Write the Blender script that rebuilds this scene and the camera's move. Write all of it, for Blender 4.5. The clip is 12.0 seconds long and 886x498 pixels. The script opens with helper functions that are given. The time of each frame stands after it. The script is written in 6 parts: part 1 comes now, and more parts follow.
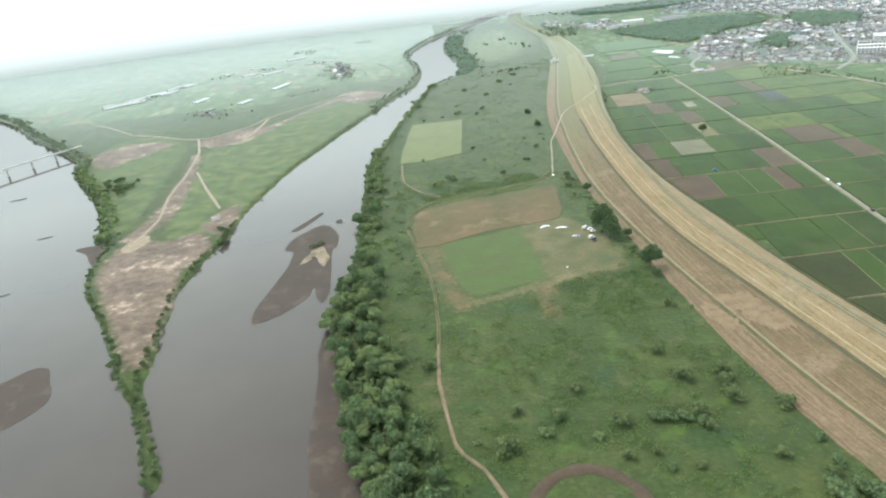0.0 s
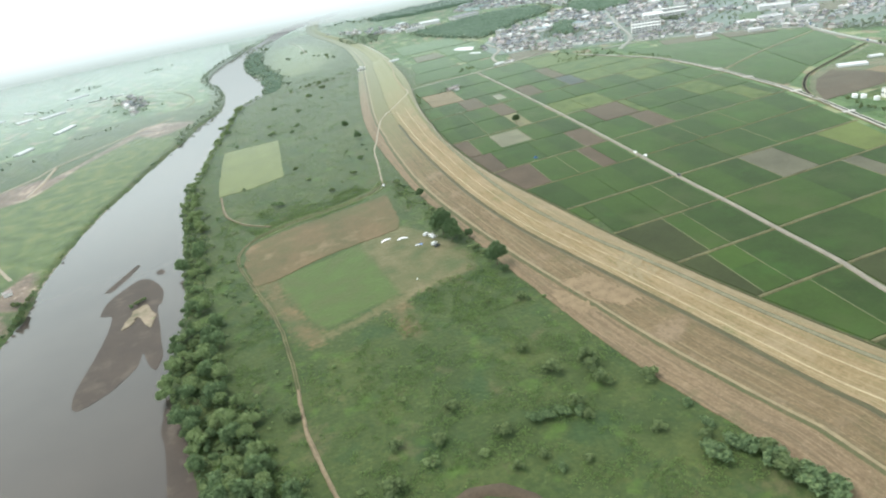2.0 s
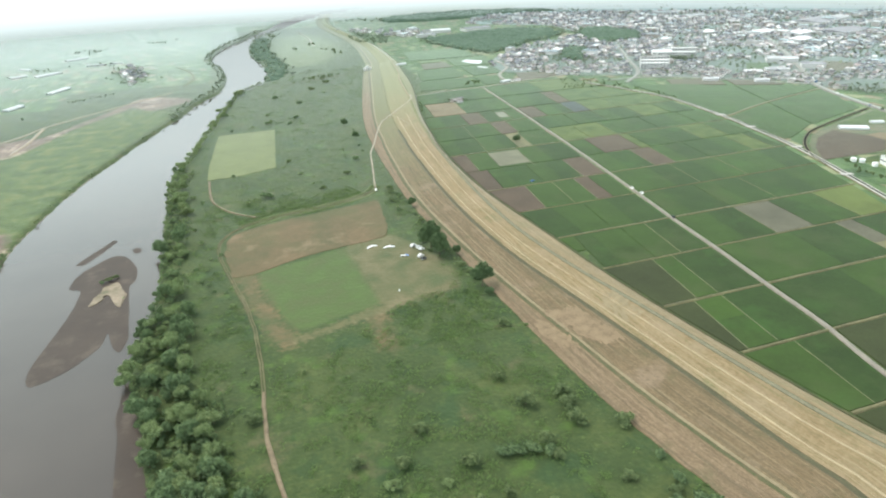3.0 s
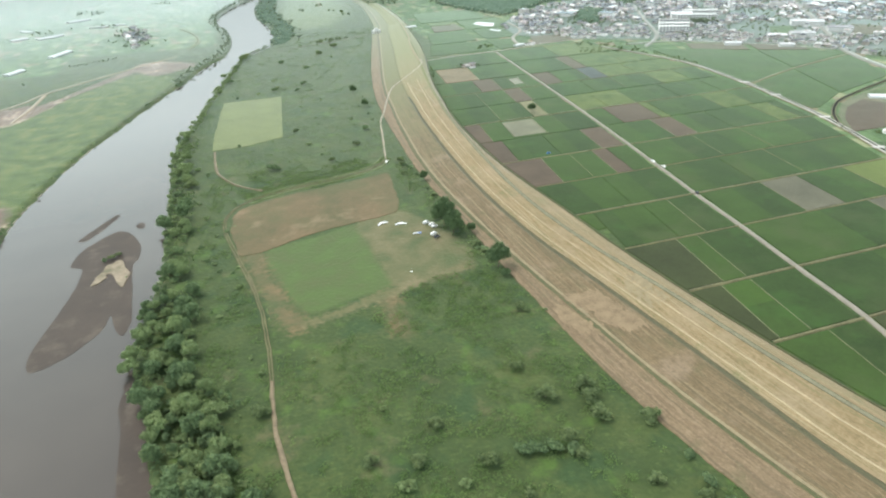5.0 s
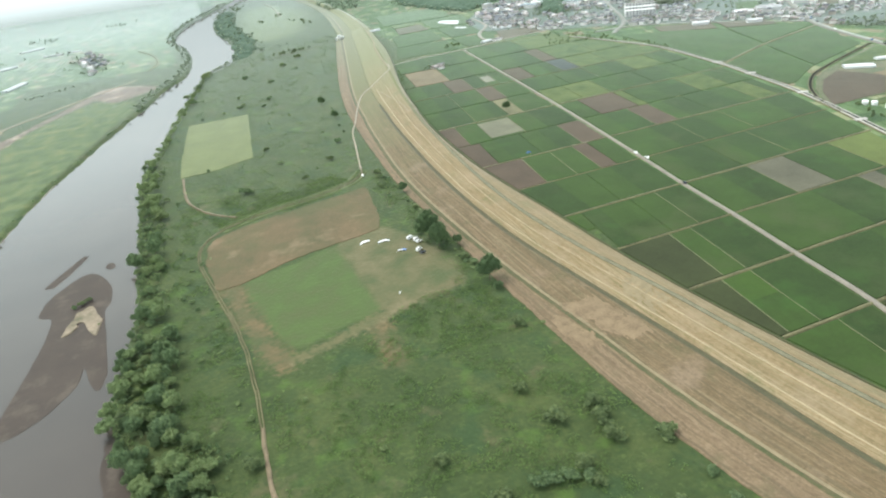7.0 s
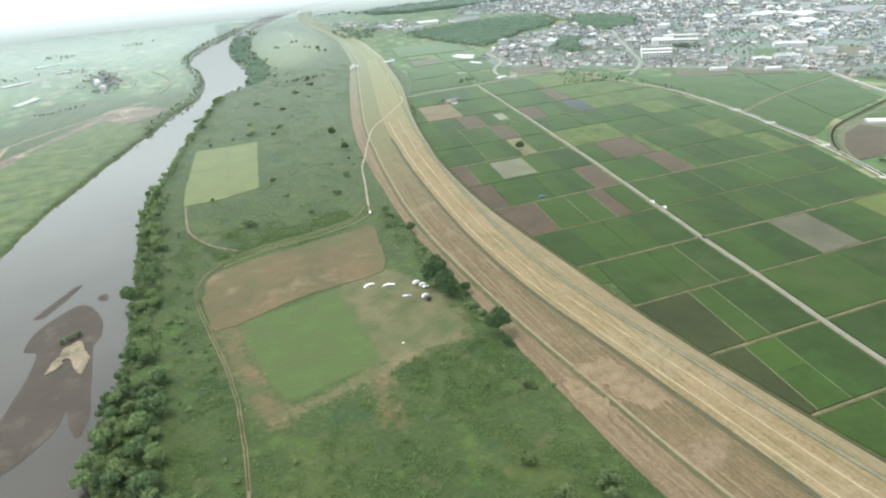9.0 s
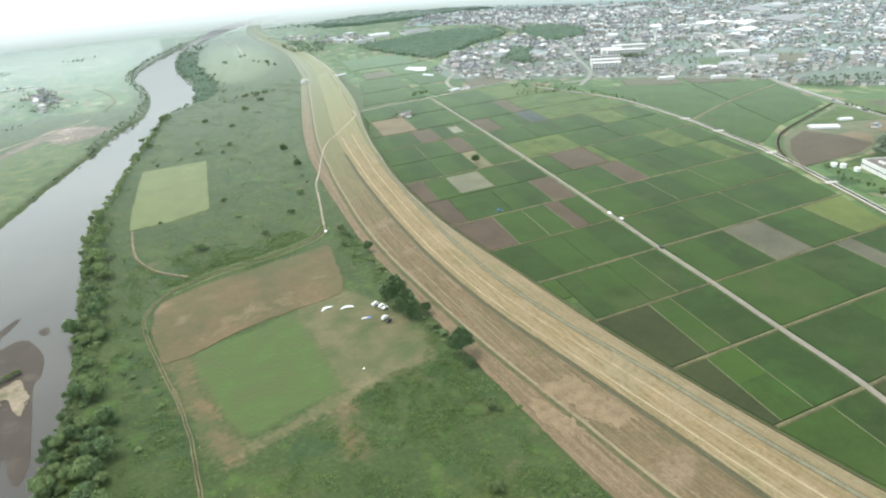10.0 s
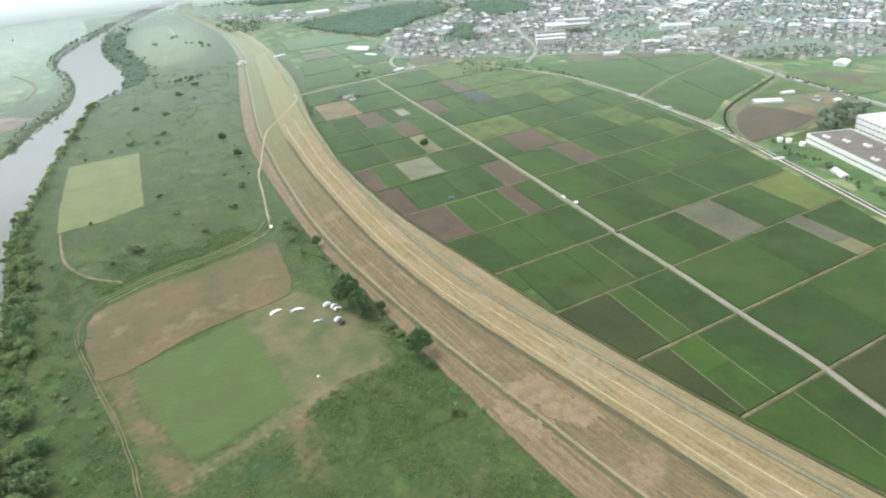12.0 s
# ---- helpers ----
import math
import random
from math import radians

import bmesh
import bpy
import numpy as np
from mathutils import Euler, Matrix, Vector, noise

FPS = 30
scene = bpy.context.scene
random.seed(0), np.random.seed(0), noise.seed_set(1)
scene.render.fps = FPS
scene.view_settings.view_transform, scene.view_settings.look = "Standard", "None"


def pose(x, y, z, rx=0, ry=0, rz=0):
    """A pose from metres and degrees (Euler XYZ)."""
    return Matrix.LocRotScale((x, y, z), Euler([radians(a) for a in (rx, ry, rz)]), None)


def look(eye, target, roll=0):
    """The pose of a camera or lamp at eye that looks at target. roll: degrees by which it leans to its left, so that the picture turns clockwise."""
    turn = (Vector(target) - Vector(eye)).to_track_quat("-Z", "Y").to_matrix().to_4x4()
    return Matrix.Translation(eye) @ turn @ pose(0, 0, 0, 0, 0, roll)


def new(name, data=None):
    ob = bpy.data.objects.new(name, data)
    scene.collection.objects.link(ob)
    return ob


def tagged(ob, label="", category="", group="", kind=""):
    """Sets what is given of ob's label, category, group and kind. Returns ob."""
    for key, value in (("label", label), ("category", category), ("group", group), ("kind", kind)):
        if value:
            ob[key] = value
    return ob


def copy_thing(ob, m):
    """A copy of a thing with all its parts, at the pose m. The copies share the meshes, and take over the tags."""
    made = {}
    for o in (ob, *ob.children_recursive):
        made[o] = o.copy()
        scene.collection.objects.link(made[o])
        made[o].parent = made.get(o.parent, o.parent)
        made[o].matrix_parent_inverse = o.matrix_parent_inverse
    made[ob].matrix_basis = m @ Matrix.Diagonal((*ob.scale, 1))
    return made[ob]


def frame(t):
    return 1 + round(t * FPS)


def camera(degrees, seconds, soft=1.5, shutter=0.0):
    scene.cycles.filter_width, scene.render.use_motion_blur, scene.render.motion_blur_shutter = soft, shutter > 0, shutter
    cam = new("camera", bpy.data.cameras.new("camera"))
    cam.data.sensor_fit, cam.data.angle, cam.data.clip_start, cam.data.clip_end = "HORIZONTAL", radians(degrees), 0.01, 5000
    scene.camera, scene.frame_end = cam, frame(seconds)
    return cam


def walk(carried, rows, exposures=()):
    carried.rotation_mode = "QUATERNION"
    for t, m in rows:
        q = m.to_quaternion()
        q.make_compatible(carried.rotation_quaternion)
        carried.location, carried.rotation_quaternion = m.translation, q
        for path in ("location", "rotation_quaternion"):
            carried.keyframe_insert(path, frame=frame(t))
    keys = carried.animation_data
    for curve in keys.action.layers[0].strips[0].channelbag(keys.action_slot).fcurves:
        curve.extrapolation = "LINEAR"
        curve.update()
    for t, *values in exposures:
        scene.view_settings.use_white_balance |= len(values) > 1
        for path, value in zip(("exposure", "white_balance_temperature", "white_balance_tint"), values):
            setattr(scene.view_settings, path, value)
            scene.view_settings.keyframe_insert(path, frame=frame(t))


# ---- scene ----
# Camera: seconds, eye (m), yaw, pitch, roll (degrees)
cam = camera(67.19, 12.0, soft=2.15)
ROWS = [
    (0, 0.00, 0.00, 200.00, 0.00, -23.71, -6.09),
    (0.5, 0.01, 5.12, 199.77, 2.14, -23.86, -7.50),
    (1, -0.20, 10.91, 199.07, -3.00, -25.12, -11.73),
    (1.5, -0.56, 17.09, 198.71, -11.58, -25.29, -10.79),
    (2, -0.39, 22.71, 199.10, -15.21, -24.98, -9.87),
    (2.5, -0.21, 27.90, 199.69, -16.21, -25.01, -5.68),
    (3, 0.21, 32.98, 200.19, -16.90, -24.49, -2.16),
    (5, 2.59, 53.94, 201.47, -16.02, -27.60, -2.27),
    (5.5, 3.06, 59.24, 201.83, -15.74, -27.25, -4.92),
    (6, 4.02, 64.56, 202.35, -16.74, -27.51, -6.62),
    (6.5, 5.14, 69.55, 203.02, -17.55, -27.51, -7.62),
    (7, 6.53, 75.01, 203.30, -17.76, -27.95, -6.39),
    (9, 12.14, 96.49, 205.94, -17.57, -25.58, -3.93),
    (9.5, 13.42, 100.80, 207.02, -17.55, -24.78, -3.69),
    (10, 15.08, 105.77, 207.97, -21.64, -25.01, -4.01),
    (10.5, 16.51, 110.79, 208.87, -23.15, -24.83, -5.01),
    (11, 18.04, 115.44, 209.43, -23.68, -25.74, -4.78),
    (11.5, 19.51, 120.26, 210.15, -23.71, -26.36, -4.31),
    (12, 21.64, 124.75, 210.56, -26.26, -27.33, -4.24),
]
walk(cam, [(t, pose(x, y, z, 90 + pitch, 0, yaw) @ pose(0, 0, 0, 0, 0, roll)) for t, x, y, z, yaw, pitch, roll in ROWS],
     exposures=((0.0, 0.13, 6250, 7.6), (3.0, 0.17, 6250, 7.6), (12.0, 0.17, 6250, 7.6)))

# World, sun, exposure
SUN_TURN, SUN_UP = -48.0, 62.0   # degrees: bearing from +y towards +x, and elevation
world = bpy.data.worlds.new("overcast_sky")
scene.world = world
world.use_nodes = True
wn, wl = world.node_tree.nodes, world.node_tree.links
sky = wn.new("ShaderNodeTexSky")
sky.sky_type, sky.sun_disc = "NISHITA", False
sky.sun_elevation, sky.sun_rotation = radians(SUN_UP), radians(SUN_TURN)
sky.air_density, sky.dust_density, sky.ozone_density, sky.altitude = 1.0, 7.0, 1.0, 0.0
pale = wn.new("ShaderNodeHueSaturation")
pale.inputs["Saturation"].default_value = 0.55
wl.new(sky.outputs[0], pale.inputs["Color"])
wl.new(pale.outputs[0], wn["Background"].inputs["Color"])
wn["Background"].inputs["Strength"].default_value = 0.15
sun_data = bpy.data.lights.new("sun", "SUN")
sun_data.energy, sun_data.angle, sun_data.color = 1.5, radians(24), (1.0, 0.96, 0.9)
sun = new("sun", sun_data)
su, st = radians(SUN_UP), radians(SUN_TURN)
sun.matrix_world = look((0, 0, 500), (-math.sin(st) * math.cos(su), -math.cos(st) * math.cos(su), 500 - math.sin(su)))


# Materials
def mat(name, stops, big=40.0, small=3.0, mix=0.5, rough=0.9, sheen=0.0, bump=0.3, bump_size=1.0, stretch=None, rand=0.0,
        spec=0.3, metal=0.0, islands=False, translucent=0.0, tint=(0.93, 0.99, 0.96), haze_range=(220.0, 1500.0, 0.45)):
    """A surface whose colour wanders between stops at two sizes (metres)."""
    m = bpy.data.materials.new(name)
    m.use_nodes = True
    n, l = m.node_tree.nodes, m.node_tree.links
    b = n["Principled BSDF"]
    if stretch:
        uv = n.new("ShaderNodeUVMap")
        mp = n.new("ShaderNodeMapping")
        mp.inputs["Scale"].default_value = stretch
        l.new(uv.outputs[0], mp.inputs[0])
        place = mp.outputs[0]
    else:
        place = n.new("ShaderNodeNewGeometry").outputs["Position"]
    outs = []
    for size, detail in ((big, 3.0), (small, 4.0)):
        t = n.new("ShaderNodeTexNoise")
        t.inputs["Scale"].default_value, t.inputs["Detail"].default_value = 1.0 / size, detail
        t.inputs["Roughness"].default_value = 0.62
        l.new(place, t.inputs["Vector"])
        outs.append(t.outputs["Fac"])
    mx = n.new("ShaderNodeMix")
    mx.data_type = "FLOAT"
    mx.inputs[0].default_value = mix
    l.new(outs[0], mx.inputs[2]), l.new(outs[1], mx.inputs[3])
    fac = mx.outputs[0]
    if rand:
        src = n.new("ShaderNodeNewGeometry").outputs["Random Per Island"] if islands else n.new("ShaderNodeObjectInfo").outputs["Random"]
        ad = n.new("ShaderNodeMath")
        ad.operation = "MULTIPLY_ADD"
        ad.inputs[1].default_value, ad.inputs[2].default_value = rand, -rand / 2
        l.new(src, ad.inputs[0])
        ad2 = n.new("ShaderNodeMath")
        l.new(ad.outputs[0], ad2.inputs[0]), l.new(fac, ad2.inputs[1])
        fac = ad2.outputs[0]
    ramp = n.new("ShaderNodeValToRGB")
    r = ramp.color_ramp
    for k, (at, c) in enumerate(stops):
        e = r.elements[k] if k < 2 else r.elements.new(at)
        e.position, e.color = at, (*c, 1)
    l.new(fac, ramp.inputs[0])
    l.new(ramp.outputs[0], b.inputs["Base Color"])
    b.inputs["Roughness"].default_value, b.inputs["Metallic"].default_value = rough, metal
    b.inputs["Specular IOR Level"].default_value = spec
    # Sheen that grows with distance from the origin stands in for haze
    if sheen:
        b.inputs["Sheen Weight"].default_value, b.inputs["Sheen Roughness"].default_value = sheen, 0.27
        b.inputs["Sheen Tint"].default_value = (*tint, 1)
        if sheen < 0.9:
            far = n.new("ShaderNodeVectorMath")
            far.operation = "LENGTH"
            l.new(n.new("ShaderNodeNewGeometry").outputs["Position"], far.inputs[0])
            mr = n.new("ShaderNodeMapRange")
            mr.inputs[1].default_value, mr.inputs[2].default_value = haze_range[0], haze_range[1]
            mr.inputs[3].default_value, mr.inputs[4].default_value = max(0.02, sheen - 0.2) if haze_range[0] < 300 else sheen, min(1.0, sheen + haze_range[2])
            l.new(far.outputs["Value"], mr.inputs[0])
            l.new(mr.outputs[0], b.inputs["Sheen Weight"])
    if bump:
        t = n.new("ShaderNodeTexNoise")
        t.inputs["Scale"].default_value, t.inputs["Detail"].default_value = 1.0 / bump_size, 3.0
        l.new(place, t.inputs["Vector"])
        bp = n.new("ShaderNodeBump")
        bp.inputs["Strength"].default_value, bp.inputs["Distance"].default_value = bump, bump_size * 0.5
        l.new(t.outputs["Fac"], bp.inputs["Height"])
        l.new(bp.outputs[0], b.inputs["Normal"])
    if translucent:
        tr = n.new("ShaderNodeBsdfTranslucent")
        l.new(ramp.outputs[0], tr.inputs[0])
        ms = n.new("ShaderNodeMixShader")
        ms.inputs[0].default_value = translucent
        l.new(b.outputs[0], ms.inputs[1]), l.new(tr.outputs[0], ms.inputs[2])
        l.new(ms.outputs[0], n["Material Output"].inputs[0])
    return m


def tone(c, k):
    return tuple(v * k for v in c)


def ramp3(c, lo=0.62, hi=1.4):
    return [(0.3, tone(c, lo)), (0.7, tone(c, hi)), (0.5, c)]


# Base sheen that pales ground at grazing angles, as haze would
S = 0.3
M = {}
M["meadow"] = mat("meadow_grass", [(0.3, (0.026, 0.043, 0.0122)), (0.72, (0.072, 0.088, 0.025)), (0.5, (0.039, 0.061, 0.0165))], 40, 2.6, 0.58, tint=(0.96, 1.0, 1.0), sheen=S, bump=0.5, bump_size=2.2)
M["dry_soil"] = mat("dry_mown_soil", [(0.3, (0.0930, 0.0670, 0.0372)), (0.7, (0.2185, 0.1581, 0.0967)), (0.5, (0.1535, 0.1116, 0.0642))], 2.6, 0.6, 0.5, sheen=0.12, bump=0.4, bump_size=0.6, stretch=(1, 0.3, 1))
M["mown"] = mat("mown_dry_grass", [(0.3, (0.0865, 0.0649, 0.0311)), (0.7, (0.1999, 0.1451, 0.0836)), (0.5, (0.1366, 0.0995, 0.0528))], 2.4, 0.6, 0.5, sheen=0.12, bump=0.4, bump_size=0.6, stretch=(1, 0.22, 1))
M["straw"] = mat("straw_slope", [(0.3, (0.1266, 0.0958, 0.0449)), (0.7, (0.2601, 0.1944, 0.1109)), (0.5, (0.1898, 0.1423, 0.0747))], 2.4, 0.6, 0.5, sheen=0.12, bump=0.4, bump_size=0.6, stretch=(1, 0.18, 1))
def greener(m, start, end, colour):
    """Further upstream the mown grass is still green: a ragged change between two places along the levee."""
    n, l = m.node_tree.nodes, m.node_tree.links
    b = n["Principled BSDF"]
    old = b.inputs["Base Color"].links[0].from_socket
    pos = n.new("ShaderNodeNewGeometry").outputs["Position"]
    xyz = n.new("ShaderNodeSeparateXYZ")
    l.new(pos, xyz.inputs[0])
    t = n.new("ShaderNodeTexNoise")
    t.inputs["Scale"].default_value = 0.03
    l.new(pos, t.inputs["Vector"])
    ad = n.new("ShaderNodeMath")
    ad.operation = "MULTIPLY_ADD"
    ad.inputs[1].default_value = 260.0
    l.new(t.outputs["Fac"], ad.inputs[0]), l.new(xyz.outputs[1], ad.inputs[2])
    mr = n.new("ShaderNodeMapRange")
    mr.inputs[1].default_value, mr.inputs[2].default_value = start + 130, end + 130
    l.new(ad.outputs[0], mr.inputs[0])
    mx = n.new("ShaderNodeMix")
    mx.data_type = "RGBA"
    mx.inputs[7].default_value = (*colour, 1)
    l.new(mr.outputs[0], mx.inputs[0]), l.new(old, mx.inputs[6])
    l.new(mx.outputs[2], b.inputs["Base Color"])


def blotch(m, colour, size, low, high, strength=0.8, seed=0.0):
    """Large uneven patches of another colour, such as bare soil or regrowth."""
    n, l = m.node_tree.nodes, m.node_tree.links
    b = n["Principled BSDF"]
    old = b.inputs["Base Color"].links[0].from_socket
    t = n.new("ShaderNodeTexNoise")
    t.noise_dimensions = "4D"
    t.inputs["W"].default_value = seed
    t.inputs["Scale"].default_value, t.inputs["Detail"].default_value, t.inputs["Roughness"].default_value = 1.0 / size, 5.0, 0.6
    l.new(n.new("ShaderNodeNewGeometry").outputs["Position"], t.inputs["Vector"])
    mr = n.new("ShaderNodeMapRange")
    mr.inputs[1].default_value, mr.inputs[2].default_value, mr.inputs[4].default_value = low, high, strength
    l.new(t.outputs["Fac"], mr.inputs[0])
    mx = n.new("ShaderNodeMix")
    mx.data_type = "RGBA"
    mx.inputs[7].default_value = (*colour, 1)
    l.new(mr.outputs[0], mx.inputs[0]), l.new(old, mx.inputs[6])
    l.new(mx.outputs[2], b.inputs["Base Color"])


def streak(m, colour, across, low, high, strength, seed):
    """Long thin lines left by mowing, along the levee."""
    n, l = m.node_tree.nodes, m.node_tree.links
    b = n["Principled BSDF"]
    old = b.inputs["Base Color"].links[0].from_socket
    mp = n.new("ShaderNodeMapping")
    mp.inputs["Scale"].default_value, mp.inputs["Location"].default_value = (1.0 / across, 1.0 / 90.0, 1), (seed * 7.3, seed * 1.9, 0)
    l.new(n.new("ShaderNodeUVMap").outputs[0], mp.inputs[0])
    t = n.new("ShaderNodeTexNoise")
    t.inputs["Scale"].default_value, t.inputs["Detail"].default_value = 1.0, 2.0
    l.new(mp.outputs[0], t.inputs["Vector"])
    mr = n.new("ShaderNodeMapRange")
    mr.inputs[1].default_value, mr.inputs[2].default_value, mr.inputs[4].default_value = low, high, strength
    l.new(t.outputs["Fac"], mr.inputs[0])
    mx = n.new("ShaderNodeMix")
    mx.data_type = "RGBA"
    mx.inputs[7].default_value = (*colour, 1)
    l.new(mr.outputs[0], mx.inputs[0]), l.new(old, mx.inputs[6])
    l.new(mx.outputs[2], b.inputs["Base Color"])


streak(M["mown"], (0.0738, 0.0656, 0.0328), 1.1, 0.55, 0.66, 0.6, 1.0)
streak(M["mown"], (0.221, 0.18, 0.107), 1.3, 0.58, 0.68, 0.6, 2.0)
streak(M["straw"], (0.271, 0.226, 0.139), 1.2, 0.57, 0.66, 0.7, 3.0)
streak(M["straw"], (0.115, 0.107, 0.0492), 1.0, 0.6, 0.7, 0.6, 4.0)
streak(M["dry_soil"], (0.0984, 0.0779, 0.0451), 1.0, 0.58, 0.68, 0.5, 5.0)
streak(M["mown"], (0.07, 0.06, 0.03), 0.45, 0.54, 0.64, 0.6, 11)
streak(M["straw"], (0.13, 0.112, 0.055), 0.5, 0.55, 0.65, 0.6, 12.0)
streak(M["straw"], (0.31, 0.26, 0.16), 0.5, 0.58, 0.66, 0.6, 13.0)
streak(M["dry_soil"], (0.09, 0.07, 0.04), 0.5, 0.56, 0.66, 0.6, 14.0)
streak(M["dry_soil"], (0.25, 0.19, 0.125), 0.5, 0.58, 0.68, 0.6, 15.0)
streak(M["dry_soil"], (0.088, 0.074, 0.042), 2.3, 0.56, 0.64, 0.65, 16.0)
streak(M["mown"], (0.078, 0.07, 0.036), 2.6, 0.55, 0.63, 0.7, 17.0)
streak(M["mown"], (0.2, 0.158, 0.09), 2.0, 0.58, 0.66, 0.6, 18.0)
streak(M["straw"], (0.14, 0.122, 0.058), 2.4, 0.56, 0.63, 0.7, 19.0)
for k_, key in enumerate(("mown", "dry_soil", "straw")):
    streak(M[key], (0.075, 0.06, 0.032) if key != "straw" else (0.13, 0.105, 0.05), 1.5, 0.52, 0.62, 0.3, 50.0 + k_)
    streak(M[key], (0.21, 0.16, 0.098) if key != "straw" else (0.3, 0.235, 0.135), 1.4, 0.55, 0.65, 0.3, 60.0 + k_)
blotch(M["mown"], (0.206, 0.153, 0.103), 26, 0.52, 0.64, 0.6, 1.0)
blotch(M["mown"], (0.0664, 0.0731, 0.0299), 14, 0.56, 0.7, 0.6, 2.0)
blotch(M["dry_soil"], (0.0992, 0.0927, 0.0465), 16, 0.54, 0.66, 0.6, 3.0)
blotch(M["straw"], (0.239, 0.189, 0.12), 24, 0.52, 0.64, 0.55, 4.0)
blotch(M["straw"], (0.113, 0.12, 0.0531), 20, 0.55, 0.68, 0.6, 5.0)
for k_, (key, dark, light) in enumerate((("mown", (0.072, 0.058, 0.032), (0.2, 0.15, 0.088)), ("dry_soil", (0.1, 0.07, 0.042), (0.24, 0.178, 0.118)), ("straw", (0.13, 0.104, 0.05), (0.29, 0.222, 0.13)))):
    blotch(M[key], dark, 1.7, 0.5, 0.64, 0.42, 30.0 + k_)
    blotch(M[key], light, 1.3, 0.53, 0.66, 0.4, 40.0 + k_)
blotch(M["meadow"], (0.074, 0.092, 0.027), 38, 0.54, 0.68, 0.5, 6.0)
blotch(M["meadow"], (0.027, 0.055, 0.018), 24, 0.53, 0.64, 0.75, 7.0)
blotch(M["meadow"], (0.0989, 0.0903, 0.0447), 17, 0.585, 0.7, 0.65, 8.0)
blotch(M["meadow"], (0.09, 0.122, 0.036), 3.2, 0.55, 0.68, 0.5, 21.0)
blotch(M["meadow"], (0.02, 0.038, 0.011), 2.6, 0.54, 0.66, 0.55, 22.0)
blotch(M["meadow"], (0.062, 0.112, 0.02), 13, 0.56, 0.68, 0.7, 9.5)
blotch(M["meadow"], (0.024, 0.05, 0.016), 6, 0.58, 0.68, 0.6, 10.5)
greener(M["straw"], 720, 1050, (0.155, 0.154, 0.068))
greener(M["mown"], 560, 900, (0.121, 0.121, 0.0527))
greener(M["dry_soil"], 950, 1300, (0.125, 0.125, 0.056))
M["cut_straw"] = mat("cut_straw_line", ramp3((0.3, 0.25, 0.155), 0.75, 1.25), 5, 0.7, 0.5, sheen=0.12, bump=0.2, bump_size=0.3)
M["verge"] = mat("dry_verge", ramp3((0.2, 0.165, 0.098), 0.7, 1.3), 5, 0.7, 0.5, sheen=0.12, bump=0.2, bump_size=0.3)
M["bare_soil"] = mat("bare_pinkish_soil", ramp3((0.178, 0.132, 0.078), 0.6, 1.35), 7, 0.9, 0.5, sheen=0.12, bump=0.4, bump_size=0.5)
M["pale_dirt"] = mat("pale_dirt_track", ramp3((0.26, 0.225, 0.168), 0.72, 1.2), 7, 0.9, 0.5, sheen=S, bump=0.2, bump_size=0.3)
M["crown"] = mat("worn_crown_lane", ramp3((0.165, 0.16, 0.108), 0.7, 1.3), 6, 0.8, 0.5, sheen=0.03, spec=0.05, bump=0.1, bump_size=0.3)
greener(M["crown"], 640, 880, (0.135, 0.145, 0.065))
M["ditch"] = mat("ditch_grass", ramp3((0.075, 0.073, 0.04)), 1.2, 0.3, 0.5, sheen=0.12, stretch=(1, 0.1, 1))
M["grass_line"] = mat("green_verge_line", [(0.34, (0.105, 0.09, 0.046)), (0.62, (0.055, 0.066, 0.026)), (0.48, (0.076, 0.078, 0.035))], 9, 1.6, 0.5, sheen=0.12, bump=0)
M["asphalt"] = mat("worn_asphalt", ramp3((0.162, 0.158, 0.134), 0.8, 1.2), 6, 0.8, 0.5, sheen=S, bump=0.1, bump_size=0.3)
M["concrete"] = mat("pale_concrete", ramp3((0.198, 0.18, 0.146), 0.75, 1.25), 8, 0.8, 0.5, sheen=0.2, bump=0.1, bump_size=0.3)
M["dirt"] = mat("dirt_track", ramp3((0.165, 0.13, 0.082), 0.5, 1.35), 9, 1.2, 0.5, sheen=S, bump=0.3, bump_size=0.5)
M["farm_track"] = mat("grassy_farm_track", ramp3((0.112, 0.105, 0.053), 0.55, 1.4), 12, 1.5, 0.5, sheen=0.18, bump=0.3, bump_size=0.5)
M["brown_field"] = mat("brown_fallow_field", [(0.34, (0.066, 0.07, 0.03)), (0.7, (0.16, 0.114, 0.063)), (0.46, (0.094, 0.078, 0.038)), (0.57, (0.118, 0.088, 0.045))], 34, 2.6, 0.32, sheen=0.12, bump=0.4, bump_size=0.8)
blotch(M["brown_field"], (0.072, 0.078, 0.032), 38, 0.46, 0.62, 0.75, 14.0)
blotch(M["brown_field"], (0.19, 0.14, 0.085), 22, 0.57, 0.68, 0.6, 15.0)
M["lawn"] = mat("mown_field_grass", [(0.3, (0.085, 0.1, 0.038)), (0.7, (0.085, 0.165, 0.036)), (0.5, (0.078, 0.122, 0.035))], 20, 2.5, 0.45, sheen=S, bump=0.3, bump_size=0.8)
M["landing"] = mat("worn_landing_grass", [(0.3, (0.085, 0.1, 0.042)), (0.7, (0.22, 0.19, 0.105)), (0.5, (0.13, 0.128, 0.06))], 17, 2.5, 0.4, sheen=S, bump=0.3, bump_size=0.8)
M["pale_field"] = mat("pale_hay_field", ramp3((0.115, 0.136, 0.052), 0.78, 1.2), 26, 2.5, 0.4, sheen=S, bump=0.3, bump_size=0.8)
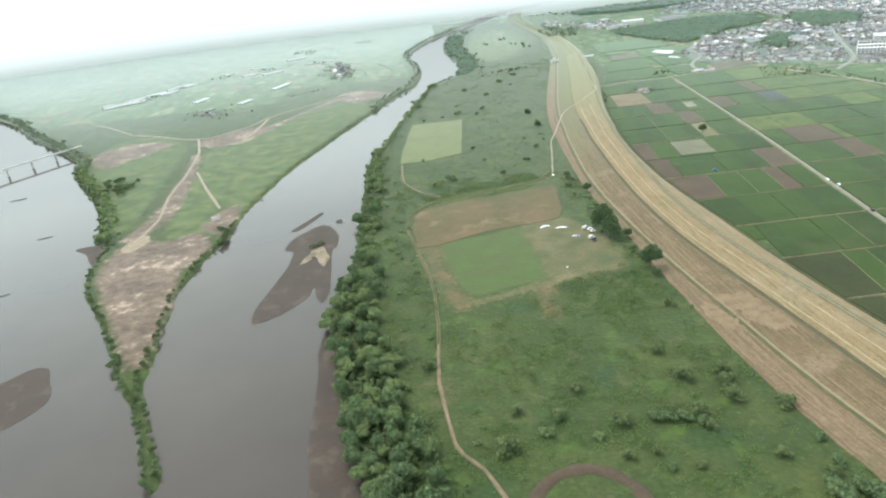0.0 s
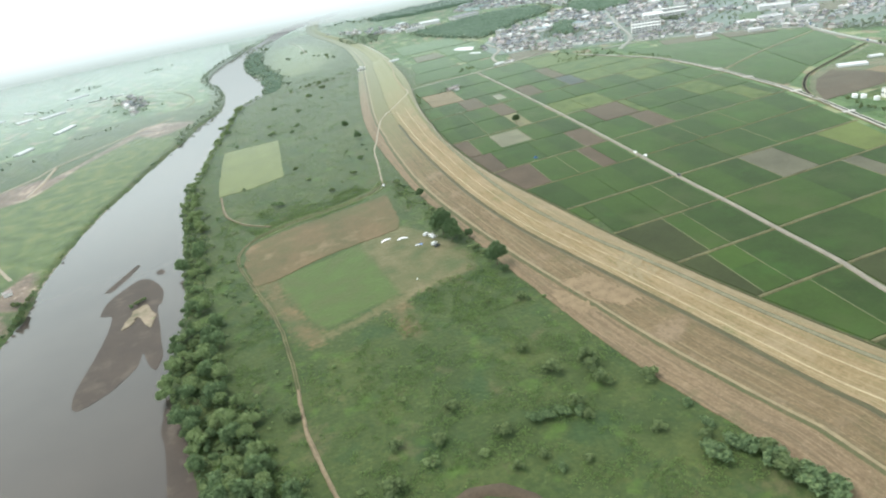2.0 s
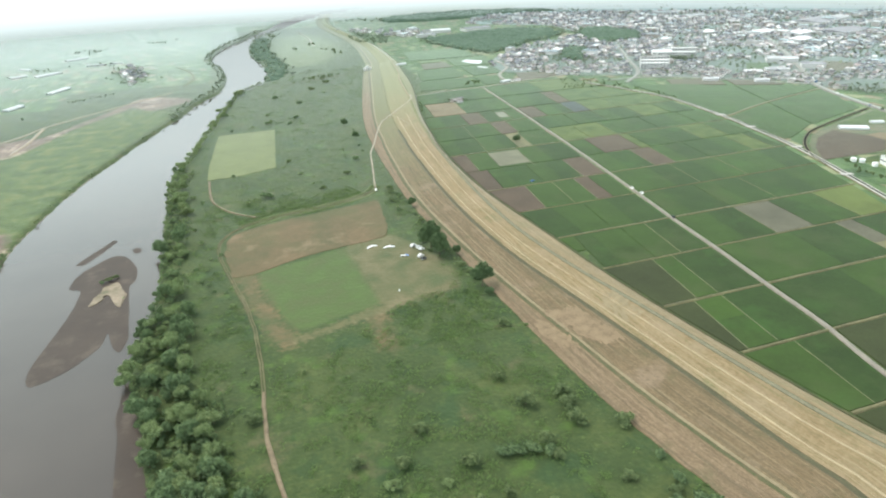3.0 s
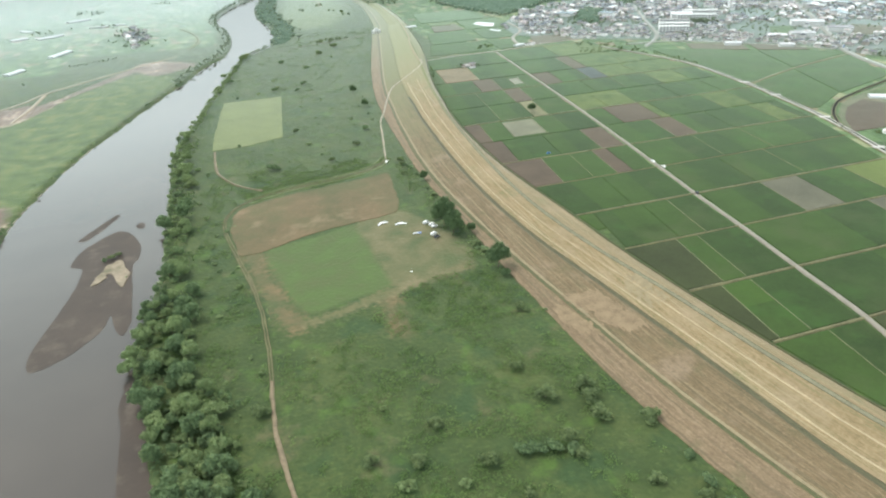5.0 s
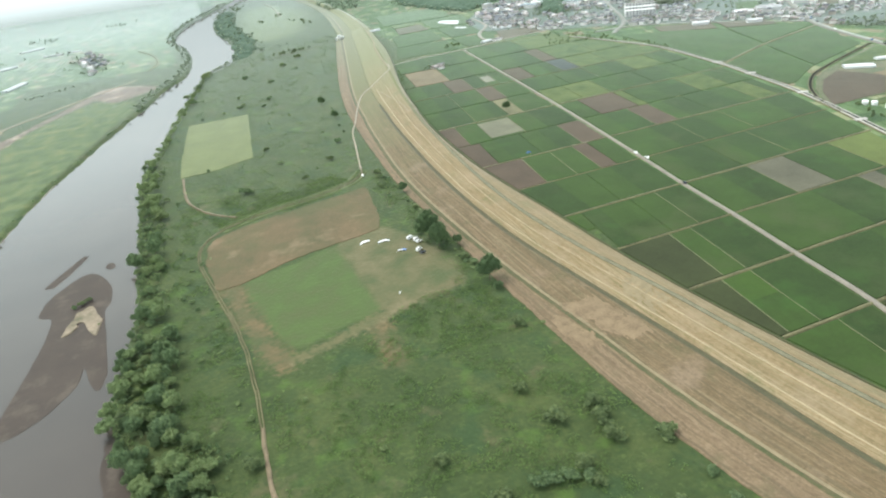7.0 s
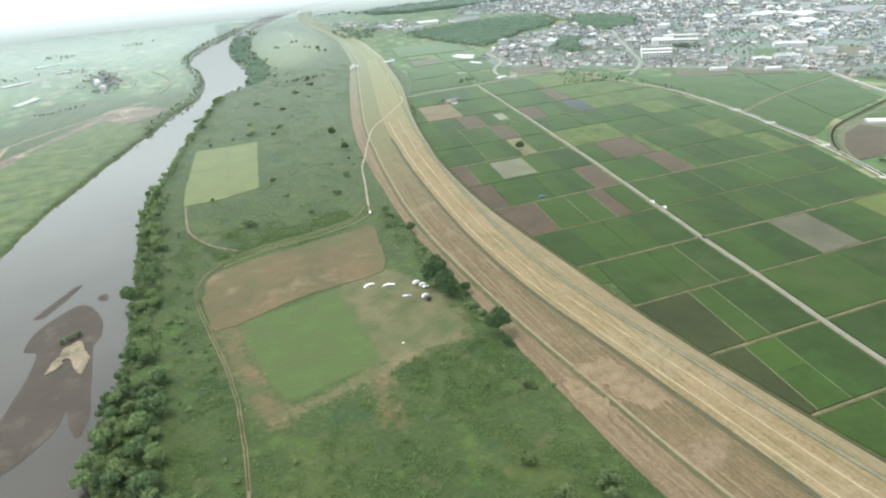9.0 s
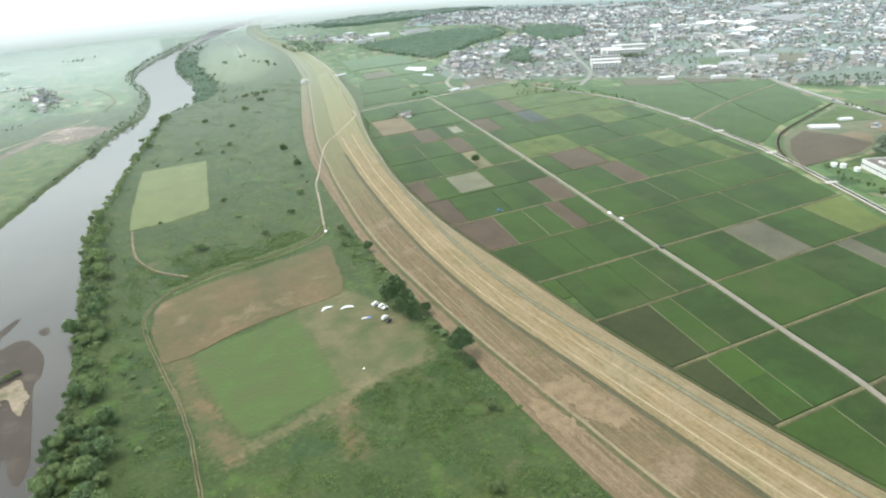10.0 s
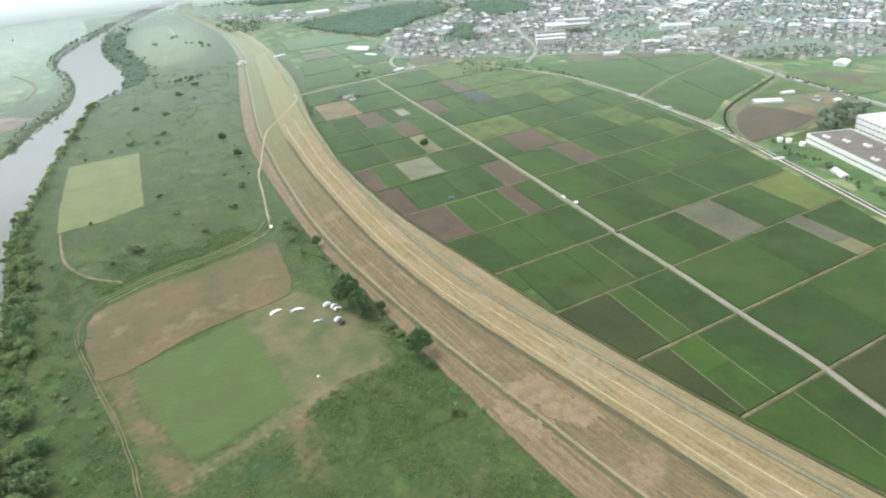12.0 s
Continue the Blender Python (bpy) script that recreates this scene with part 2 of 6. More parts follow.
M["yard"] = mat("rough_yard_ground", [(0.34, (0.05, 0.072, 0.026)), (0.66, (0.13, 0.112, 0.066)), (0.5, (0.078, 0.086, 0.038))], 22, 3, 0.45, sheen=0.25, bump=0.3, bump_size=0.8)
M["mud"] = mat("trodden_mud", ramp3((0.064, 0.048, 0.031), 0.7, 1.35), 9, 1.2, 0.5, sheen=0.1, bump=0.3, bump_size=0.6)
M["sand"] = mat("river_sand", [(0.3, (0.085, 0.085, 0.045)), (0.7, (0.3, 0.25, 0.18)), (0.5, (0.2, 0.165, 0.115))], 12, 2.5, 0.5, sheen=S, bump=0.3, bump_size=0.8)
M["wet_sand"] = mat("wet_sandbar", ramp3((0.042, 0.031, 0.022), 0.75, 1.25), 18, 2, 0.3, rough=0.7, bump=0.1, bump_size=0.8)
M["dry_sand"] = mat("dry_sand", ramp3((0.25, 0.205, 0.145), 0.65, 1.2), 5, 1, 0.4, sheen=S, bump=0.3, bump_size=0.8)
blotch(M["wet_sand"], (0.085, 0.068, 0.05), 12, 0.54, 0.68, 0.8, 9.0)
RICE = {"d": (0.023, 0.048, 0.0103), "g": (0.029, 0.059, 0.011), "b": (0.038, 0.078, 0.0125), "m": (0.03, 0.041, 0.0145), "n": (0.14, 0.112, 0.072), "o": (0.0405, 0.0502, 0.0567), "w": (0.08, 0.083, 0.06),
        "t": (0.07, 0.055, 0.04), "y": (0.0851, 0.113, 0.0324), "s": (0.13, 0.13, 0.074), "p": (0.186, 0.194, 0.162), "q": (0.135, 0.142, 0.102), "h": (0.084, 0.116, 0.031)}
RICE_WORDS = {"o": "dark bluish flooded plot", "d": "dark green rice field in full growth", "g": "green rice field between grassy bunds", "b": "bright green young rice field",
              "m": "sparse murky green flooded rice field", "w": "grey flooded fallow rice field", "t": "brown tilled field without crop",
              "y": "yellow-green field of thin crop", "s": "dry straw-coloured fallow field", "p": "pale gravel covered plot", "n": "bare tan field of dry soil", "q": "grey-green gravelly fallow plot", "h": "bright yellow-green field of young crop"}
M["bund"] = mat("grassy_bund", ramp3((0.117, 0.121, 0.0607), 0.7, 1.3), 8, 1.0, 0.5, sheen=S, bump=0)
RICE = {key: (c[0] * 0.99, c[1] * 0.93, c[2] * 0.86) for key, c in RICE.items()}
for key, c in RICE.items():
    stops = [(0.36, RICE["g"]), (0.66, c), (0.5, tuple((u + v) / 2 for u, v in zip(RICE["g"], c)))] if key in "yb" else ramp3(c, 0.72, 1.28)
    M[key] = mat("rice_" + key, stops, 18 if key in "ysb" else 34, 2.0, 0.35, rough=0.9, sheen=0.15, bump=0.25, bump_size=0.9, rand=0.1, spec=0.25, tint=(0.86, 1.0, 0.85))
for key in "dgb":
    blotch(M[key], (0.047, 0.06, 0.021), 38, 0.52, 0.7, 0.6, 11.0)
    blotch(M[key], (0.034, 0.082, 0.013), 30, 0.55, 0.68, 0.5, 12.0)
M["leaf"] = mat("tree_leaves", [(0.15, (0.082, 0.13, 0.067)), (0.85, (0.22, 0.292, 0.13)), (0.5, (0.136, 0.2, 0.093))], 14, 1.2, 0.5, bump=0, rand=0.35, islands=True, translucent=0.38, sheen=0.4, tint=(0.85, 1.0, 0.8))
M["leaf_shrub"] = mat("shrub_leaves", [(0.15, (0.076, 0.112, 0.052)), (0.85, (0.2, 0.25, 0.1)), (0.5, (0.125, 0.17, 0.072))], 14, 1.2, 0.5, bump=0, rand=0.35, islands=True, translucent=0.35, sheen=0.3, tint=(0.85, 1.0, 0.8))
M["leaf_oak"] = mat("broad_tree_leaves", [(0.15, (0.052, 0.088, 0.042)), (0.85, (0.15, 0.21, 0.088)), (0.5, (0.09, 0.14, 0.062))], 14, 1.2, 0.5, bump=0, rand=0.35, islands=True, translucent=0.3, sheen=0.2, tint=(0.85, 1.0, 0.8))
M["leaf_pale"] = mat("willow_leaves", [(0.15, (0.118, 0.178, 0.078)), (0.85, (0.3, 0.36, 0.16)), (0.5, (0.196, 0.262, 0.112))], 14, 1.2, 0.5, bump=0, rand=0.35, islands=True, translucent=0.35, sheen=0.4)
# Paler colour and full sheen paint distance haze into the next two leaves
M["leaf_far"] = mat("hazed_field_leaves", [(0.15, (0.08, 0.12, 0.055)), (0.85, (0.22, 0.27, 0.125)), (0.5, (0.145, 0.19, 0.085))], 14, 2, 0.5, bump=0, rand=0.35, islands=True, translucent=0.4, sheen=1.0)
M["leaf_hazy"] = mat("hazed_distant_leaves", [(0.15, (0.17, 0.225, 0.16)), (0.85, (0.34, 0.39, 0.27)), (0.5, (0.25, 0.3, 0.21))], 14, 2, 0.5, bump=0, rand=0.3, islands=True, translucent=0.45, sheen=1.0)
# Sheen from 1650 m outwards hazes the distant canopy
M["canopy"] = mat("wood_canopy", [(0.25, (0.04, 0.07, 0.045)), (0.75, (0.085, 0.13, 0.08)), (0.5, (0.058, 0.096, 0.06))], 40, 3.0, 0.5, bump=0.4, bump_size=2.0, sheen=0.03, haze_range=(1650.0, 2500.0, 0.9))
M["reed"] = mat("reed_tufts", [(0.2, (0.082, 0.138, 0.044)), (0.8, (0.16, 0.225, 0.074)), (0.5, (0.115, 0.178, 0.057))], 25, 2, 0.4, bump=0, rand=0.3, islands=True, translucent=0.4, sheen=0.3)
M["bark"] = mat("bark", ramp3((0.11, 0.085, 0.06)), 0.6, 0.1, 0.5, bump=0.4, bump_size=0.1)
M["wall"] = mat("house_wall", [(0.2, (0.34, 0.31, 0.27)), (0.8, (0.82, 0.81, 0.79)), (0.5, (0.58, 0.56, 0.53))], 9, 1.5, 0.4, bump=0, rand=0.5)
M["roof"] = mat("roof_tiles", [(0.15, (0.07, 0.075, 0.085)), (0.88, (0.4, 0.385, 0.37)), (0.5, (0.13, 0.132, 0.14)), (0.72, (0.2, 0.165, 0.15))], 9, 0.6, 0.4, rough=0.5, bump=0.2, bump_size=0.3, rand=0.7, sheen=0.5)
# Bluish sheen puts distance haze on the far town's walls and roofs
M["wall_many"] = mat("far_walls", [(0.2, (0.34, 0.31, 0.27)), (0.8, (0.76, 0.76, 0.75)), (0.5, (0.5, 0.49, 0.47))], 9, 1.5, 0.4, bump=0, rand=0.5, islands=True, sheen=0.65, tint=(0.8, 0.98, 1.0), haze_range=(700.0, 1500.0, 0.35))
M["roof_many"] = mat("far_roofs", [(0.1, (0.08, 0.088, 0.1)), (0.95, (0.74, 0.73, 0.72)), (0.46, (0.16, 0.168, 0.185)), (0.76, (0.33, 0.28, 0.26))], 9, 1.5, 0.3, rough=0.6, bump=0, rand=0.9, islands=True, sheen=0.65, tint=(0.8, 0.98, 1.0), haze_range=(700.0, 1500.0, 0.35))
M["glass"] = mat("dark_window_glass", ramp3((0.03, 0.035, 0.04)), 2, 0.5, 0.5, rough=0.08, spec=0.5, bump=0)
M["white_metal"] = mat("white_painted_metal", ramp3((0.78, 0.78, 0.77), 0.93, 1.03), 6, 0.8, 0.4, rough=0.35, spec=0.5, bump=0)
M["white_wall"] = mat("white_wall_paint", ramp3((0.6, 0.6, 0.58), 0.85, 1.08), 6, 1.0, 0.4, rough=0.7, bump=0)
M["grey_roof"] = mat("flat_grey_roof", ramp3((0.125, 0.11, 0.098), 0.65, 1.45), 14, 1.5, 0.4, rough=0.8, bump=0.1, bump_size=0.4)
M["nylon_white"] = mat("white_nylon", ramp3((0.82, 0.82, 0.82), 0.92, 1.02), 1, 0.3, 0.4, rough=0.5, bump=0.1, bump_size=0.3)
M["nylon_blue"] = mat("blue_nylon", ramp3((0.2, 0.32, 0.6), 0.85, 1.2), 1, 0.3, 0.4, rough=0.5, bump=0.1, bump_size=0.3)
M["rubber"] = mat("tyre_rubber", ramp3((0.02, 0.02, 0.02)), 0.5, 0.1, 0.4, rough=0.8, bump=0)
M["car_dark"] = mat("dark_car_paint", ramp3((0.03, 0.033, 0.04), 0.9, 1.1), 2, 0.5, 0.4, rough=0.25, spec=0.5, bump=0)
M["car_blue"] = mat("blue_car_paint", ramp3((0.05, 0.14, 0.3), 0.9, 1.1), 2, 0.5, 0.4, rough=0.25, spec=0.5, bump=0)
# Near-black without gloss: shade inside the canal put into the water's colour
M["canal_dark"] = mat("canal_shade", ramp3((0.03, 0.032, 0.028)), 4, 0.8, 0.4, rough=0.95, spec=0.05, bump=0)
# Full sheen pales the bridge's shaded side, as haze would
M["bridge"] = mat("bridge_concrete", ramp3((0.5, 0.5, 0.48), 0.88, 1.08), 6, 1.0, 0.4, rough=0.8, bump=0, sheen=1.0)
M["canal_edge"] = mat("canal_concrete", ramp3((0.42, 0.41, 0.38), 0.8, 1.15), 5, 0.8, 0.4, rough=0.8, bump=0)
M["pale_roof"] = mat("pale_sheet_roof", [(0.2, (0.2, 0.2, 0.21)), (0.8, (0.6, 0.6, 0.6)), (0.5, (0.36, 0.37, 0.37))], 9, 1.5, 0.3, rough=0.6, bump=0, rand=0.7)
M["film"] = mat("greenhouse_film", ramp3((0.52, 0.53, 0.53), 0.75, 1.15), 5, 1, 0.4, rough=0.35, spec=0.5, bump=0)

# Water: silty, with faint ripples
w = bpy.data.materials.new("river_water")
w.use_nodes = True
n, l = w.node_tree.nodes, w.node_tree.links
b = n["Principled BSDF"]
t = n.new("ShaderNodeTexNoise")
t.inputs["Scale"].default_value, t.inputs["Detail"].default_value = 0.008, 4.0
p = n.new("ShaderNodeNewGeometry").outputs["Position"]
l.new(p, t.inputs["Vector"])
r = n.new("ShaderNodeValToRGB")
r.color_ramp.elements[0].position, r.color_ramp.elements[0].color = 0.3, (0.05, 0.044, 0.038, 1)
r.color_ramp.elements[1].position, r.color_ramp.elements[1].color = 0.7, (0.072, 0.062, 0.052, 1)
l.new(t.outputs["Fac"], r.inputs[0])
l.new(r.outputs[0], b.inputs["Base Color"])
b.inputs["Roughness"].default_value, b.inputs["IOR"].default_value = 0.07, 1.33
t = n.new("ShaderNodeTexNoise")
t.inputs["Scale"].default_value, t.inputs["Detail"].default_value = 0.35, 3.0
l.new(p, t.inputs["Vector"])
bp = n.new("ShaderNodeBump")
bp.inputs["Strength"].default_value, bp.inputs["Distance"].default_value = 0.12, 0.3
l.new(t.outputs["Fac"], bp.inputs["Height"])
l.new(bp.outputs[0], b.inputs["Normal"])
M["water"] = w


# Building helpers
rng = np.random.default_rng(7)


def mesh_of(name, verts, faces, material, uv=None):
    me = bpy.data.meshes.new(name)
    if isinstance(faces, np.ndarray):
        verts = np.asarray(verts, np.float32)
        k = faces.shape[1]
        me.vertices.add(len(verts))
        me.vertices.foreach_set("co", verts.ravel())
        me.loops.add(faces.size)
        me.loops.foreach_set("vertex_index", faces.astype(np.int32).ravel())
        me.polygons.add(len(faces))
        me.polygons.foreach_set("loop_start", np.arange(0, faces.size, k, dtype=np.int32))
        me.update(calc_edges=True)
        me.validate()
    else:
        me.from_pydata([tuple(map(float, v)) for v in verts], [], [tuple(map(int, f)) for f in faces])
    for one in material if isinstance(material, (list, tuple)) else [material]:
        me.materials.append(one)
    if uv is not None:
        layer = me.uv_layers.new(name="UVMap")
        loops = np.empty(len(me.loops), dtype=np.int32)
        me.loops.foreach_get("vertex_index", loops)
        layer.data.foreach_set("uv", np.asarray(uv, float)[loops].ravel())
    me.update()
    return me


def obj(name, me, parent=None, label="", category="", group="", kind="", at=None):
    ob = new(name, me)
    if parent:
        ob.parent = parent
    if at is not None:
        ob.matrix_basis = at
    return tagged(ob, label, category, group, kind)


def part(name, bm, material, parent, label=""):
    me = bpy.data.meshes.new(name)
    bm.to_mesh(me)
    bm.free()
    me.materials.append(material)
    return obj(name, me, parent, label)


def spline(points, step):
    """A smooth line through points, resampled about every step metres."""
    p = [Vector((*q, 0)) if len(q) == 2 else Vector(q) for q in points]
    p = [p[0] * 2 - p[1]] + p + [p[-1] * 2 - p[-2]]
    out = []
    for a, b_, c, d in zip(p, p[1:], p[2:], p[3:]):
        k = max(1, int((c - b_).length / step))
        for i in range(k):
            u = i / k
            out.append(0.5 * (2 * b_ + (c - a) * u + (2 * a - 5 * b_ + 4 * c - d) * u * u + (3 * b_ - a - 3 * c + d) * u ** 3))
    return out + [p[-2]]


def loop_spline(points, step):
    q = list(points)
    line = spline([q[-1]] + q + [q[0], q[1]], step)
    a = Vector((*q[0], 0))
    starts = [i for i, v in enumerate(line) if (v - a).length < 1e-4]
    return line[starts[0]:starts[-1]]


def wob(x, y, size, seed=0.0):
    return noise.noise((x / size, y / size, seed))


def ribbon(name, points, width, z, material, label="", category="road", rag=0.15, drop=0.6, step=4.0, kind="structure", parent=None):
    """A road or track: a slightly crowned strip with sloping edges and uneven margins."""
    line = spline(points, step)
    verts, faces, uv, run = [], [], [], 0.0
    for i, p in enumerate(line):
        d = (line[min(i + 1, len(line) - 1)] - line[max(i - 1, 0)]).normalized()
        s = Vector((d.y, -d.x, 0))
        run += (p - line[i - 1]).length if i else 0
        a = width / 2 * (1 + rag * wob(p.x, p.y, 6, 3.1))
        c = width / 2 * (1 + rag * wob(p.x, p.y, 6, 8.7))
        for off, h in ((-a - drop, -0.6), (-a, 0), (0, 0.05), (c, 0), (c + drop, -0.6)):
            verts.append((p.x + s.x * off, p.y + s.y * off, z + h + p.z))
            uv.append((off, run))
    for i in range(len(line) - 1):
        for k in range(4):
            j = i * 5 + k
            faces.append((j, j + 5, j + 6, j + 1))
    ob = obj(name, mesh_of(name, verts, faces, material, uv), parent, label, category, kind=kind)
    for f in ob.data.polygons:
        f.use_smooth = True
    return ob


def patch(name, points, z, material, label, category, rag=0.8, step=4.0, smooth=True, skirt=0.7, kind="structure", group="", parent=None):
    """A field or bank: a low slab with an uneven margin."""
    if smooth:
        line = loop_spline(points, step)
    else:
        line = []
        for (ax, ay), (bx, by) in zip(points, points[1:] + points[:1]):
            k = max(1, int(math.hypot(bx - ax, by - ay) / step))
            line += [Vector((ax + (bx - ax) * i / k, ay + (by - ay) * i / k, 0)) for i in range(k)]
    c = sum(line, Vector()) / len(line)
    top, foot = [], []
    for p in line:
        d = (p - c).normalized()
        e = rag * (wob(p.x, p.y, 7, 1.3) + 0.6 * wob(p.x, p.y, 2.5, 5.0))
        top.append((p.x + d.x * e, p.y + d.y * e, z))
        foot.append((p.x + d.x * (e + 0.4), p.y + d.y * (e + 0.4), z - skirt))
    k = len(line)
    faces = [tuple(range(k))] + [(i, (i + 1) % k, k + (i + 1) % k, k + i) for i in range(k)]
    return obj(name, mesh_of(name, top + foot, faces, material), parent, label, category, group, kind)


def inside(poly, x, y):
    """Which of the points x, y lie in the polygon."""
    res = np.zeros(np.shape(x), bool)
    for (ax, ay), (bx, by) in zip(poly, poly[1:] + poly[:1]):
        if ay != by:
            res ^= ((ay > y) != (by > y)) & (x < (bx - ax) * (y - ay) / (by - ay) + ax)
    return res


def edge_distance(poly, x, y):
    best = np.full(np.shape(x), 1e9)
    for (ax, ay), (bx, by) in zip(poly, poly[1:] + poly[:1]):
        dx, dy = bx - ax, by - ay
        u = np.clip(((x - ax) * dx + (y - ay) * dy) / max(dx * dx + dy * dy, 1e-9), 0, 1)
        best = np.minimum(best, (x - ax - u * dx) ** 2 + (y - ay - u * dy) ** 2)
    return np.sqrt(best)


# Plan of the rivers
EAST_BANK = [(-30, -1600), (-20, -600), (-25, 100), (-42, 213), (-49, 235), (-56, 259), (-61, 287), (-69, 332), (-75, 359), (-75, 388), (-74, 412), (-69, 438), (-67, 479), (-69, 527),
             (-69, 569), (-70, 617), (-72, 693), (-68, 735), (-58, 781), (-45, 860), (-29, 956), (-6, 1072), (16, 1150), (50, 1205), (65, 1300), (66, 1400),
             (52, 1540), (52, 1660), (74, 1840), (150, 2030), (330, 2420), (760, 2900), (1600, 3500)]
WEST_BANK = [(1560, 3560), (700, 2950), (270, 2450), (110, 2040), (55, 1880), (10, 1760), (-18, 1640), (-28, 1520), (-8, 1373), (-6, 1260), (-20, 1157), (-48, 1090), (-73, 999),
             (-101, 912), (-124, 835), (-148, 754), (-163, 691), (-171, 641), (-178, 594), (-180, 559), (-180, 521), (-186, 499), (-188, 468),
             (-191, 449), (-191, 422), (-186, 397), (-182, 367), (-177, 341), (-174, 318), (-160, 285), (-145, 257), (-138, 241), (-136, 228)]
SPIT_WEST = [(-143, 233), (-156, 263), (-170, 292), (-187, 315), (-200, 339), (-215, 367), (-241, 409), (-271, 458), (-283, 502), (-287, 537),
             (-307, 555), (-314, 584), (-348, 655), (-390, 722), (-441, 804), (-452, 844), (-525, 941), (-591, 1015), (-675, 1123), (-717, 1183), (-800, 1270), (-1100, 1560), (-1900, 2100)]
FAR_SHORE = [(-2100, 1900), (-1400, 1350), (-1000, 900), (-760, 590), (-640, 380), (-520, 150), (-420, -200), (-400, -700), (-420, -1600)]


def flat(points, step):
    return [(v.x, v.y) for v in spline(points, step)]


RIVER = flat(EAST_BANK, 14) + flat(WEST_BANK, 14) + flat(SPIT_WEST, 14) + flat(FAR_SHORE, 30)
WATER_Z = -2.0


def axis(parts):
    out = [parts[0][0]]
    for start, end, step in parts:
        k = max(1, round((end - start) / step))
        out += [start + (end - start) * (i + 1) / k for i in range(k)]
    return np.array(out)


def grown(start, end, step, ratio=1.22):
    out, x, s = [], start, step
    sign = 1 if end > start else -1
    while (end - x) * sign > 0:
        x += s * sign
        s *= ratio
        out.append(x)
    return out


gx = np.array(sorted(grown(-800, -7000, 25)) + list(axis([(-800, -330, 10), (-330, 150, 3.2), (150, 340, 10), (340, 1500, 40)])) + grown(1500, 7000, 50))
gy = np.array(sorted(grown(170, -6000, 12)) + list(axis([(170, 620, 3.2), (620, 1250, 6), (1250, 2100, 12)])) + grown(2100, 8000, 20))
X, Y = np.meshgrid(gx, gy)
near = (np.abs(X) < 2500) & (Y < 3700) & (Y > -1700)
sd = np.full(X.shape, 200.0)
d = edge_distance(RIVER, X[near], Y[near])
sd[near] = np.where(inside(RIVER, X[near], Y[near]), -d, d)
jag = np.array([wob(x, y, 11, 2.2) * 2.2 + wob(x, y, 3.5, 4.2) for x, y in zip(X[near], Y[near])])
sd[near] += np.where(np.abs(sd[near]) < 25, jag, 0)
Z = np.clip(WATER_Z + sd * 0.45, -4.5, 0.0)
rough = (X > -75) & (X < 150) & (Y < 1300) & (Y > 150) & (sd > 4)
lumps = np.array([0.2 * wob(x, y, 9, 6.0) + 0.16 * wob(x, y, 3.4, 7.0) for x, y in zip(X[rough], Y[rough])])
FLAT = [[(-31, 458), (-34, 505), (-30, 540), (-8, 560), (60, 582), (108, 598), (118, 560), (120, 480), (128, 405), (95, 378), (82, 340), (60, 336), (20, 352), (0, 350), (-14, 400)], [(-28, 872), (49, 875), (37, 702), (-4, 687), (-42, 684)], [(85, 1470), (100, 1710), (150, 1870), (225, 1860), (262, 1650), (225, 1440), (150, 1330), (90, 1370)]]
for q in FLAT:
    lumps[inside(q, X[rough], Y[rough])] = 0.0
Z[rough] += lumps
nx, ny = len(gx), len(gy)
idx = np.arange(nx * ny).reshape(ny, nx)
quads = np.stack([idx[:-1, :-1], idx[:-1, 1:], idx[1:, 1:], idx[1:, :-1]], -1).reshape(-1, 4)

# Ground colour: meadow on the flood plain, a patchwork of crops on the plain beyond
g = M["meadow"]
n, l = g.node_tree.nodes, g.node_tree.links
b = n["Principled BSDF"]
base = b.inputs["Base Color"].links[0].from_socket
vor = n.new("ShaderNodeTexVoronoi")
vor.distance = "CHEBYCHEV"
mp = n.new("ShaderNodeMapping")
mp.inputs["Scale"].default_value, mp.inputs["Rotation"].default_value = (1 / 62, 1 / 105, 1), (0, 0, 0.25)
l.new(n.new("ShaderNodeNewGeometry").outputs["Position"], mp.inputs[0])
l.new(mp.outputs[0], vor.inputs["Vector"])
sep = n.new("ShaderNodeSeparateColor")
l.new(vor.outputs["Color"], sep.inputs[0])
crops = n.new("ShaderNodeValToRGB")
crops.color_ramp.interpolation = "CONSTANT"
for k, (at, c) in enumerate([(0, (0.0424, 0.0872, 0.0216)), (0.28, (0.0707, 0.123, 0.0361)), (0.5, (0.0519, 0.0973, 0.0271)), (0.7, (0.1132, 0.1537, 0.0586)), (0.8, (0.033, 0.0717, 0.018)), (0.88, (0.1603, 0.1333, 0.0767)), (0.95, (0.1792, 0.1947, 0.0947))]):
    e = crops.color_ramp.elements[k] if k < 2 else crops.color_ramp.elements.new(at)
    e.position, e.color = at, (*c, 1)
l.new(sep.outputs[0], crops.inputs[0])
use = n.new("ShaderNodeAttribute")
use.attribute_name = "cropland"
mx = n.new("ShaderNodeMix")
mx.data_type = "RGBA"
l.new(use.outputs["Fac"], mx.inputs[0])
l.new(base, mx.inputs[6]), l.new(crops.outputs[0], mx.inputs[7])
l.new(mx.outputs[2], b.inputs["Base Color"])

# Sheen of the ground follows a per-vertex amount that imitates distance haze
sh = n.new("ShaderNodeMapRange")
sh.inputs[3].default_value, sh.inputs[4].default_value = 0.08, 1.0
haze_sheen = n.new("ShaderNodeAttribute")
haze_sheen.attribute_name = "haze_sheen"
l.new(haze_sheen.outputs["Fac"], sh.inputs[0])
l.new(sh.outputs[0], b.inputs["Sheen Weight"])
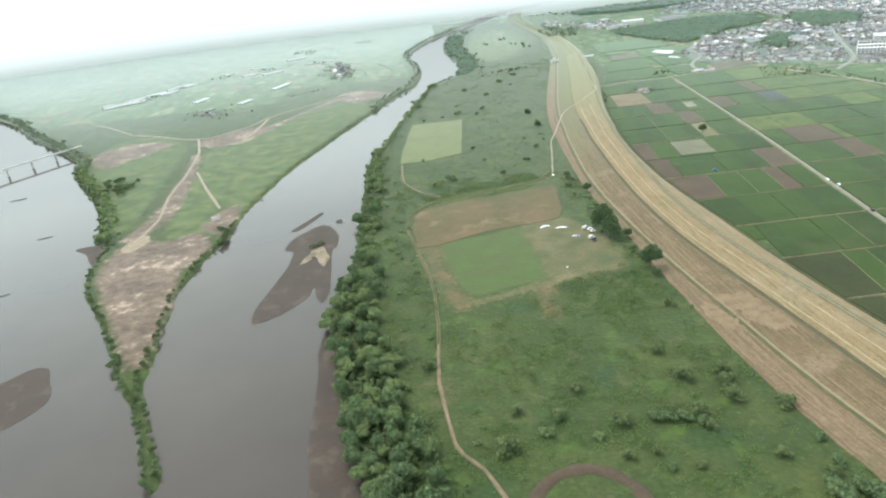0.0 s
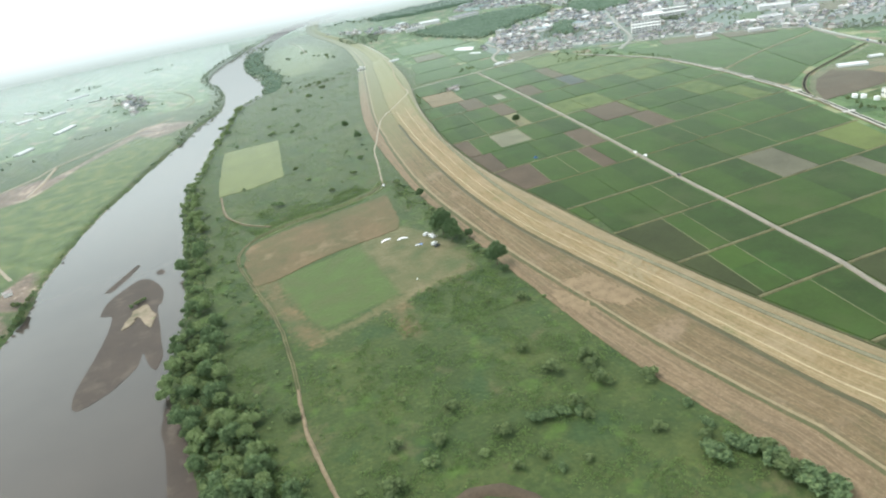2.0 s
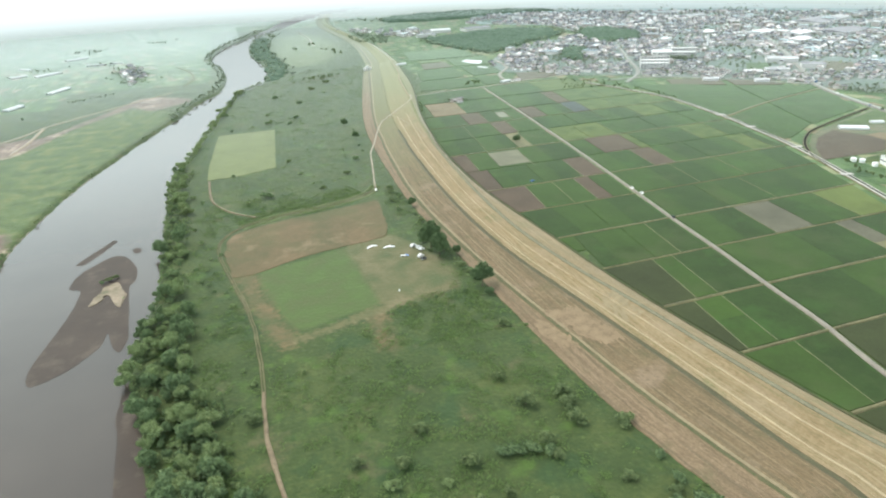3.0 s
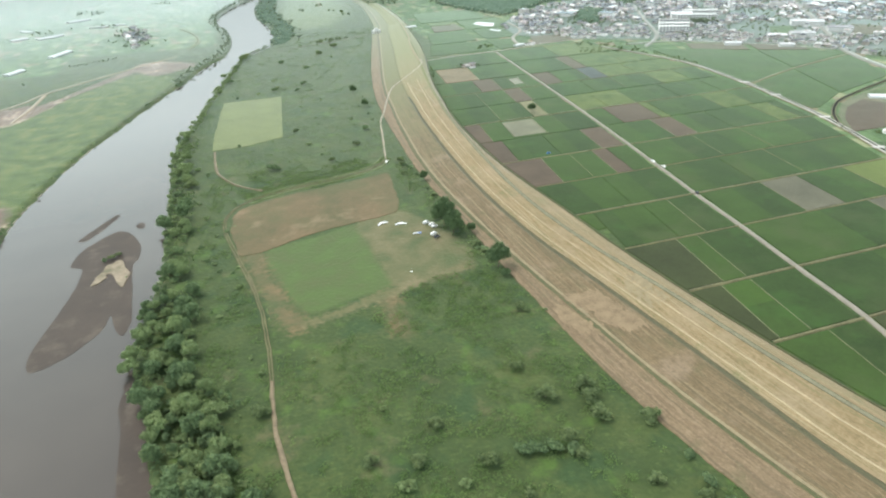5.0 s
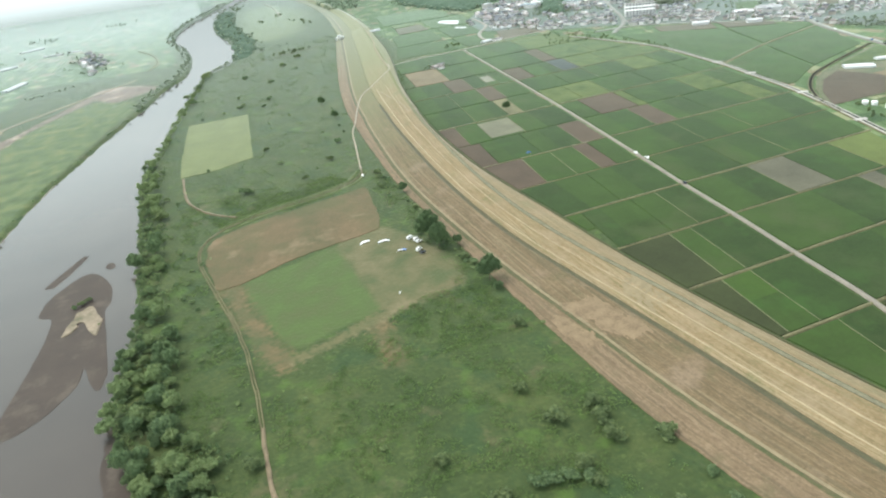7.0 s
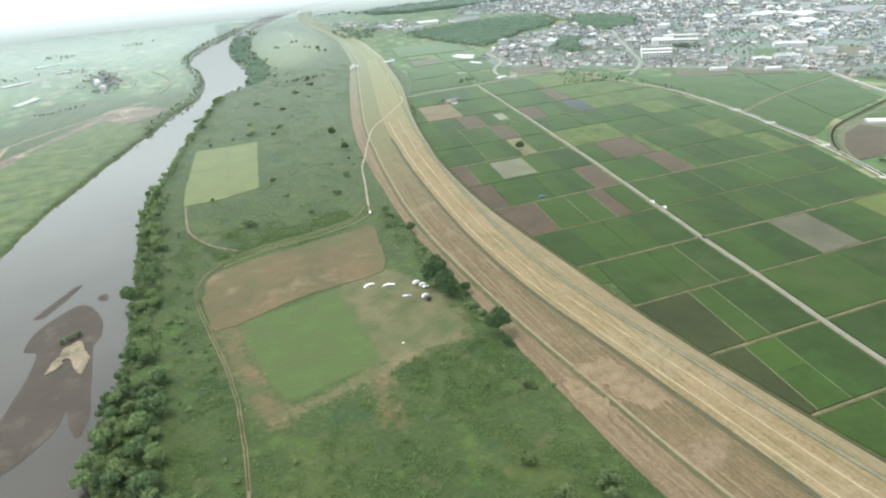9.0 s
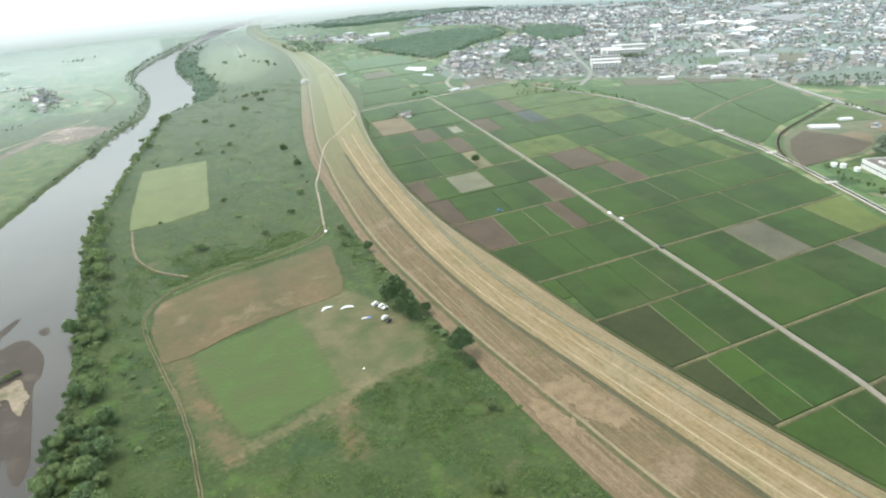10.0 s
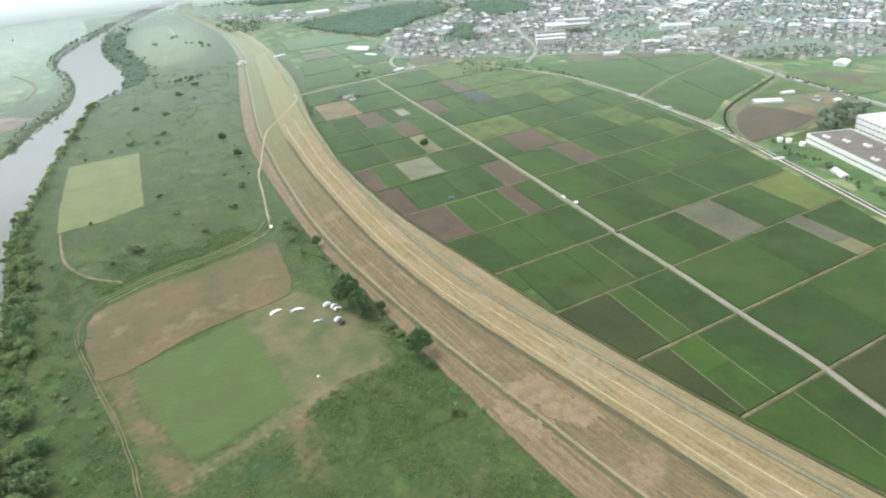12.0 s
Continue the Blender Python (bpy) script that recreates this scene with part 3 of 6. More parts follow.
# Ground covers that fade into the grass: plan outlines, with the width of their margin
COVERS = {
    "lawn": (4, [[(-2, 461), (9, 468), (35, 473), (63, 481), (65, 441), (67, 412), (69, 390), (50, 386), (32, 380), (19, 376), (10, 388), (4, 414), (-2, 440)]]),
    "landing": (5, [[(62, 483), (88, 491), (98, 494), (112, 470), (122, 440), (126, 410), (117, 397), (95, 391), (70, 386), (66, 416), (64, 450)]]),
    "bare": (8, [[(-17, 463), (-2, 459), (-2, 440), (4, 413), (9, 385), (16, 366), (6, 360), (-3, 380), (-8, 409), (-14, 438)], [(69, 388), (66, 364), (66, 344), (62, 334), (56, 345), (56, 365), (58, 384)]]),
    "path": (5, [[(121, 403), (95, 395), (70, 389), (48, 382), (31, 375), (12, 369), (12, 363), (32, 368), (50, 374), (72, 381), (97, 387), (121, 395)]]),
    "sand": (7, [[(-262, 545), (-250, 600), (-260, 680), (-272, 745), (-290, 830), (-300, 830), (-284, 740), (-276, 660), (-272, 590), (-278, 545)], [(-212, 560), (-197, 612), (-186, 600), (-186, 540)], [(-272, 528), (-272, 500), (-266, 468), (-250, 438), (-230, 403), (-212, 371), (-197, 344), (-188, 331), (-181, 333), (-183, 352), (-184, 371), (-188, 394), (-192, 427), (-199, 467), (-190, 508), (-210, 548), (-232, 532), (-252, 540)], [(-449, 880), (-413, 933), (-357, 915), (-352, 890), (-383, 837), (-407, 809)], [(-315, 905), (-257, 955), (-225, 965), (-150, 1120), (-135, 1110), (-200, 990), (-226, 917), (-249, 870), (-293, 865)], [(-148, 1128), (-125, 1166), (-74, 1138), (-60, 1112), (-78, 1085), (-116, 1062)]]),
    "pasture": (7, [[(-440, 950), (-386, 960), (-325, 880), (-312, 800), (-300, 714), (-290, 640), (-285, 575), (-302, 580), (-340, 665), (-380, 740), (-428, 815), (-445, 870)], [(-286, 840), (-240, 900), (-150, 1070), (-85, 1030), (-112, 920), (-140, 810), (-162, 715), (-177, 625), (-187, 545), (-215, 539), (-236, 540), (-250, 600), (-262, 680), (-270, 760)]]),
    "hay": (42, [[(95, 1480), (110, 1700), (150, 1850), (215, 1850), (250, 1650), (215, 1450), (150, 1350), (100, 1380)]]),
}

COVER_COLOURS = {
    "pasture": [(0.34, (0.042, 0.07, 0.021)), (0.66, (0.115, 0.13, 0.043)), (0.5, (0.066, 0.1, 0.029))],
    "hay": [(0.3, (0.07, 0.1, 0.038)), (0.7, (0.125, 0.15, 0.062)), (0.5, (0.095, 0.124, 0.05))],
    "lawn": [(0.3, (0.068, 0.084, 0.031)), (0.7, (0.066, 0.106, 0.028)), (0.5, (0.062, 0.092, 0.027))],
    "landing": [(0.34, (0.066, 0.083, 0.032)), (0.66, (0.13, 0.116, 0.06)), (0.5, (0.094, 0.096, 0.043))],
    "bare": [(0.36, (0.06, 0.076, 0.028)), (0.66, (0.135, 0.1, 0.05)), (0.52, (0.092, 0.083, 0.038))],
    "path": [(0.3, (0.06, 0.08, 0.03)), (0.7, (0.17, 0.142, 0.08)), (0.5, (0.105, 0.1, 0.046))],
    "sand": [(0.36, (0.075, 0.06, 0.043)), (0.62, (0.34, 0.275, 0.21)), (0.46, (0.118, 0.09, 0.066)), (0.55, (0.165, 0.126, 0.094))],
}
where = n.new("ShaderNodeNewGeometry").outputs["Position"]
under = base
for key, stops in COVER_COLOURS.items():
    tex = []
    for size in (0.03, 0.14) if key == "sand" else (0.06, 0.3):
        t = n.new("ShaderNodeTexNoise")
        t.inputs["Scale"].default_value, t.inputs["Detail"].default_value, t.inputs["Roughness"].default_value = size, *((4.0, 0.65) if key == "sand" else (2.5, 0.5))
        l.new(where, t.inputs["Vector"])
        tex.append(t.outputs["Fac"])
    both = n.new("ShaderNodeMix")
    both.data_type = "FLOAT"
    both.inputs[0].default_value = 0.45 if key == "sand" else 0.2
    l.new(tex[0], both.inputs[2]), l.new(tex[1], both.inputs[3])
    tone_ = n.new("ShaderNodeValToRGB")
    for k, (at, c) in enumerate(stops):
        e = tone_.color_ramp.elements[k] if k < 2 else tone_.color_ramp.elements.new(at)
        e.position, e.color = at, (*c, 1)
    l.new(both.outputs[0], tone_.inputs[0])
    att = n.new("ShaderNodeAttribute")
    att.attribute_name = "cover_" + key
    ad = n.new("ShaderNodeMath")
    soft_ = n.new("ShaderNodeMapRange")
    soft_.inputs[3].default_value, soft_.inputs[4].default_value = (0.32, 0.68) if key in ("lawn", "landing") else (-0.1, 1.1)
    l.new(tex[1], soft_.inputs[0])
    l.new(att.outputs["Fac"], ad.inputs[0]), l.new(soft_.outputs[0], ad.inputs[1])
    mr = n.new("ShaderNodeMapRange")
    mr.inputs[1].default_value, mr.inputs[2].default_value = 0.78, 1.25
    l.new(ad.outputs[0], mr.inputs[0])
    lay = n.new("ShaderNodeMix")
    lay.data_type = "RGBA"
    l.new(mr.outputs[0], lay.inputs[0]), l.new(under, lay.inputs[6]), l.new(tone_.outputs[0], lay.inputs[7])
    under = lay.outputs[2]
l.new(under, mx.inputs[6])
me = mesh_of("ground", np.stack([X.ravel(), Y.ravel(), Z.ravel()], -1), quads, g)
crop = ((Y > 2050) | (X > 300) | ((X < -250) & (Y > 1130)) | ((X < -30) & (Y > 1250)) | (X < -900) | (Y < 0)).astype(float)
me.attributes.new("cropland", "FLOAT", "POINT").data.foreach_set("value", crop.ravel())
for key, (margin, rings) in COVERS.items():
    val = np.zeros(X.shape)
    for ring in rings:
        xs, ys = [q[0] for q in ring], [q[1] for q in ring]
        box = (X > min(xs) - 40) & (X < max(xs) + 40) & (Y > min(ys) - 40) & (Y < max(ys) + 40)
        smooth_ring = [(v.x, v.y) for v in loop_spline(ring, 5)]
        dist = edge_distance(smooth_ring, X[box], Y[box]) * np.where(inside(smooth_ring, X[box], Y[box]), 1, -1)
        val[box] = np.maximum(val[box], np.clip(0.5 + dist / (2 * margin), 0, 1))
    me.attributes.new("cover_" + key, "FLOAT", "POINT").data.foreach_set("value", val.ravel())
# Painted haze: stronger far off and on the western plain
haze_v = np.clip((1400 - X) / 900, 0, 1) * np.clip((np.hypot(X, Y) - 950) / 1250, 0, 1) * np.clip((Y - 2.2 * X - 750) / 500, 0, 1)
haze_v = haze_v * np.where((X > 40) & (Y < 2200), 0.35, 1.0)
haze_v = np.clip(haze_v + 0.12 * np.clip((np.hypot(X, Y) - 420) / 1000, 0, 1) * (X < 330), 0, 1)
haze_v = np.clip(haze_v + 0.2 * np.clip((np.hypot(X, Y) - 200) / 330, 0, 1), 0, 1)
me.attributes.new("haze_sheen", "FLOAT", "POINT").data.foreach_set("value", haze_v.ravel())
for f in me.polygons:
    f.use_smooth = True
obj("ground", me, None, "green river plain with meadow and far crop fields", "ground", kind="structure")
water_me = mesh_of("water", [(-6900, -5900, WATER_Z), (3000, -5900, WATER_Z), (3000, 7900, WATER_Z), (-6900, 7900, WATER_Z)], [(0, 1, 2, 3)], M["water"])
obj("water", water_me, None, "silty brown-grey river water with a calm surface", "water", kind="structure")

# Levee: lines that run along it, as x over y
LINES = {
    "toe": [(170, -200), (165, 100), (158, 195), (152, 220), (147, 250), (143, 290), (141, 333), (138, 374), (135, 431), (134, 494), (130, 545), (133, 620), (137, 700), (141, 775), (156, 880), (187, 1035), (227, 1220), (262, 1400), (285, 1600), (275, 1800), (255, 2100), (330, 2450)],
    "track": [(205, -200), (190, 100), (180, 200), (167, 259), (163, 300), (156, 350), (150, 397), (146, 449), (143, 494), (141, 540), (142, 600), (150, 700), (160, 800), (172, 880), (203, 1035), (240, 1220), (274, 1400), (293, 1600), (281, 1800), (263, 2100), (337, 2450)],
    "ditch": [(235, -200), (212, 100), (200, 220), (195, 262), (187, 313), (178, 372), (170, 418), (167, 459), (165, 507), (166, 574), (169, 634), (173, 700), (182, 800), (195, 900), (222, 1035), (256, 1220), (287, 1400), (303, 1600), (289, 1800), (273, 2100), (345, 2450)],
    "crown": [(275, -200), (245, 100), (228, 210), (223, 238), (218, 258), (213, 295), (207, 335), (198, 370), (193, 406), (188, 450), (187, 498), (189, 565), (193, 626), (198, 692), (211, 800), (229, 900), (254, 1035), (282, 1220), (306, 1400), (315, 1600), (301, 1800), (287, 2100), (356, 2450)],
    "land": [(293, -200), (260, 100), (244, 212), (238, 235), (234, 258), (229, 285), (224, 316), (219, 350), (214, 397), (210, 454), (204, 510), (200, 565), (201, 640), (205, 705), (220, 812), (237, 906), (262, 1010), (280, 1100), (294, 1210), (315, 1360), (328, 1515), (326, 1620), (312, 1800), (298, 2100), (366, 2450)],
}


def along(name, y):
    pts = LINES[name]
    ys = np.array([q[1] for q in pts], float)
    return np.interp(y, ys, [q[0] for q in pts])


stations = np.concatenate([np.arange(-200, 180, 20), np.arange(180, 760, 4), np.arange(760, 1300, 8), np.arange(1300, 2451, 20)])
kern = np.bartlett(27)[1:-1]
kern /= kern.sum()


def smoothed(v):
    q = np.pad(v, 12, mode="reflect", reflect_type="odd")
    return np.convolve(q, kern, "valid")


T0, T1, T2, T3, T4 = [smoothed(along(k, stations)) for k in ("toe", "track", "ditch", "crown", "land")]
fade = np.clip((2600 - stations) / 800, 0.2, 1)
TOP = 5.0 * fade
levee = obj("levee", None, None, "grass river levee with mown straw-coloured slopes", "levee", kind="structure")


def strip(name, edges, material, label, jag=0.0, start=-999, end=9999):
    """One band of the levee: edges are (x, z) arrays from the river side to the land side."""
    verts, uv, faces = [], [], []
    cols = len(edges)
    for i, y in enumerate(stations):
        for k, (x, z) in enumerate(edges):
            e = jag * (wob(k * 40.0, y, 9, 2.0) + 0.7 * wob(k * 40.0, y, 3, 9.0)) if 0 < k < cols - 1 or jag else 0
            verts.append((x[i] + e, y, z[i]))
            uv.append((x[i] - T0[i], y))
    for i in range(len(stations) - 1):
        if not start <= stations[i] < end:
            continue
        for k in range(cols - 1):
            j = i * cols + k
            faces.append((j, j + 1, j + cols + 1, j + cols))
    return obj(name, mesh_of(name, verts, faces, material, uv), levee, label)


O = np.zeros(len(stations))
gap = T2 - T1
strip("foot_strip", [(T0 - 0.6, O - 0.6), (T0, O + 0.35), (T0 + (T1 - T0) * 0.5, O + 0.4), (T1 - 1.2, O + 0.5)], M["dry_soil"], "pinkish brown bare mown strip", 1.0)
strip("track_verge", [(T1 - 1.6, O + 0.45), (T1 - 1.1, O + 0.62), (T1 - 0.5, O + 0.66), (T1 + 0.2, O + 0.5)], M["verge"], "pale straw track edge", 0.25)
strip("grass_line", [(T1 - 4.6, O + 0.42), (T1 - 3.0, O + 0.56), (T1 - 1.6, O + 0.52)], M["grass_line"], "thin green grass line", 0.5)
strip("berm", [(T1 - 0.1, O + 0.5), (T1 + gap * 0.4, O + 0.65), (T1 + gap * 0.7, O + 0.8), (T2 - 1.6, O + 0.9)], M["mown"], "mown brown berm", 0.0)
strip("ditch", [(T2 - 1.8, O + 0.92), (T2 - 0.6, O + 0.45), (T2 + 0.6, O + 0.45), (T2 + 1.8, O + 1.06)], M["ditch"], "dark grey-green ditch", 0.35, end=800)
strip("shallow_ditch", [(T2 - 1.8, O + 0.92), (T2 - 0.6, O + 0.7), (T2 + 0.6, O + 0.7), (T2 + 1.8, O + 1.06)], M["mown"], "shallow mown ditch", 0.2, start=800)
S1 = T3 - T2 - 4.5
strip("river_slope", [(T2 + 1.6, O + 1.05), (T2 + 2.3 + S1 * 0.35, 1.1 + (TOP - 1.1) * 0.35), (T2 + 2.3 + S1 * 0.7, 1.1 + (TOP - 1.1) * 0.75), (T3 - 1.35, TOP)], M["straw"], "straw-coloured mown slope")
strip("mowing_line", [(T2 + 2 + S1 * 0.17, 1.1 + (TOP - 1.1) * 0.17), (T2 + 2 + S1 * 0.19, 1.36 + (TOP - 1.1) * 0.19), (T2 + 2 + S1 * 0.215, 1.1 + (TOP - 1.1) * 0.22)], M["cut_straw"], "pale line of cut straw", 0.4, end=860)
strip("mowing_line", [(T2 + 2 + S1 * 0.63, 1.2 + (TOP - 1.1) * 0.63), (T2 + 2 + S1 * 0.65, 1.42 + (TOP - 1.1) * 0.7), (T2 + 2 + S1 * 0.665, 1.2 + (TOP - 1.1) * 0.72)], M["cut_straw"], "pale line of cut straw", 0.4, end=860)
strip("crown_road", [(T3 - 1.5, TOP), (T3 - 1.0, TOP + 0.12), (T3, TOP + 0.16), (T3 + 1.0, TOP + 0.12), (T3 + 1.5, TOP)], M["crown"], "narrow grey-green worn lane")
W4 = np.maximum(T4 - T3 - 2.2, 1.0)
for off in (-1.65, 1.05):
    strip("lane_edge", [(T3 + off, TOP + 0.05), (T3 + off + 0.3, TOP + 0.2), (T3 + off + 0.6, TOP + 0.05)], M["ditch"], "dark grass edge of the lane", 0.12, end=760)
strip("land_slope", [(T3 + 1.35, TOP), (T3 + 2.2 + W4 * 0.35, TOP * 0.7), (T3 + 2.2 + W4 * 0.8, TOP * 0.15 + 0.3), (T3 + 2.2 + W4, O - 0.3)], M["straw"], "straw-coloured land-side slope", 0.25)
strip("toe_drain", [(T3 + 1.9 + W4, O - 0.3), (T3 + 2.2 + W4, O + 0.5), (T3 + 2.7 + W4, O + 0.5), (T3 + 3.0 + W4, O - 0.3)], M["ditch"], "dark toe drain")

# Bare and mown patches on the flood plain
patch("brown_field", [(-20, 529), (-12, 541), (7, 550), (36, 557), (66, 564), (96, 570), (106, 572), (104, 545), (101, 516), (97, 498), (92, 492), (77, 488), (50, 483), (23, 475), (-1, 464), (-17, 462), (-21, 483), (-23, 503)], 0.3, M["brown_field"], "brown fallow field on the river plain", "field", rag=1.6, step=1.6)
patch("hay_field", [(-23, 866), (43, 869), (37, 790), (31, 708), (-4, 693), (-36, 690), (-33, 758)], 0.3, M["pale_field"], "pale yellow-green hay field", "field", rag=1.6, step=2.0, smooth=False)

# Tracks on the flood plain
NEAR_TRACK = [(30, 150), (21, 185), (14, 203), (10, 215), (4, 225), (-3, 236), (-6, 257), (-9, 280), (-9, 306), (-8, 335), (-8, 377), (-11, 411), (-14, 432)]
FAR_TRACK = [(-11, 411), (-21, 467), (-27, 505), (-25, 530), (-10, 552), (23, 567), (65, 576), (98, 590), (113, 609)]


def beside(points, off):
    line = spline(points, 6)
    out = []
    for i, p in enumerate(line):
        d = (line[min(i + 1, len(line) - 1)] - line[max(i - 1, 0)]).normalized()
        out.append((p.x + d.y * off, p.y - d.x * off))
    return out


NEAR_TRACK = [(v.x + 0.8 * wob(v.x, v.y, 14, 4.0), v.y) for v in spline(NEAR_TRACK, 5)]
split = next(i for i, q in enumerate(NEAR_TRACK) if q[1] > 318)
ribbon("dirt_track", NEAR_TRACK[:split + 1], 1.7, 0.55, M["dirt"], "narrow dirt track through grass", "track", rag=0.7, drop=0.2)
for off in (-0.7, 0.7):
    ribbon("wheel_rut", beside(NEAR_TRACK[split - 3:], off), 0.7, 0.42, M["farm_track"], "worn wheel rut of a grassy track", "track", rag=0.7, drop=0.12)
for off in (-0.8, 0.8):
    ribbon("wheel_rut", beside(FAR_TRACK, off), 0.8, 0.4, M["farm_track"], "worn wheel rut of a grassy track", "track", rag=0.5, drop=0.15)
for off in (-4.5, 4.0):
    ribbon("grass_edge", beside(FAR_TRACK[4:], off), 1.3, 0.4, M["pale_field"], "pale mown grass line beside the track", "track", rag=0.5, drop=0.2)


def levee_z(x, y):
    """Height of the levee's surface at a place."""
    i = int(np.clip(np.searchsorted(stations, y), 1, len(stations) - 1))
    a_, c_, d_, e_, h_ = T0[i], T1[i], T2[i], T3[i], TOP[i]
    w_ = max(T4[i] - e_ - 2.2, 1.0)
    return float(np.interp(x, [a_ - 1, a_, c_, d_ - 2.2, d_ - 0.8, d_ + 0.8, d_ + 2.3, e_ - 2.2, e_ + 2.2, e_ + 2.2 + w_], [0.0, 0.35, 0.55, 0.9, 0.5, 0.5, 1.1, h_, h_, 0.0]))


CLIMB = [(110, 596), (115, 625), (124, 675), (132, 720), (143, 753), (157, 800), (173, 846), (188, 872), (210, 902), (236, 940), (246, 975)]
ribbon("dirt_track", [(v.x, v.y, levee_z(v.x, v.y)) for v in spline(CLIMB, 3)], 1.5, 0.35, M["pale_dirt"], "pale dirt track climbing the levee", "track", rag=0.5, drop=0.25, step=3)
SPUR = [(188, 872), (196, 850), (199, 820), (201, 780), (199, 740)]
ribbon("dirt_track", [(v.x, v.y, levee_z(v.x, v.y)) for v in spline(SPUR, 3)], 1.3, 0.3, M["verge"], "faint track along the levee slope", "track", rag=0.4, step=3)
ribbon("dirt_track", [(v.x, v.y, levee_z(v.x, v.y)) for v in spline([(240, 955), (249, 1021), (262, 1100), (279, 1181), (297, 1314), (304, 1420), (312, 1560)], 5)], 1.8, 0.4, M["verge"], "pale track along the levee crown", "track", rag=0.4, step=5)


def levee_patch(name, ring, material, label):
    """A thin uneven layer on the levee: bare soil or thin straw."""
    ring = [(v.x, v.y) for v in loop_spline(ring, 3)]
    xs, ys = [q[0] for q in ring], [q[1] for q in ring]
    cx, cy = np.meshgrid(np.arange(min(xs), max(xs), 0.45), np.arange(min(ys), max(ys), 0.6))
    dist = edge_distance(ring, cx, cy) * np.where(inside(ring, cx, cy), 1, -1)
    rag_ = np.array([6 * wob(x, y * 0.6, 9, 3.0) + 5 * wob(x, y * 0.35, 1.5, 6.0) for x, y in zip(cx.ravel(), cy.ravel())]).reshape(cx.shape)
    keep = dist + rag_ > 0.8
    cz = np.array([levee_z(x, y) for x, y in zip(cx.ravel(), cy.ravel())]).reshape(cx.shape) + 0.1
    k = np.arange(cx.size).reshape(cx.shape)
    f = np.stack([k[:-1, :-1], k[:-1, 1:], k[1:, 1:], k[1:, :-1]], -1).reshape(-1, 4)[keep[:-1, :-1].ravel()]
    i = np.searchsorted(stations, cy.ravel()).clip(0, len(stations) - 1)
    return obj(name, mesh_of(name, np.stack([cx.ravel(), cy.ravel(), cz.ravel()], -1), f, material, np.stack([cx.ravel() - T0[i], cy.ravel()], -1)), levee, label)


levee_patch("bare_patch", [(155, 335), (160, 345), (172, 343), (182, 322), (183, 303), (172, 300), (162, 312)], M["bare_soil"], "pinkish bare soil worn into the berm")
levee_patch("bare_patch", [(144, 330), (150, 338), (156, 322), (158, 304), (150, 302), (146, 312)], M["bare_soil"], "pinkish bare soil at the levee's foot")
levee_patch("thin_straw", [(190, 342), (200, 348), (205, 330), (206, 316), (198, 314), (192, 326)], M["verge"], "pale thin straw on the slope")
ribbon("dirt_track", [(-34, 687), (-33, 650), (-30, 622), (-17, 593), (3, 571)], 1.7, 0.62, M["dirt"], "narrow pale dirt track", "track", rag=0.5, drop=0.25)
oval = [(46 + 22.5 * math.cos(a), 188 + 26 * math.sin(a)) for a in np.linspace(0, 2 * math.pi, 25)]
ribbon("oval_track", oval, 6.2, 0.6, M["mud"], "oval brown dirt track in the grass", "track", rag=0.7, drop=0.3)
patch("oval_lawn", oval[:-1], 0.5, M["meadow"], "green grass inside the oval track", "field", rag=0.3)

# Peninsula between the rivers
ribbon("dirt_road", [(-628, 1180), (-545, 1108), (-480, 1040), (-440, 994), (-391, 963), (-338, 924), (-305, 919), (-261, 966), (-241, 1012), (-194, 1071), (-133, 1142), (-90, 1190)], 2.1, 0.6, M["pale_dirt"], "pale dirt road across the plain", "road")
ribbon("dirt_road", [(-320, 920), (-304, 868), (-294, 829), (-281, 740), (-274, 660), (-262, 599), (-261, 564), (-262, 535)], 1.9, 0.65, M["pale_dirt"], "pale dirt road to the sand spit", "road", rag=0.5)
ribbon("dirt_road", [(-270, 745), (-240, 676), (-207, 606)], 1.8, 0.6, M["pale_dirt"], "pale dirt side road", "road", rag=0.3)
ribbon("dirt_road", [(-249, 880), (-243, 930), (-240, 1004)], 3.5, 0.6, M["dry_sand"], "pale dirt side road", "road", rag=0.3)
patch("pale_sand", [(-266, 545), (-255, 552), (-252, 528), (-262, 515), (-270, 525)], 0.18, M["dry_sand"], "pale heap of dry sand", "sand", rag=2)

ribbon("dirt_road", [(-75, 1240), (-60, 1310), (-68, 1390), (-95, 1470)], 2.6, 0.6, M["farm_track"], "pale dirt road along the river bank", "road", rag=0.4)
ribbon("revetment", [(x - 0.8, y, -1.75) for x, y in WEST_BANK if 545 < y < 800], 1.0, 0.0, M["concrete"], "narrow pale concrete edge of the river bank", "revetment", rag=0.1, drop=0.2)

# Sandbars in the river
BAR = [(-124, 373), (-128, 384), (-127, 399), (-123, 420), (-119, 445), (-117, 465), (-117, 484), (-125, 490), (-122, 510), (-112, 527), (-102, 537), (-92, 530), (-84, 509), (-83, 487), (-86, 478), (-83, 445), (-80, 408), (-83, 393), (-88, 402), (-92, 418), (-94, 404), (-102, 390), (-111, 380)]
patch("sandbar", BAR, WATER_Z + 0.10, M["wet_sand"], "dark wet sandbar just above the water", "sandbar", rag=1.0, skirt=1.0, step=3)
patch("dry_sand_top", [(-108, 459), (-107, 470), (-102, 480), (-96, 487), (-90, 479), (-87, 463), (-89, 451), (-93, 457), (-98, 470), (-103, 461)], WATER_Z + 0.5, M["sand"], "pale dry sand on the sandbar", "sand", rag=3.0, step=1.2, skirt=0.6)
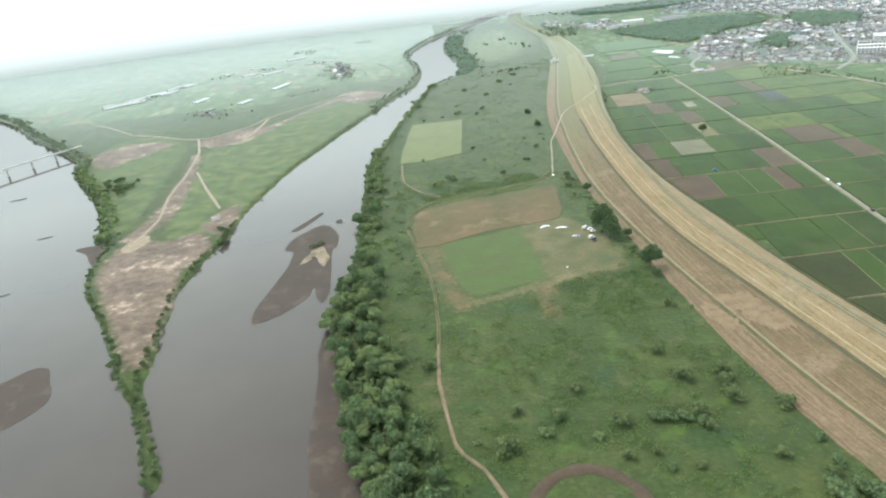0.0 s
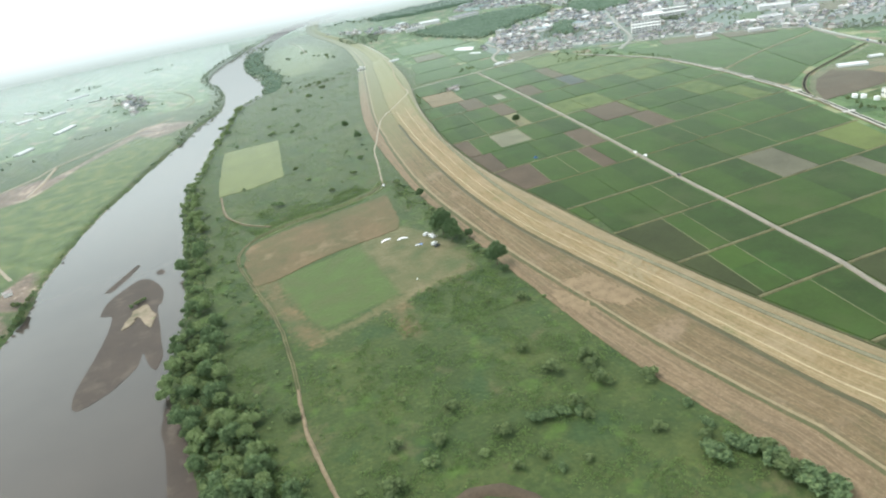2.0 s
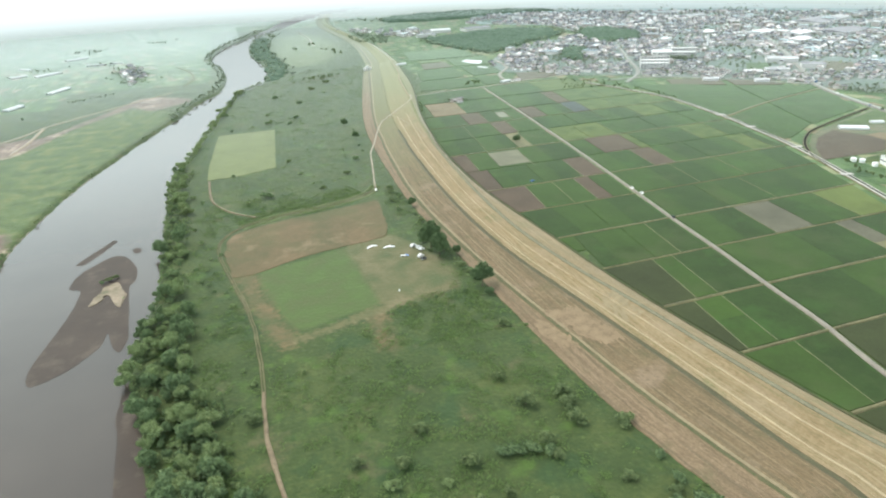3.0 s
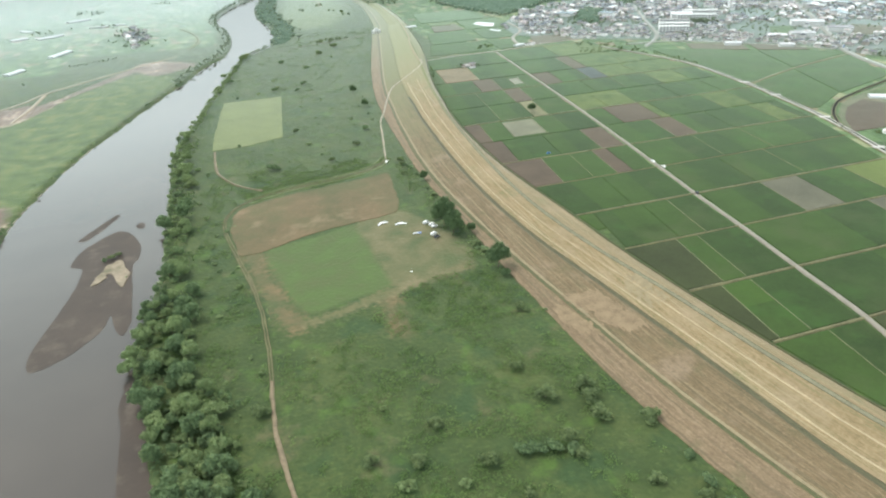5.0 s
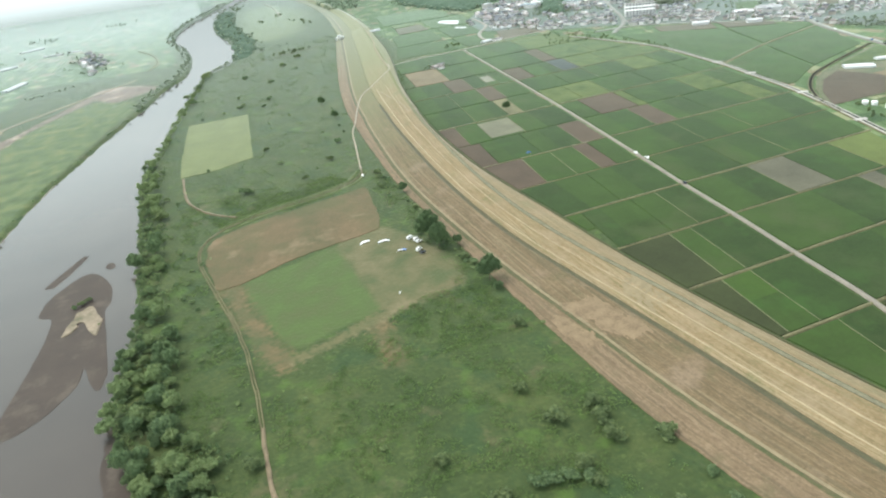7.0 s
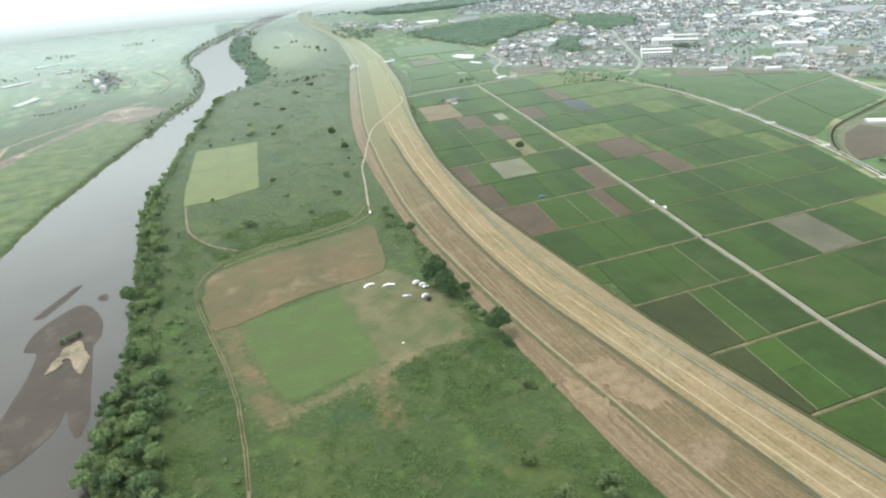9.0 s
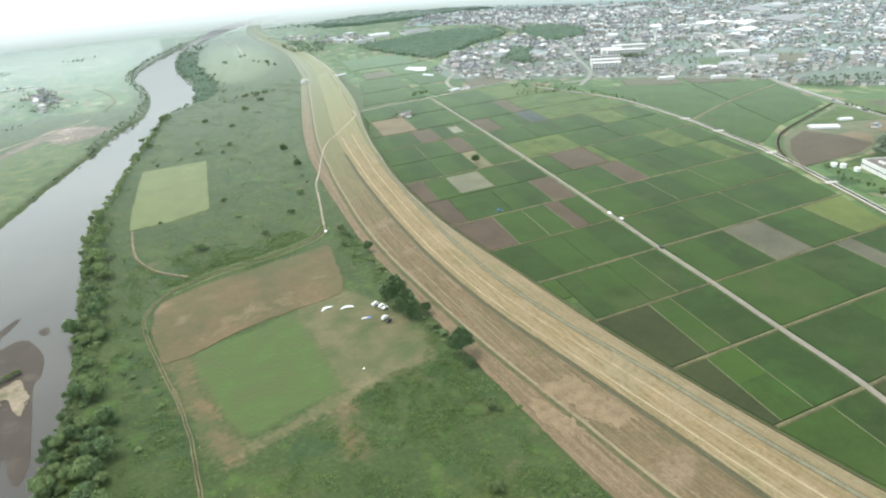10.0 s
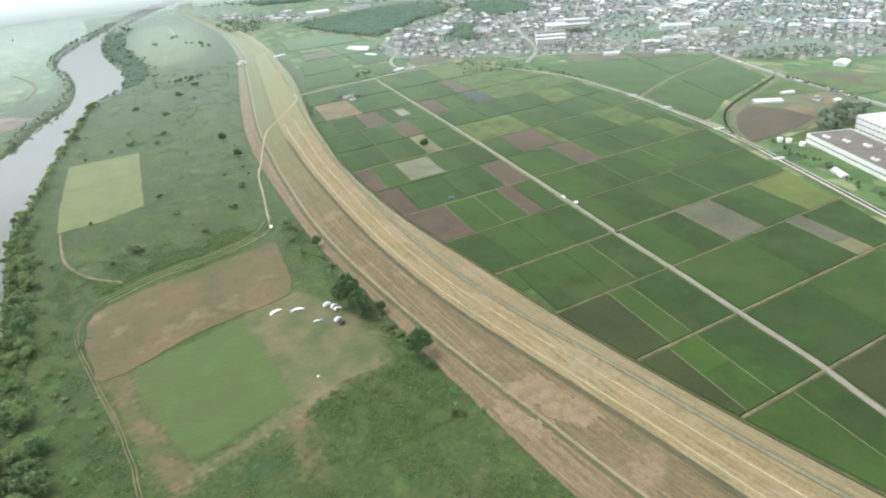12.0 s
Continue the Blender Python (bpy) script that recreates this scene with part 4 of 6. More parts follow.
patch("sandbar", [(-127, 530), (-120, 545), (-106, 570), (-103, 568), (-112, 545), (-122, 528)], WATER_Z + 0.08, M["wet_sand"], "narrow dark sandbar in the river", "sandbar", rag=0.8, skirt=1.0, step=3)
patch("sandbar", [(-90, 543), (-86, 548), (-83, 540), (-86, 536)], WATER_Z + 0.08, M["wet_sand"], "small dark sandbar in the river", "sandbar", rag=0.8, skirt=1.0, step=2)
patch("sandbar", [(-245, 285), (-265, 325), (-257, 340), (-250, 348), (-240, 343), (-228, 321), (-224, 308), (-230, 296)], WATER_Z + 0.08, M["wet_sand"], "wide dark sandbar in the side channel", "sandbar", rag=1.5, skirt=1.0, step=3)
for px, py, ln in ((-462, 717, 9), (-363, 580, 7), (-333, 460, 5)):
    patch("sandbar", [(px - ln, py - ln * 0.3), (px + ln * 0.2, py + ln * 0.4), (px + ln, py + ln * 0.5), (px + ln * 0.3, py - ln * 0.3)], WATER_Z + 0.08, M["wet_sand"], "small dark sandbar in the side channel", "sandbar", rag=0.8, skirt=1.0, step=2)
patch("shoal", [(-72, 352), (-78, 332), (-75, 312), (-73, 277), (-72, 251), (-66, 214), (-58, 170), (-20, 170), (-30, 214), (-44, 250), (-52, 287), (-60, 330)], WATER_Z + 0.06, M["wet_sand"], "brown muddy shoal along the bank", "sandbar", rag=1.0, skirt=1.0, step=3)

patch("sandbar", [(-283, 500), (-277, 514), (-287, 532), (-300, 546), (-316, 541), (-301, 527)], WATER_Z + 0.08, M["wet_sand"], "dark muddy bar beside the sand spit", "sandbar", rag=1.2, skirt=1.0, step=2)

# Rice fields and farm roads
MAIN = [(262, 60), (278, 180), (287, 238), (295, 278), (300, 327), (306, 378), (312, 442), (320, 509), (337, 665), (352, 830), (366, 993)]
CANAL = [(390, 120), (432, 230), (474, 354), (507, 452), (538, 555), (553, 640), (560, 687), (566, 796), (556, 855), (520, 960)]


def line_x(pts, y):
    return float(np.interp(y, [q[1] for q in pts], [q[0] for q in pts]))


def row_y(base, x):
    return base + 0.03 * (x - 300)


ribbon("farm_road", MAIN, 2.8, 0.75, M["concrete"], "long straight pale concrete farm road", "road", rag=0.08, drop=0.3)
ROWS_Y = [155, 213, 271, 327, 385, 442, 500, 558, 615, 672, 730, 787, 845, 920, 1000]
WIDE = {271: 1.6, 327: 1.7, 385: 1.0, 442: 1.5, 500: 0.6, 558: 1.2, 672: 1.2, 787: 0.9, 1000: 2.4, 213: 1.8}
for base_y, wd in WIDE.items():
    x0, x1 = float(along("land", base_y)) + 2, line_x(CANAL, base_y) - 4
    ribbon("farm_track", [(x, row_y(base_y, x)) for x in np.linspace(x0, x1, 9)], wd, 0.62, M["farm_track"], "grassy brown farm track between rice fields", "track", rag=0.6, drop=0.35)
FIELDS = {
    155: "L m 268 g M m 340 d 385 d C", 213: "L g 264 d M m 335 d 385 d C", 271: "L m 242 b 262 d M d 425 d C",
    327: "L m 252 g 268 d M g 413 w 430 d C", 385: "L b 222 d 262 g 283 d M g 367 w 402 d 448 h C", 442: "L d 262 g M g 372 g 420 d C",
    500: "L t 235 g 262 g 284 t 299 g M g 388 d 440 g C", 558: "L t 221 g 262 g 302 t M g 380 t 404 g 445 d 500 y 523 d C",
    615: "L t 219 g 242 s 276 g M g 359 t 402 y 413 g 480 y 514 g C", 672: "L g 250 g 287 s 303 g M y 374 y 408 g 465 d 520 g C",
    730: "L g 256 d 291 t 312 g M d 392 g 432 g 482 y 522 g C", 787: "L g 272 t 298 d 318 p 331 g M t 378 g 416 o 440 y 482 y C",
    845: "L g 246 n 290 d M g 422 t 442 y 500 y C", 920: "L g 302 d M g 440 y C",
}
STEP = dict(zip(ROWS_Y, ROWS_Y[1:]))
for base_y, plan in FIELDS.items():
    top_y, mid = STEP[base_y], (base_y + STEP[base_y]) / 2
    words = plan.split()
    lo_in, hi_in = WIDE.get(base_y, 0.5) / 2 + 0.9, WIDE.get(top_y, 0.5) / 2 + 0.9

    def edge(word, y, side):
        if word == "L":
            return float(along("land", y)) + 2.4
        if word == "M":
            return line_x(MAIN, y) + 3.4 * side
        if word == "C":
            return line_x(CANAL, y) - 7.5
        return float(word) + 0.105 * (y - mid) + 0.35 * side

    for word in words[2:-1:2]:
        if word not in "LMC" and rng.uniform() < 0.6:
            y0_, y1_ = base_y + lo_in, top_y - hi_in
            e0, e1 = float(word) + 0.105 * (y0_ - mid), float(word) + 0.105 * (y1_ - mid)
            ribbon("bund", [(e0, row_y(y0_, e0)), ((e0 + e1) / 2, row_y(mid, e0)), (e1, row_y(y1_, e1))], 0.32, 0.62, M["bund"], "low grassy bund between rice fields", "bund", rag=0.5, drop=0.15)
    for left, kind_key, right in zip(words[0::2], words[1::2], words[2::2]):
        cuts = [(0.0, 1.0, kind_key)]
        if kind_key == "w" and base_y == 327:
            cuts = [(0.0, 0.3, "s"), (0.3, 1.0, "w")]
        if kind_key == "s" and base_y == 615 and left == "242":
            cuts = [(0.0, 0.08, "g"), (0.08, 0.92, "q"), (0.92, 1.0, "g")]
        if kind_key == "p":
            cuts = [(0.0, 0.3, "g"), (0.3, 0.8, "p"), (0.8, 1.0, "g")]
        if kind_key == "b":
            cuts = [(0.0, 0.55, "g"), (0.55, 1.0, "b")]
        for c0, c1, key in cuts:
            ring = []
            for v, side in ((c0, 1), (c0, -1), (c1, -1), (c1, 1)):
                y = base_y + lo_in + (top_y - base_y - lo_in - hi_in) * v
                x = edge(left if side > 0 else right, y, side)
                ring.append((x, row_y(y, x)))
            wide = ring[1][0] - ring[0][0]
            if key in "gd" and wide > 34:
                # a wide field is sown in two strips of slightly different age
                cut = rng.uniform(0.35, 0.65)
                mids = [tuple(a_ + (b_ - a_) * cut for a_, b_ in zip(ring[i], ring[j])) for i, j in ((0, 1), (3, 2))]
                for key_, half in ((key, [ring[0], mids[0], mids[1], ring[3]]), ("g" if key == "d" else "d", [mids[0], ring[1], ring[2], mids[1]])):
                    patch("rice_field", half, 0.45, M[key_], RICE_WORDS[key_], "rice field", rag=0.2, step=6, smooth=False, kind="", group="rice fields")
            elif wide > 3:
                patch("rice_field", ring, 0.45, M[key], RICE_WORDS[key], "rice field", rag=0.35, step=6, smooth=False, kind="", group="rice fields")
patch("yard_ground", [(526, 512), (556, 556), (590, 586), (615, 600), (738, 646), (722, 560), (712, 520), (690, 540), (640, 520), (602, 508)], 0.3, M["yard"], "olive-brown rough ground between the canal and the road", "ground", rag=1.0, step=5, smooth=False)
# Fields east of the canal and round the levee's far bend
def plain_field(key, ring):
    patch("rice_field", ring, 0.47 if key in "ts" else 0.42, M[key], RICE_WORDS[key], "rice field", rag=1.0, step=8, smooth=False, kind="", group="rice fields")


for key, ring in (("g", [(567, 696), (662, 736), (694, 838), (640, 882), (572, 905), (570, 800)]),
                  ("g", [(666, 738), (784, 776), (768, 806), (697, 840)]),
                  ("g", [(552, 585), (566, 588), (622, 622), (656, 728), (566, 688)]),
                  ("g", [(625, 622), (734, 660), (780, 766), (660, 730)]),
                  ("t", [(530, 511), (556, 547), (586, 575), (624, 592), (639, 558), (636, 524), (602, 513)]),
                  ("n", [(637, 563), (659, 564), (667, 547), (640, 525)]),
                  ("n", [(685, 574), (717, 574), (713, 548), (682, 544)]),
                  ("y", [(752, 650), (774, 655), (811, 631), (836, 578), (773, 539), (732, 545), (748, 613)]),
                  ("t", [(775, 640), (800, 626), (815, 590), (780, 570)])):
    plain_field(key, ring)
for key, ring in (("t", [(961, 941), (988, 907), (934, 856), (886, 868)]),
                  ("g", [(839, 983), (870, 970), (831, 918), (796, 930)]),
                  ("t", [(640, 925), (708, 886), (690, 848), (625, 888)]),
                  ("t", [(715, 880), (770, 848), (760, 812), (700, 842)]),
                  ("t", [(440, 1020), (512, 1038), (522, 1078), (460, 1086)]),
                  ("g", [(270, 1010), (365, 1012), (372, 1090), (292, 1085)]),
                  ("g", [(380, 1012), (432, 1020), (450, 1085), (385, 1090)]),
                  ("g", [(296, 1092), (372, 1096), (385, 1190), (315, 1185)]),
                  ("d", [(388, 1098), (445, 1102), (450, 1185), (398, 1192)])):
    plain_field(key, ring)
for key, ring in (("t", [(330, 1195), (385, 1200), (390, 1260), (342, 1255)]),
                  ("g", [(392, 1200), (470, 1198), (480, 1290), (400, 1290)]),
                  ("g", [(335, 1300), (470, 1300), (470, 1420), (350, 1420)]),
                  ("y", [(380, 1264), (398, 1292), (345, 1290), (342, 1262)]),
                  ("s", [(478, 1310), (520, 1320), (500, 1380), (478, 1390)]),
                  ("y", [(735, 640), (742, 570), (700, 585), (640, 607)]),
                  ("y", [(650, 470), (600, 470), (545, 500), (635, 505)])):
    plain_field(key, ring)
ribbon("dirt_track", [(196, 1630), (198, 1670), (202, 1811), (194, 1930)], 2.5, 0.6, M["pale_dirt"], "pale track through the far meadow", "track", rag=0.4)
ribbon("farm_track", [(560, 690), (660, 732), (785, 770)], 3, 0.6, M["farm_track"], "grassy farm track between rice fields", "track")
ribbon("farm_track", [(253, 983), (300, 992), (368, 1000), (445, 1020), (520, 1030)], 3, 0.62, M["concrete"], "narrow pale farm road", "road")

# Canal with a service road
ribbon("canal_wall", CANAL, 0.6, 0.95, M["canal_edge"], "pale concrete canal wall", "canal", rag=0.0, drop=0.2)
for name, off, wd, zz, mm, lab in (("canal_bed", 1.75, 2.4, 0.78, "canal_dark", "dark shaded water in a concrete canal"), ("canal_wall", 3.5, 0.5, 0.95, "canal_edge", "pale concrete canal wall"), ("service_road", -2.0, 1.5, 0.8, "farm_track", "grassy service road along the canal")):
    ribbon(name, [(x + off, y - 0.3 * off) for x, y in CANAL], wd, zz, M[mm], lab, "canal", rag=0.03, drop=0.2)
BRANCH = [(520, 494), (524, 508), (534, 530), (555, 560), (585, 588), (613, 604), (670, 627), (741, 653)]
ribbon("canal_bed", BRANCH, 1.9, 0.7, M["canal_dark"], "dark shaded water in a branch canal", "canal", rag=0.05, drop=0.2)
for off in (-1.5, 1.5):
    ribbon("canal_wall", [(x + off * 0.6, y - off) for x, y in BRANCH], 0.6, 0.95, M["farm_track"], "weathered edge of a branch canal", "canal", rag=0.05, drop=0.2)
for y in (470, 556, 640, 700):
    ribbon("canal_crossing", [(line_x(CANAL, y) - 4, y + 1), (line_x(CANAL, y) + 7, y - 1.5)], 3.2, 1.25, M["canal_edge"], "small pale concrete bridge over the canal", "bridge", rag=0.0, drop=0.2, kind="")
ribbon("town_road", [(700, 430), (724, 537), (746, 634), (788, 771), (857, 874), (1021, 1111), (1200, 1400)], 9, 0.7, M["asphalt"], "busy grey road at the town's edge", "road", rag=0.02)
ribbon("town_road", [(432, 1012), (420, 1040), (432, 1090), (470, 1150), (480, 1230)], 5, 0.7, M["concrete"], "pale lane into the town", "road", rag=0.05)
ribbon("town_road", [(560, 960), (640, 945), (730, 868), (790, 800)], 5, 0.7, M["asphalt"], "grey street along the town's edge", "road", rag=0.05)
ribbon("town_road", [(575, 930), (640, 1000), (700, 1130), (780, 1300)], 6, 0.7, M["asphalt"], "grey street through the town", "road", rag=0.05)


# Trees: tapered trunk with limbs, crown of many leaf sprays over several boughs
def leaf_quads(centres, normals, size, r):
    """Bent leaf sprays: four corners each, turned roughly along the normals."""
    k = len(centres)
    nrm = normals + r.normal(0, 0.55, (k, 3))
    nrm /= np.linalg.norm(nrm, axis=1)[:, None]
    a = np.cross(nrm, r.normal(0, 1, (k, 3)))
    a /= np.linalg.norm(a, axis=1)[:, None]
    b_ = np.cross(nrm, a)
    s = (size * r.uniform(0.6, 1.25, k))[:, None]
    v = np.stack([centres - a * s, centres - b_ * s * 0.6 + nrm * s * 0.25, centres + a * s, centres + b_ * s * 0.6 - nrm * s * 0.1], 1).reshape(-1, 3)
    f = np.arange(4 * k).reshape(-1, 4)
    return v, f


def bough_blobs(cs, squash, shrink=0.86):
    """Rounded inner foliage of each bough, as quads (a capped sphere of 6 x 3)."""
    vs, fs, n0 = [], [], 0
    for x, y, z, r_ in cs:
        for i in range(4):
            la = math.pi * (i / 3 - 0.5) * 0.94
            for j in range(6):
                lo = 2 * math.pi * j / 6
                k_ = r_ * shrink * (1 + 0.16 * wob(x * 3 + math.cos(lo) * 2, y * 3 + math.sin(lo) * 2, 1, la))
                vs.append((x + k_ * math.cos(la) * math.cos(lo), y + k_ * math.cos(la) * math.sin(lo), z + k_ * math.sin(la) * squash))
        for i in range(3):
            for j in range(6):
                fs.append((n0 + i * 6 + j, n0 + i * 6 + (j + 1) % 6, n0 + (i + 1) * 6 + (j + 1) % 6, n0 + (i + 1) * 6 + j))
        n0 += 24
    return np.array(vs), np.array(fs)


def joined(a, b_):
    return np.concatenate([a[0], b_[0]]), np.concatenate([a[1], b_[1] + len(a[0])])


def crown_points(seed, radius, height, base, count, boughs, squash=1.0):
    r = np.random.default_rng(seed)
    cs = []
    for i in range(boughs):
        ang, rad = r.uniform(0, 2 * math.pi), radius * 0.62 * math.sqrt(r.uniform(0.05, 1))
        h = base + (height - base) * (0.2 + 0.6 * r.uniform() * (1 - 0.6 * rad / radius) + 0.12)
        cs.append((rad * math.cos(ang), rad * math.sin(ang), h, radius * r.uniform(0.17, 0.4)))
    cs = np.array(cs)
    pick = r.choice(boughs, count, p=cs[:, 3] ** 2 / (cs[:, 3] ** 2).sum())
    nrm = r.normal(0, 1, (count, 3))
    nrm[:, 2] = np.abs(nrm[:, 2]) * 1.1 - 0.35
    nrm /= np.linalg.norm(nrm, axis=1)[:, None]
    pts = cs[pick, :3] + nrm * cs[pick, 3:4] * r.uniform(0.58, 1.26, (count, 1)) * np.array([1, 1, 0.8 * squash])
    pts[:, 2] = np.maximum(pts[:, 2], base * 0.5)
    return pts, nrm, cs, r


def trunk_bmesh(height, thick, boughs):
    bm = bmesh.new()

    def limb(a, c, ra, rc):
        d = (c - a)
        m = Matrix.Translation((a + c) / 2) @ d.to_track_quat("Z", "Y").to_matrix().to_4x4()
        bmesh.ops.create_cone(bm, cap_ends=True, segments=7, radius1=ra, radius2=rc, depth=d.length, matrix=m)

    fork = Vector((0.1, 0.05, height * 0.38))
    limb(Vector((0, 0, -0.3)), fork, thick, thick * 0.65)
    for c in boughs[:5]:
        limb(fork, Vector(c[:3]), thick * 0.5, thick * 0.15)
    return bm


def make_tree(name, seed, radius, height, material, count, label, category="tree", leaf=0.5, base=0.12, boughs=11, group=""):
    tree = obj(name, None, None, label, category, group)
    pts, nrm, cs, r = crown_points(seed, radius, height, height * base, count, boughs)
    part("trunk", trunk_bmesh(height, max(0.12, height * 0.03), cs), M["bark"], tree)
    v, f = joined(leaf_quads(pts, nrm, leaf, r), bough_blobs(cs, 0.8, 0.64))
    obj("crown", mesh_of("crown", v, f, material), tree)
    return tree


def place(x, y, z=0.0, turn=0.0, size=1.0, tall=1.0):
    return pose(x, y, z, 0, 0, turn) @ Matrix.Diagonal((size, size, size * tall, 1))


used = set()


def plant(proto, x, y, z=0.0, size=1.0, tall=1.0):
    """The prototype itself stands at its first place, copies at the rest."""
    m = place(x, y, z, rng.uniform(0, 360), size, tall)
    if proto.name not in used:
        used.add(proto.name)
        proto.matrix_basis = m
        return proto
    return copy_thing(proto, m)


BROAD = [make_tree("riverside_tree", 11 + k, 4.6, 6.4, M[("leaf", "leaf", "leaf_pale", "leaf", "leaf_pale")[k]], 1500,
                   ("dense dark green riverside tree in full leaf", "dense green tree on the river bank", "pale grey-green willow by the river", "rounded dark green bank tree", "light green bushy willow on the bank")[k], leaf=0.5, boughs=28, group="riverside trees") for k in range(5)]
SHRUB = [make_tree("shrub", 31 + k, 2.3, 2.6, M[("leaf_shrub", "leaf_pale", "leaf", "leaf_pale")[k]], 520, ("dark green rounded shrub in the meadow", "pale green shrub in the meadow")[k % 2], "shrub", 0.36, 0.1, 12, group="meadow shrubs") for k in range(4)]
OAK = [make_tree("meadow_tree", 51 + k, 7.0, 9.5, M["leaf_oak"], 3600, "large dark green broad tree beside the levee", leaf=0.5, boughs=38) for k in range(2)]
WILLOW = [make_tree("willow", 61 + k, 4.2, 5.6, M[("leaf_shrub", "leaf", "leaf")[k]], 560, ("dark green willow on the river spit", "pale green willow on the river spit", "green bushy tree along the far bank")[k], leaf=0.62, group="far bank trees") for k in range(3)]


def bank_x(y, bank):
    pts = sorted((q[1], q[0]) for q in bank)
    return float(np.interp(y, [q[0] for q in pts], [q[1] for q in pts]))


# East bank belt: wide grove near the shoal, then a thinner row upstream
y = 172.0
count = 0
while y < 1140:
    deep = 33 if y < 330 else 27 if y < 425 else 16 if y < 520 else 13 if y < 640 else 17 if y < 760 else 9
    if 560 < y < 600 or 640 < y < 668:
        deep = 6
    x = bank_x(y, EAST_BANK) + 1.5
    end = x + deep
    while x < end and count < 285:
        if rng.uniform() < (0.86 if y < 430 else 0.66) and wob(x, y, 14 if y < 430 else 22, 4.4) > (-0.3 if y < 430 else -0.12):
            s = (rng.uniform(0.4, 0.7) if rng.uniform() < 0.3 else rng.uniform(0.8, 1.3)) * (0.8 if y > 760 else 1)
            k = int(rng.choice(5, p=[0.2, 0.18, 0.25, 0.17, 0.2] if y < 600 else [0.08, 0.08, 0.38, 0.08, 0.38]))
            jx, jy = x + rng.normal(0, 1.2), y + rng.normal(0, 2.0)
            plant(BROAD[k], jx, jy, min(0.0, -2 + 0.45 * (x - bank_x(y, EAST_BANK) + 1)), s, rng.uniform(0.85, 1.2))
            count += 1
        x += rng.uniform(5.2, 7.5)
    y += rng.uniform(5.0, 7.0) if y < 430 else rng.uniform(6.5, 10.5)

BUSH = [make_tree("bank_bush", 71 + k, 3.0, 3.2, M[("leaf", "leaf_pale", "leaf")[k]], 320, ("dark green bush on the river bank", "pale green bush on the river bank", "low green bank bush")[k], "bush", 0.42, 0.1, 13, group="bank bushes") for k in range(3)]
for i in range(230):
    yy = 172 + 470 * rng.uniform() ** 1.5
    deep = 33 if yy < 330 else 26 if yy < 425 else 15
    xx = bank_x(yy, EAST_BANK) + rng.uniform(0.5, deep)
    plant(BUSH[int(rng.integers(3))], xx, yy, min(0.0, -2 + 0.45 * (xx - bank_x(yy, EAST_BANK) + 1)), rng.uniform(0.5, 1.2), rng.uniform(0.7, 1.1))

for i in range(90):
    xx, yy = rng.uniform(-58, -19), rng.uniform(385, 650)
    if xx > bank_x(yy, EAST_BANK) + 12 and wob(xx, yy, 25, 7.7) > -0.15:
        plant(BUSH[int(rng.integers(3))], xx, yy, -0.1, rng.uniform(0.35, 0.95), rng.uniform(0.4, 0.75))
undergrowth = []
for i in range(760):
    yy = 172 + 560 * rng.uniform() ** 1.3
    deep = 40 if yy < 330 else 32 if yy < 425 else 20
    xx = bank_x(yy, EAST_BANK) + 1 + deep * rng.uniform() ** 1.2
    if wob(xx, yy, 16, 2.4) > -0.25:
        undergrowth.append((xx, yy, rng.uniform(0.2, 0.5)))
fringe = [(bank_x(yy, EAST_BANK) + rng.uniform(1.5, 9), yy, rng.uniform(0.3, 0.75)) for yy in np.arange(640, 1190, 2.6)]

# West bank and the spit
k = 0
for line, rows, gap_m in ((WEST_BANK, 1, 7.5), (SPIT_WEST, 1, 7.0)):
    for p in spline([q for q in line if q[1] < 1000 and q[0] > -470], gap_m):
        side = -1 if line is WEST_BANK else 1
        if line is WEST_BANK and 560 < p.y and rng.uniform() < 0.68:
            continue
        off = side * rng.uniform(1.0, 4.5) if p.y > 300 else side * rng.uniform(0, 1.5)
        plant(WILLOW[int(rng.integers(3))], p.x + off, p.y + rng.normal(0, 1), -0.9, rng.uniform(0.75, 1.4) * (0.6 if p.y > 560 and side < 0 else 1), rng.uniform(0.8, 1.15))
        k += 1
        if side > 0 and p.y > 540:
            for i in range(3):
                fringe.append((p.x + rng.uniform(2, 15), p.y + rng.uniform(0, 9), rng.uniform(0.6, 1.1)))
for cx, cy, rr, num in ((-183, 520, 9, 6), (-188, 548, 8, 5), (-342, 704, 20, 18), (-360, 730, 16, 12), (-200, 338, 6, 4)):
    for i in range(num):
        plant(WILLOW[i % 2], cx + rng.normal(0, rr * 0.5), cy + rng.normal(0, rr * 0.6), -0.3, rng.uniform(0.9, 1.3) * (1.45 if rr > 10 else 1.0))

# Trees and shrubs of the meadow
plant(OAK[0], 134, 389, 0.2, 1.2, 1.38)
plant(OAK[1], 134, 377, 0.2, 0.5)
for x, y, s in ((120, 457, 1.15), (127, 449, 1.3), (122, 443, 0.95), (117, 469, 0.8), (134, 440, 0.45), (121, 480, 0.5), (130, 545, 0.5), (127, 524, 0.42), (125, 578, 0.48), (128, 782, 0.55), (126, 846, 0.6), (125, 750, 0.45), (125, 727, 0.4), (-7, 877, 0.55), (133, 822, 0.4), (-11, 692, 0.5)):
    plant(OAK[int(x) % 2], x, y, 0.2, s, 1.15 if s > 0.9 else 1.05)
def shrubs(spots):
    for x, y, size in spots:
        plant(SHRUB[2 * int(rng.integers(2)) if x > 80 and y < 300 else int(rng.integers(4))], x, y, -1.6 if x < -80 else 0.1, size * 0.92, rng.uniform(0.75, 1.0))


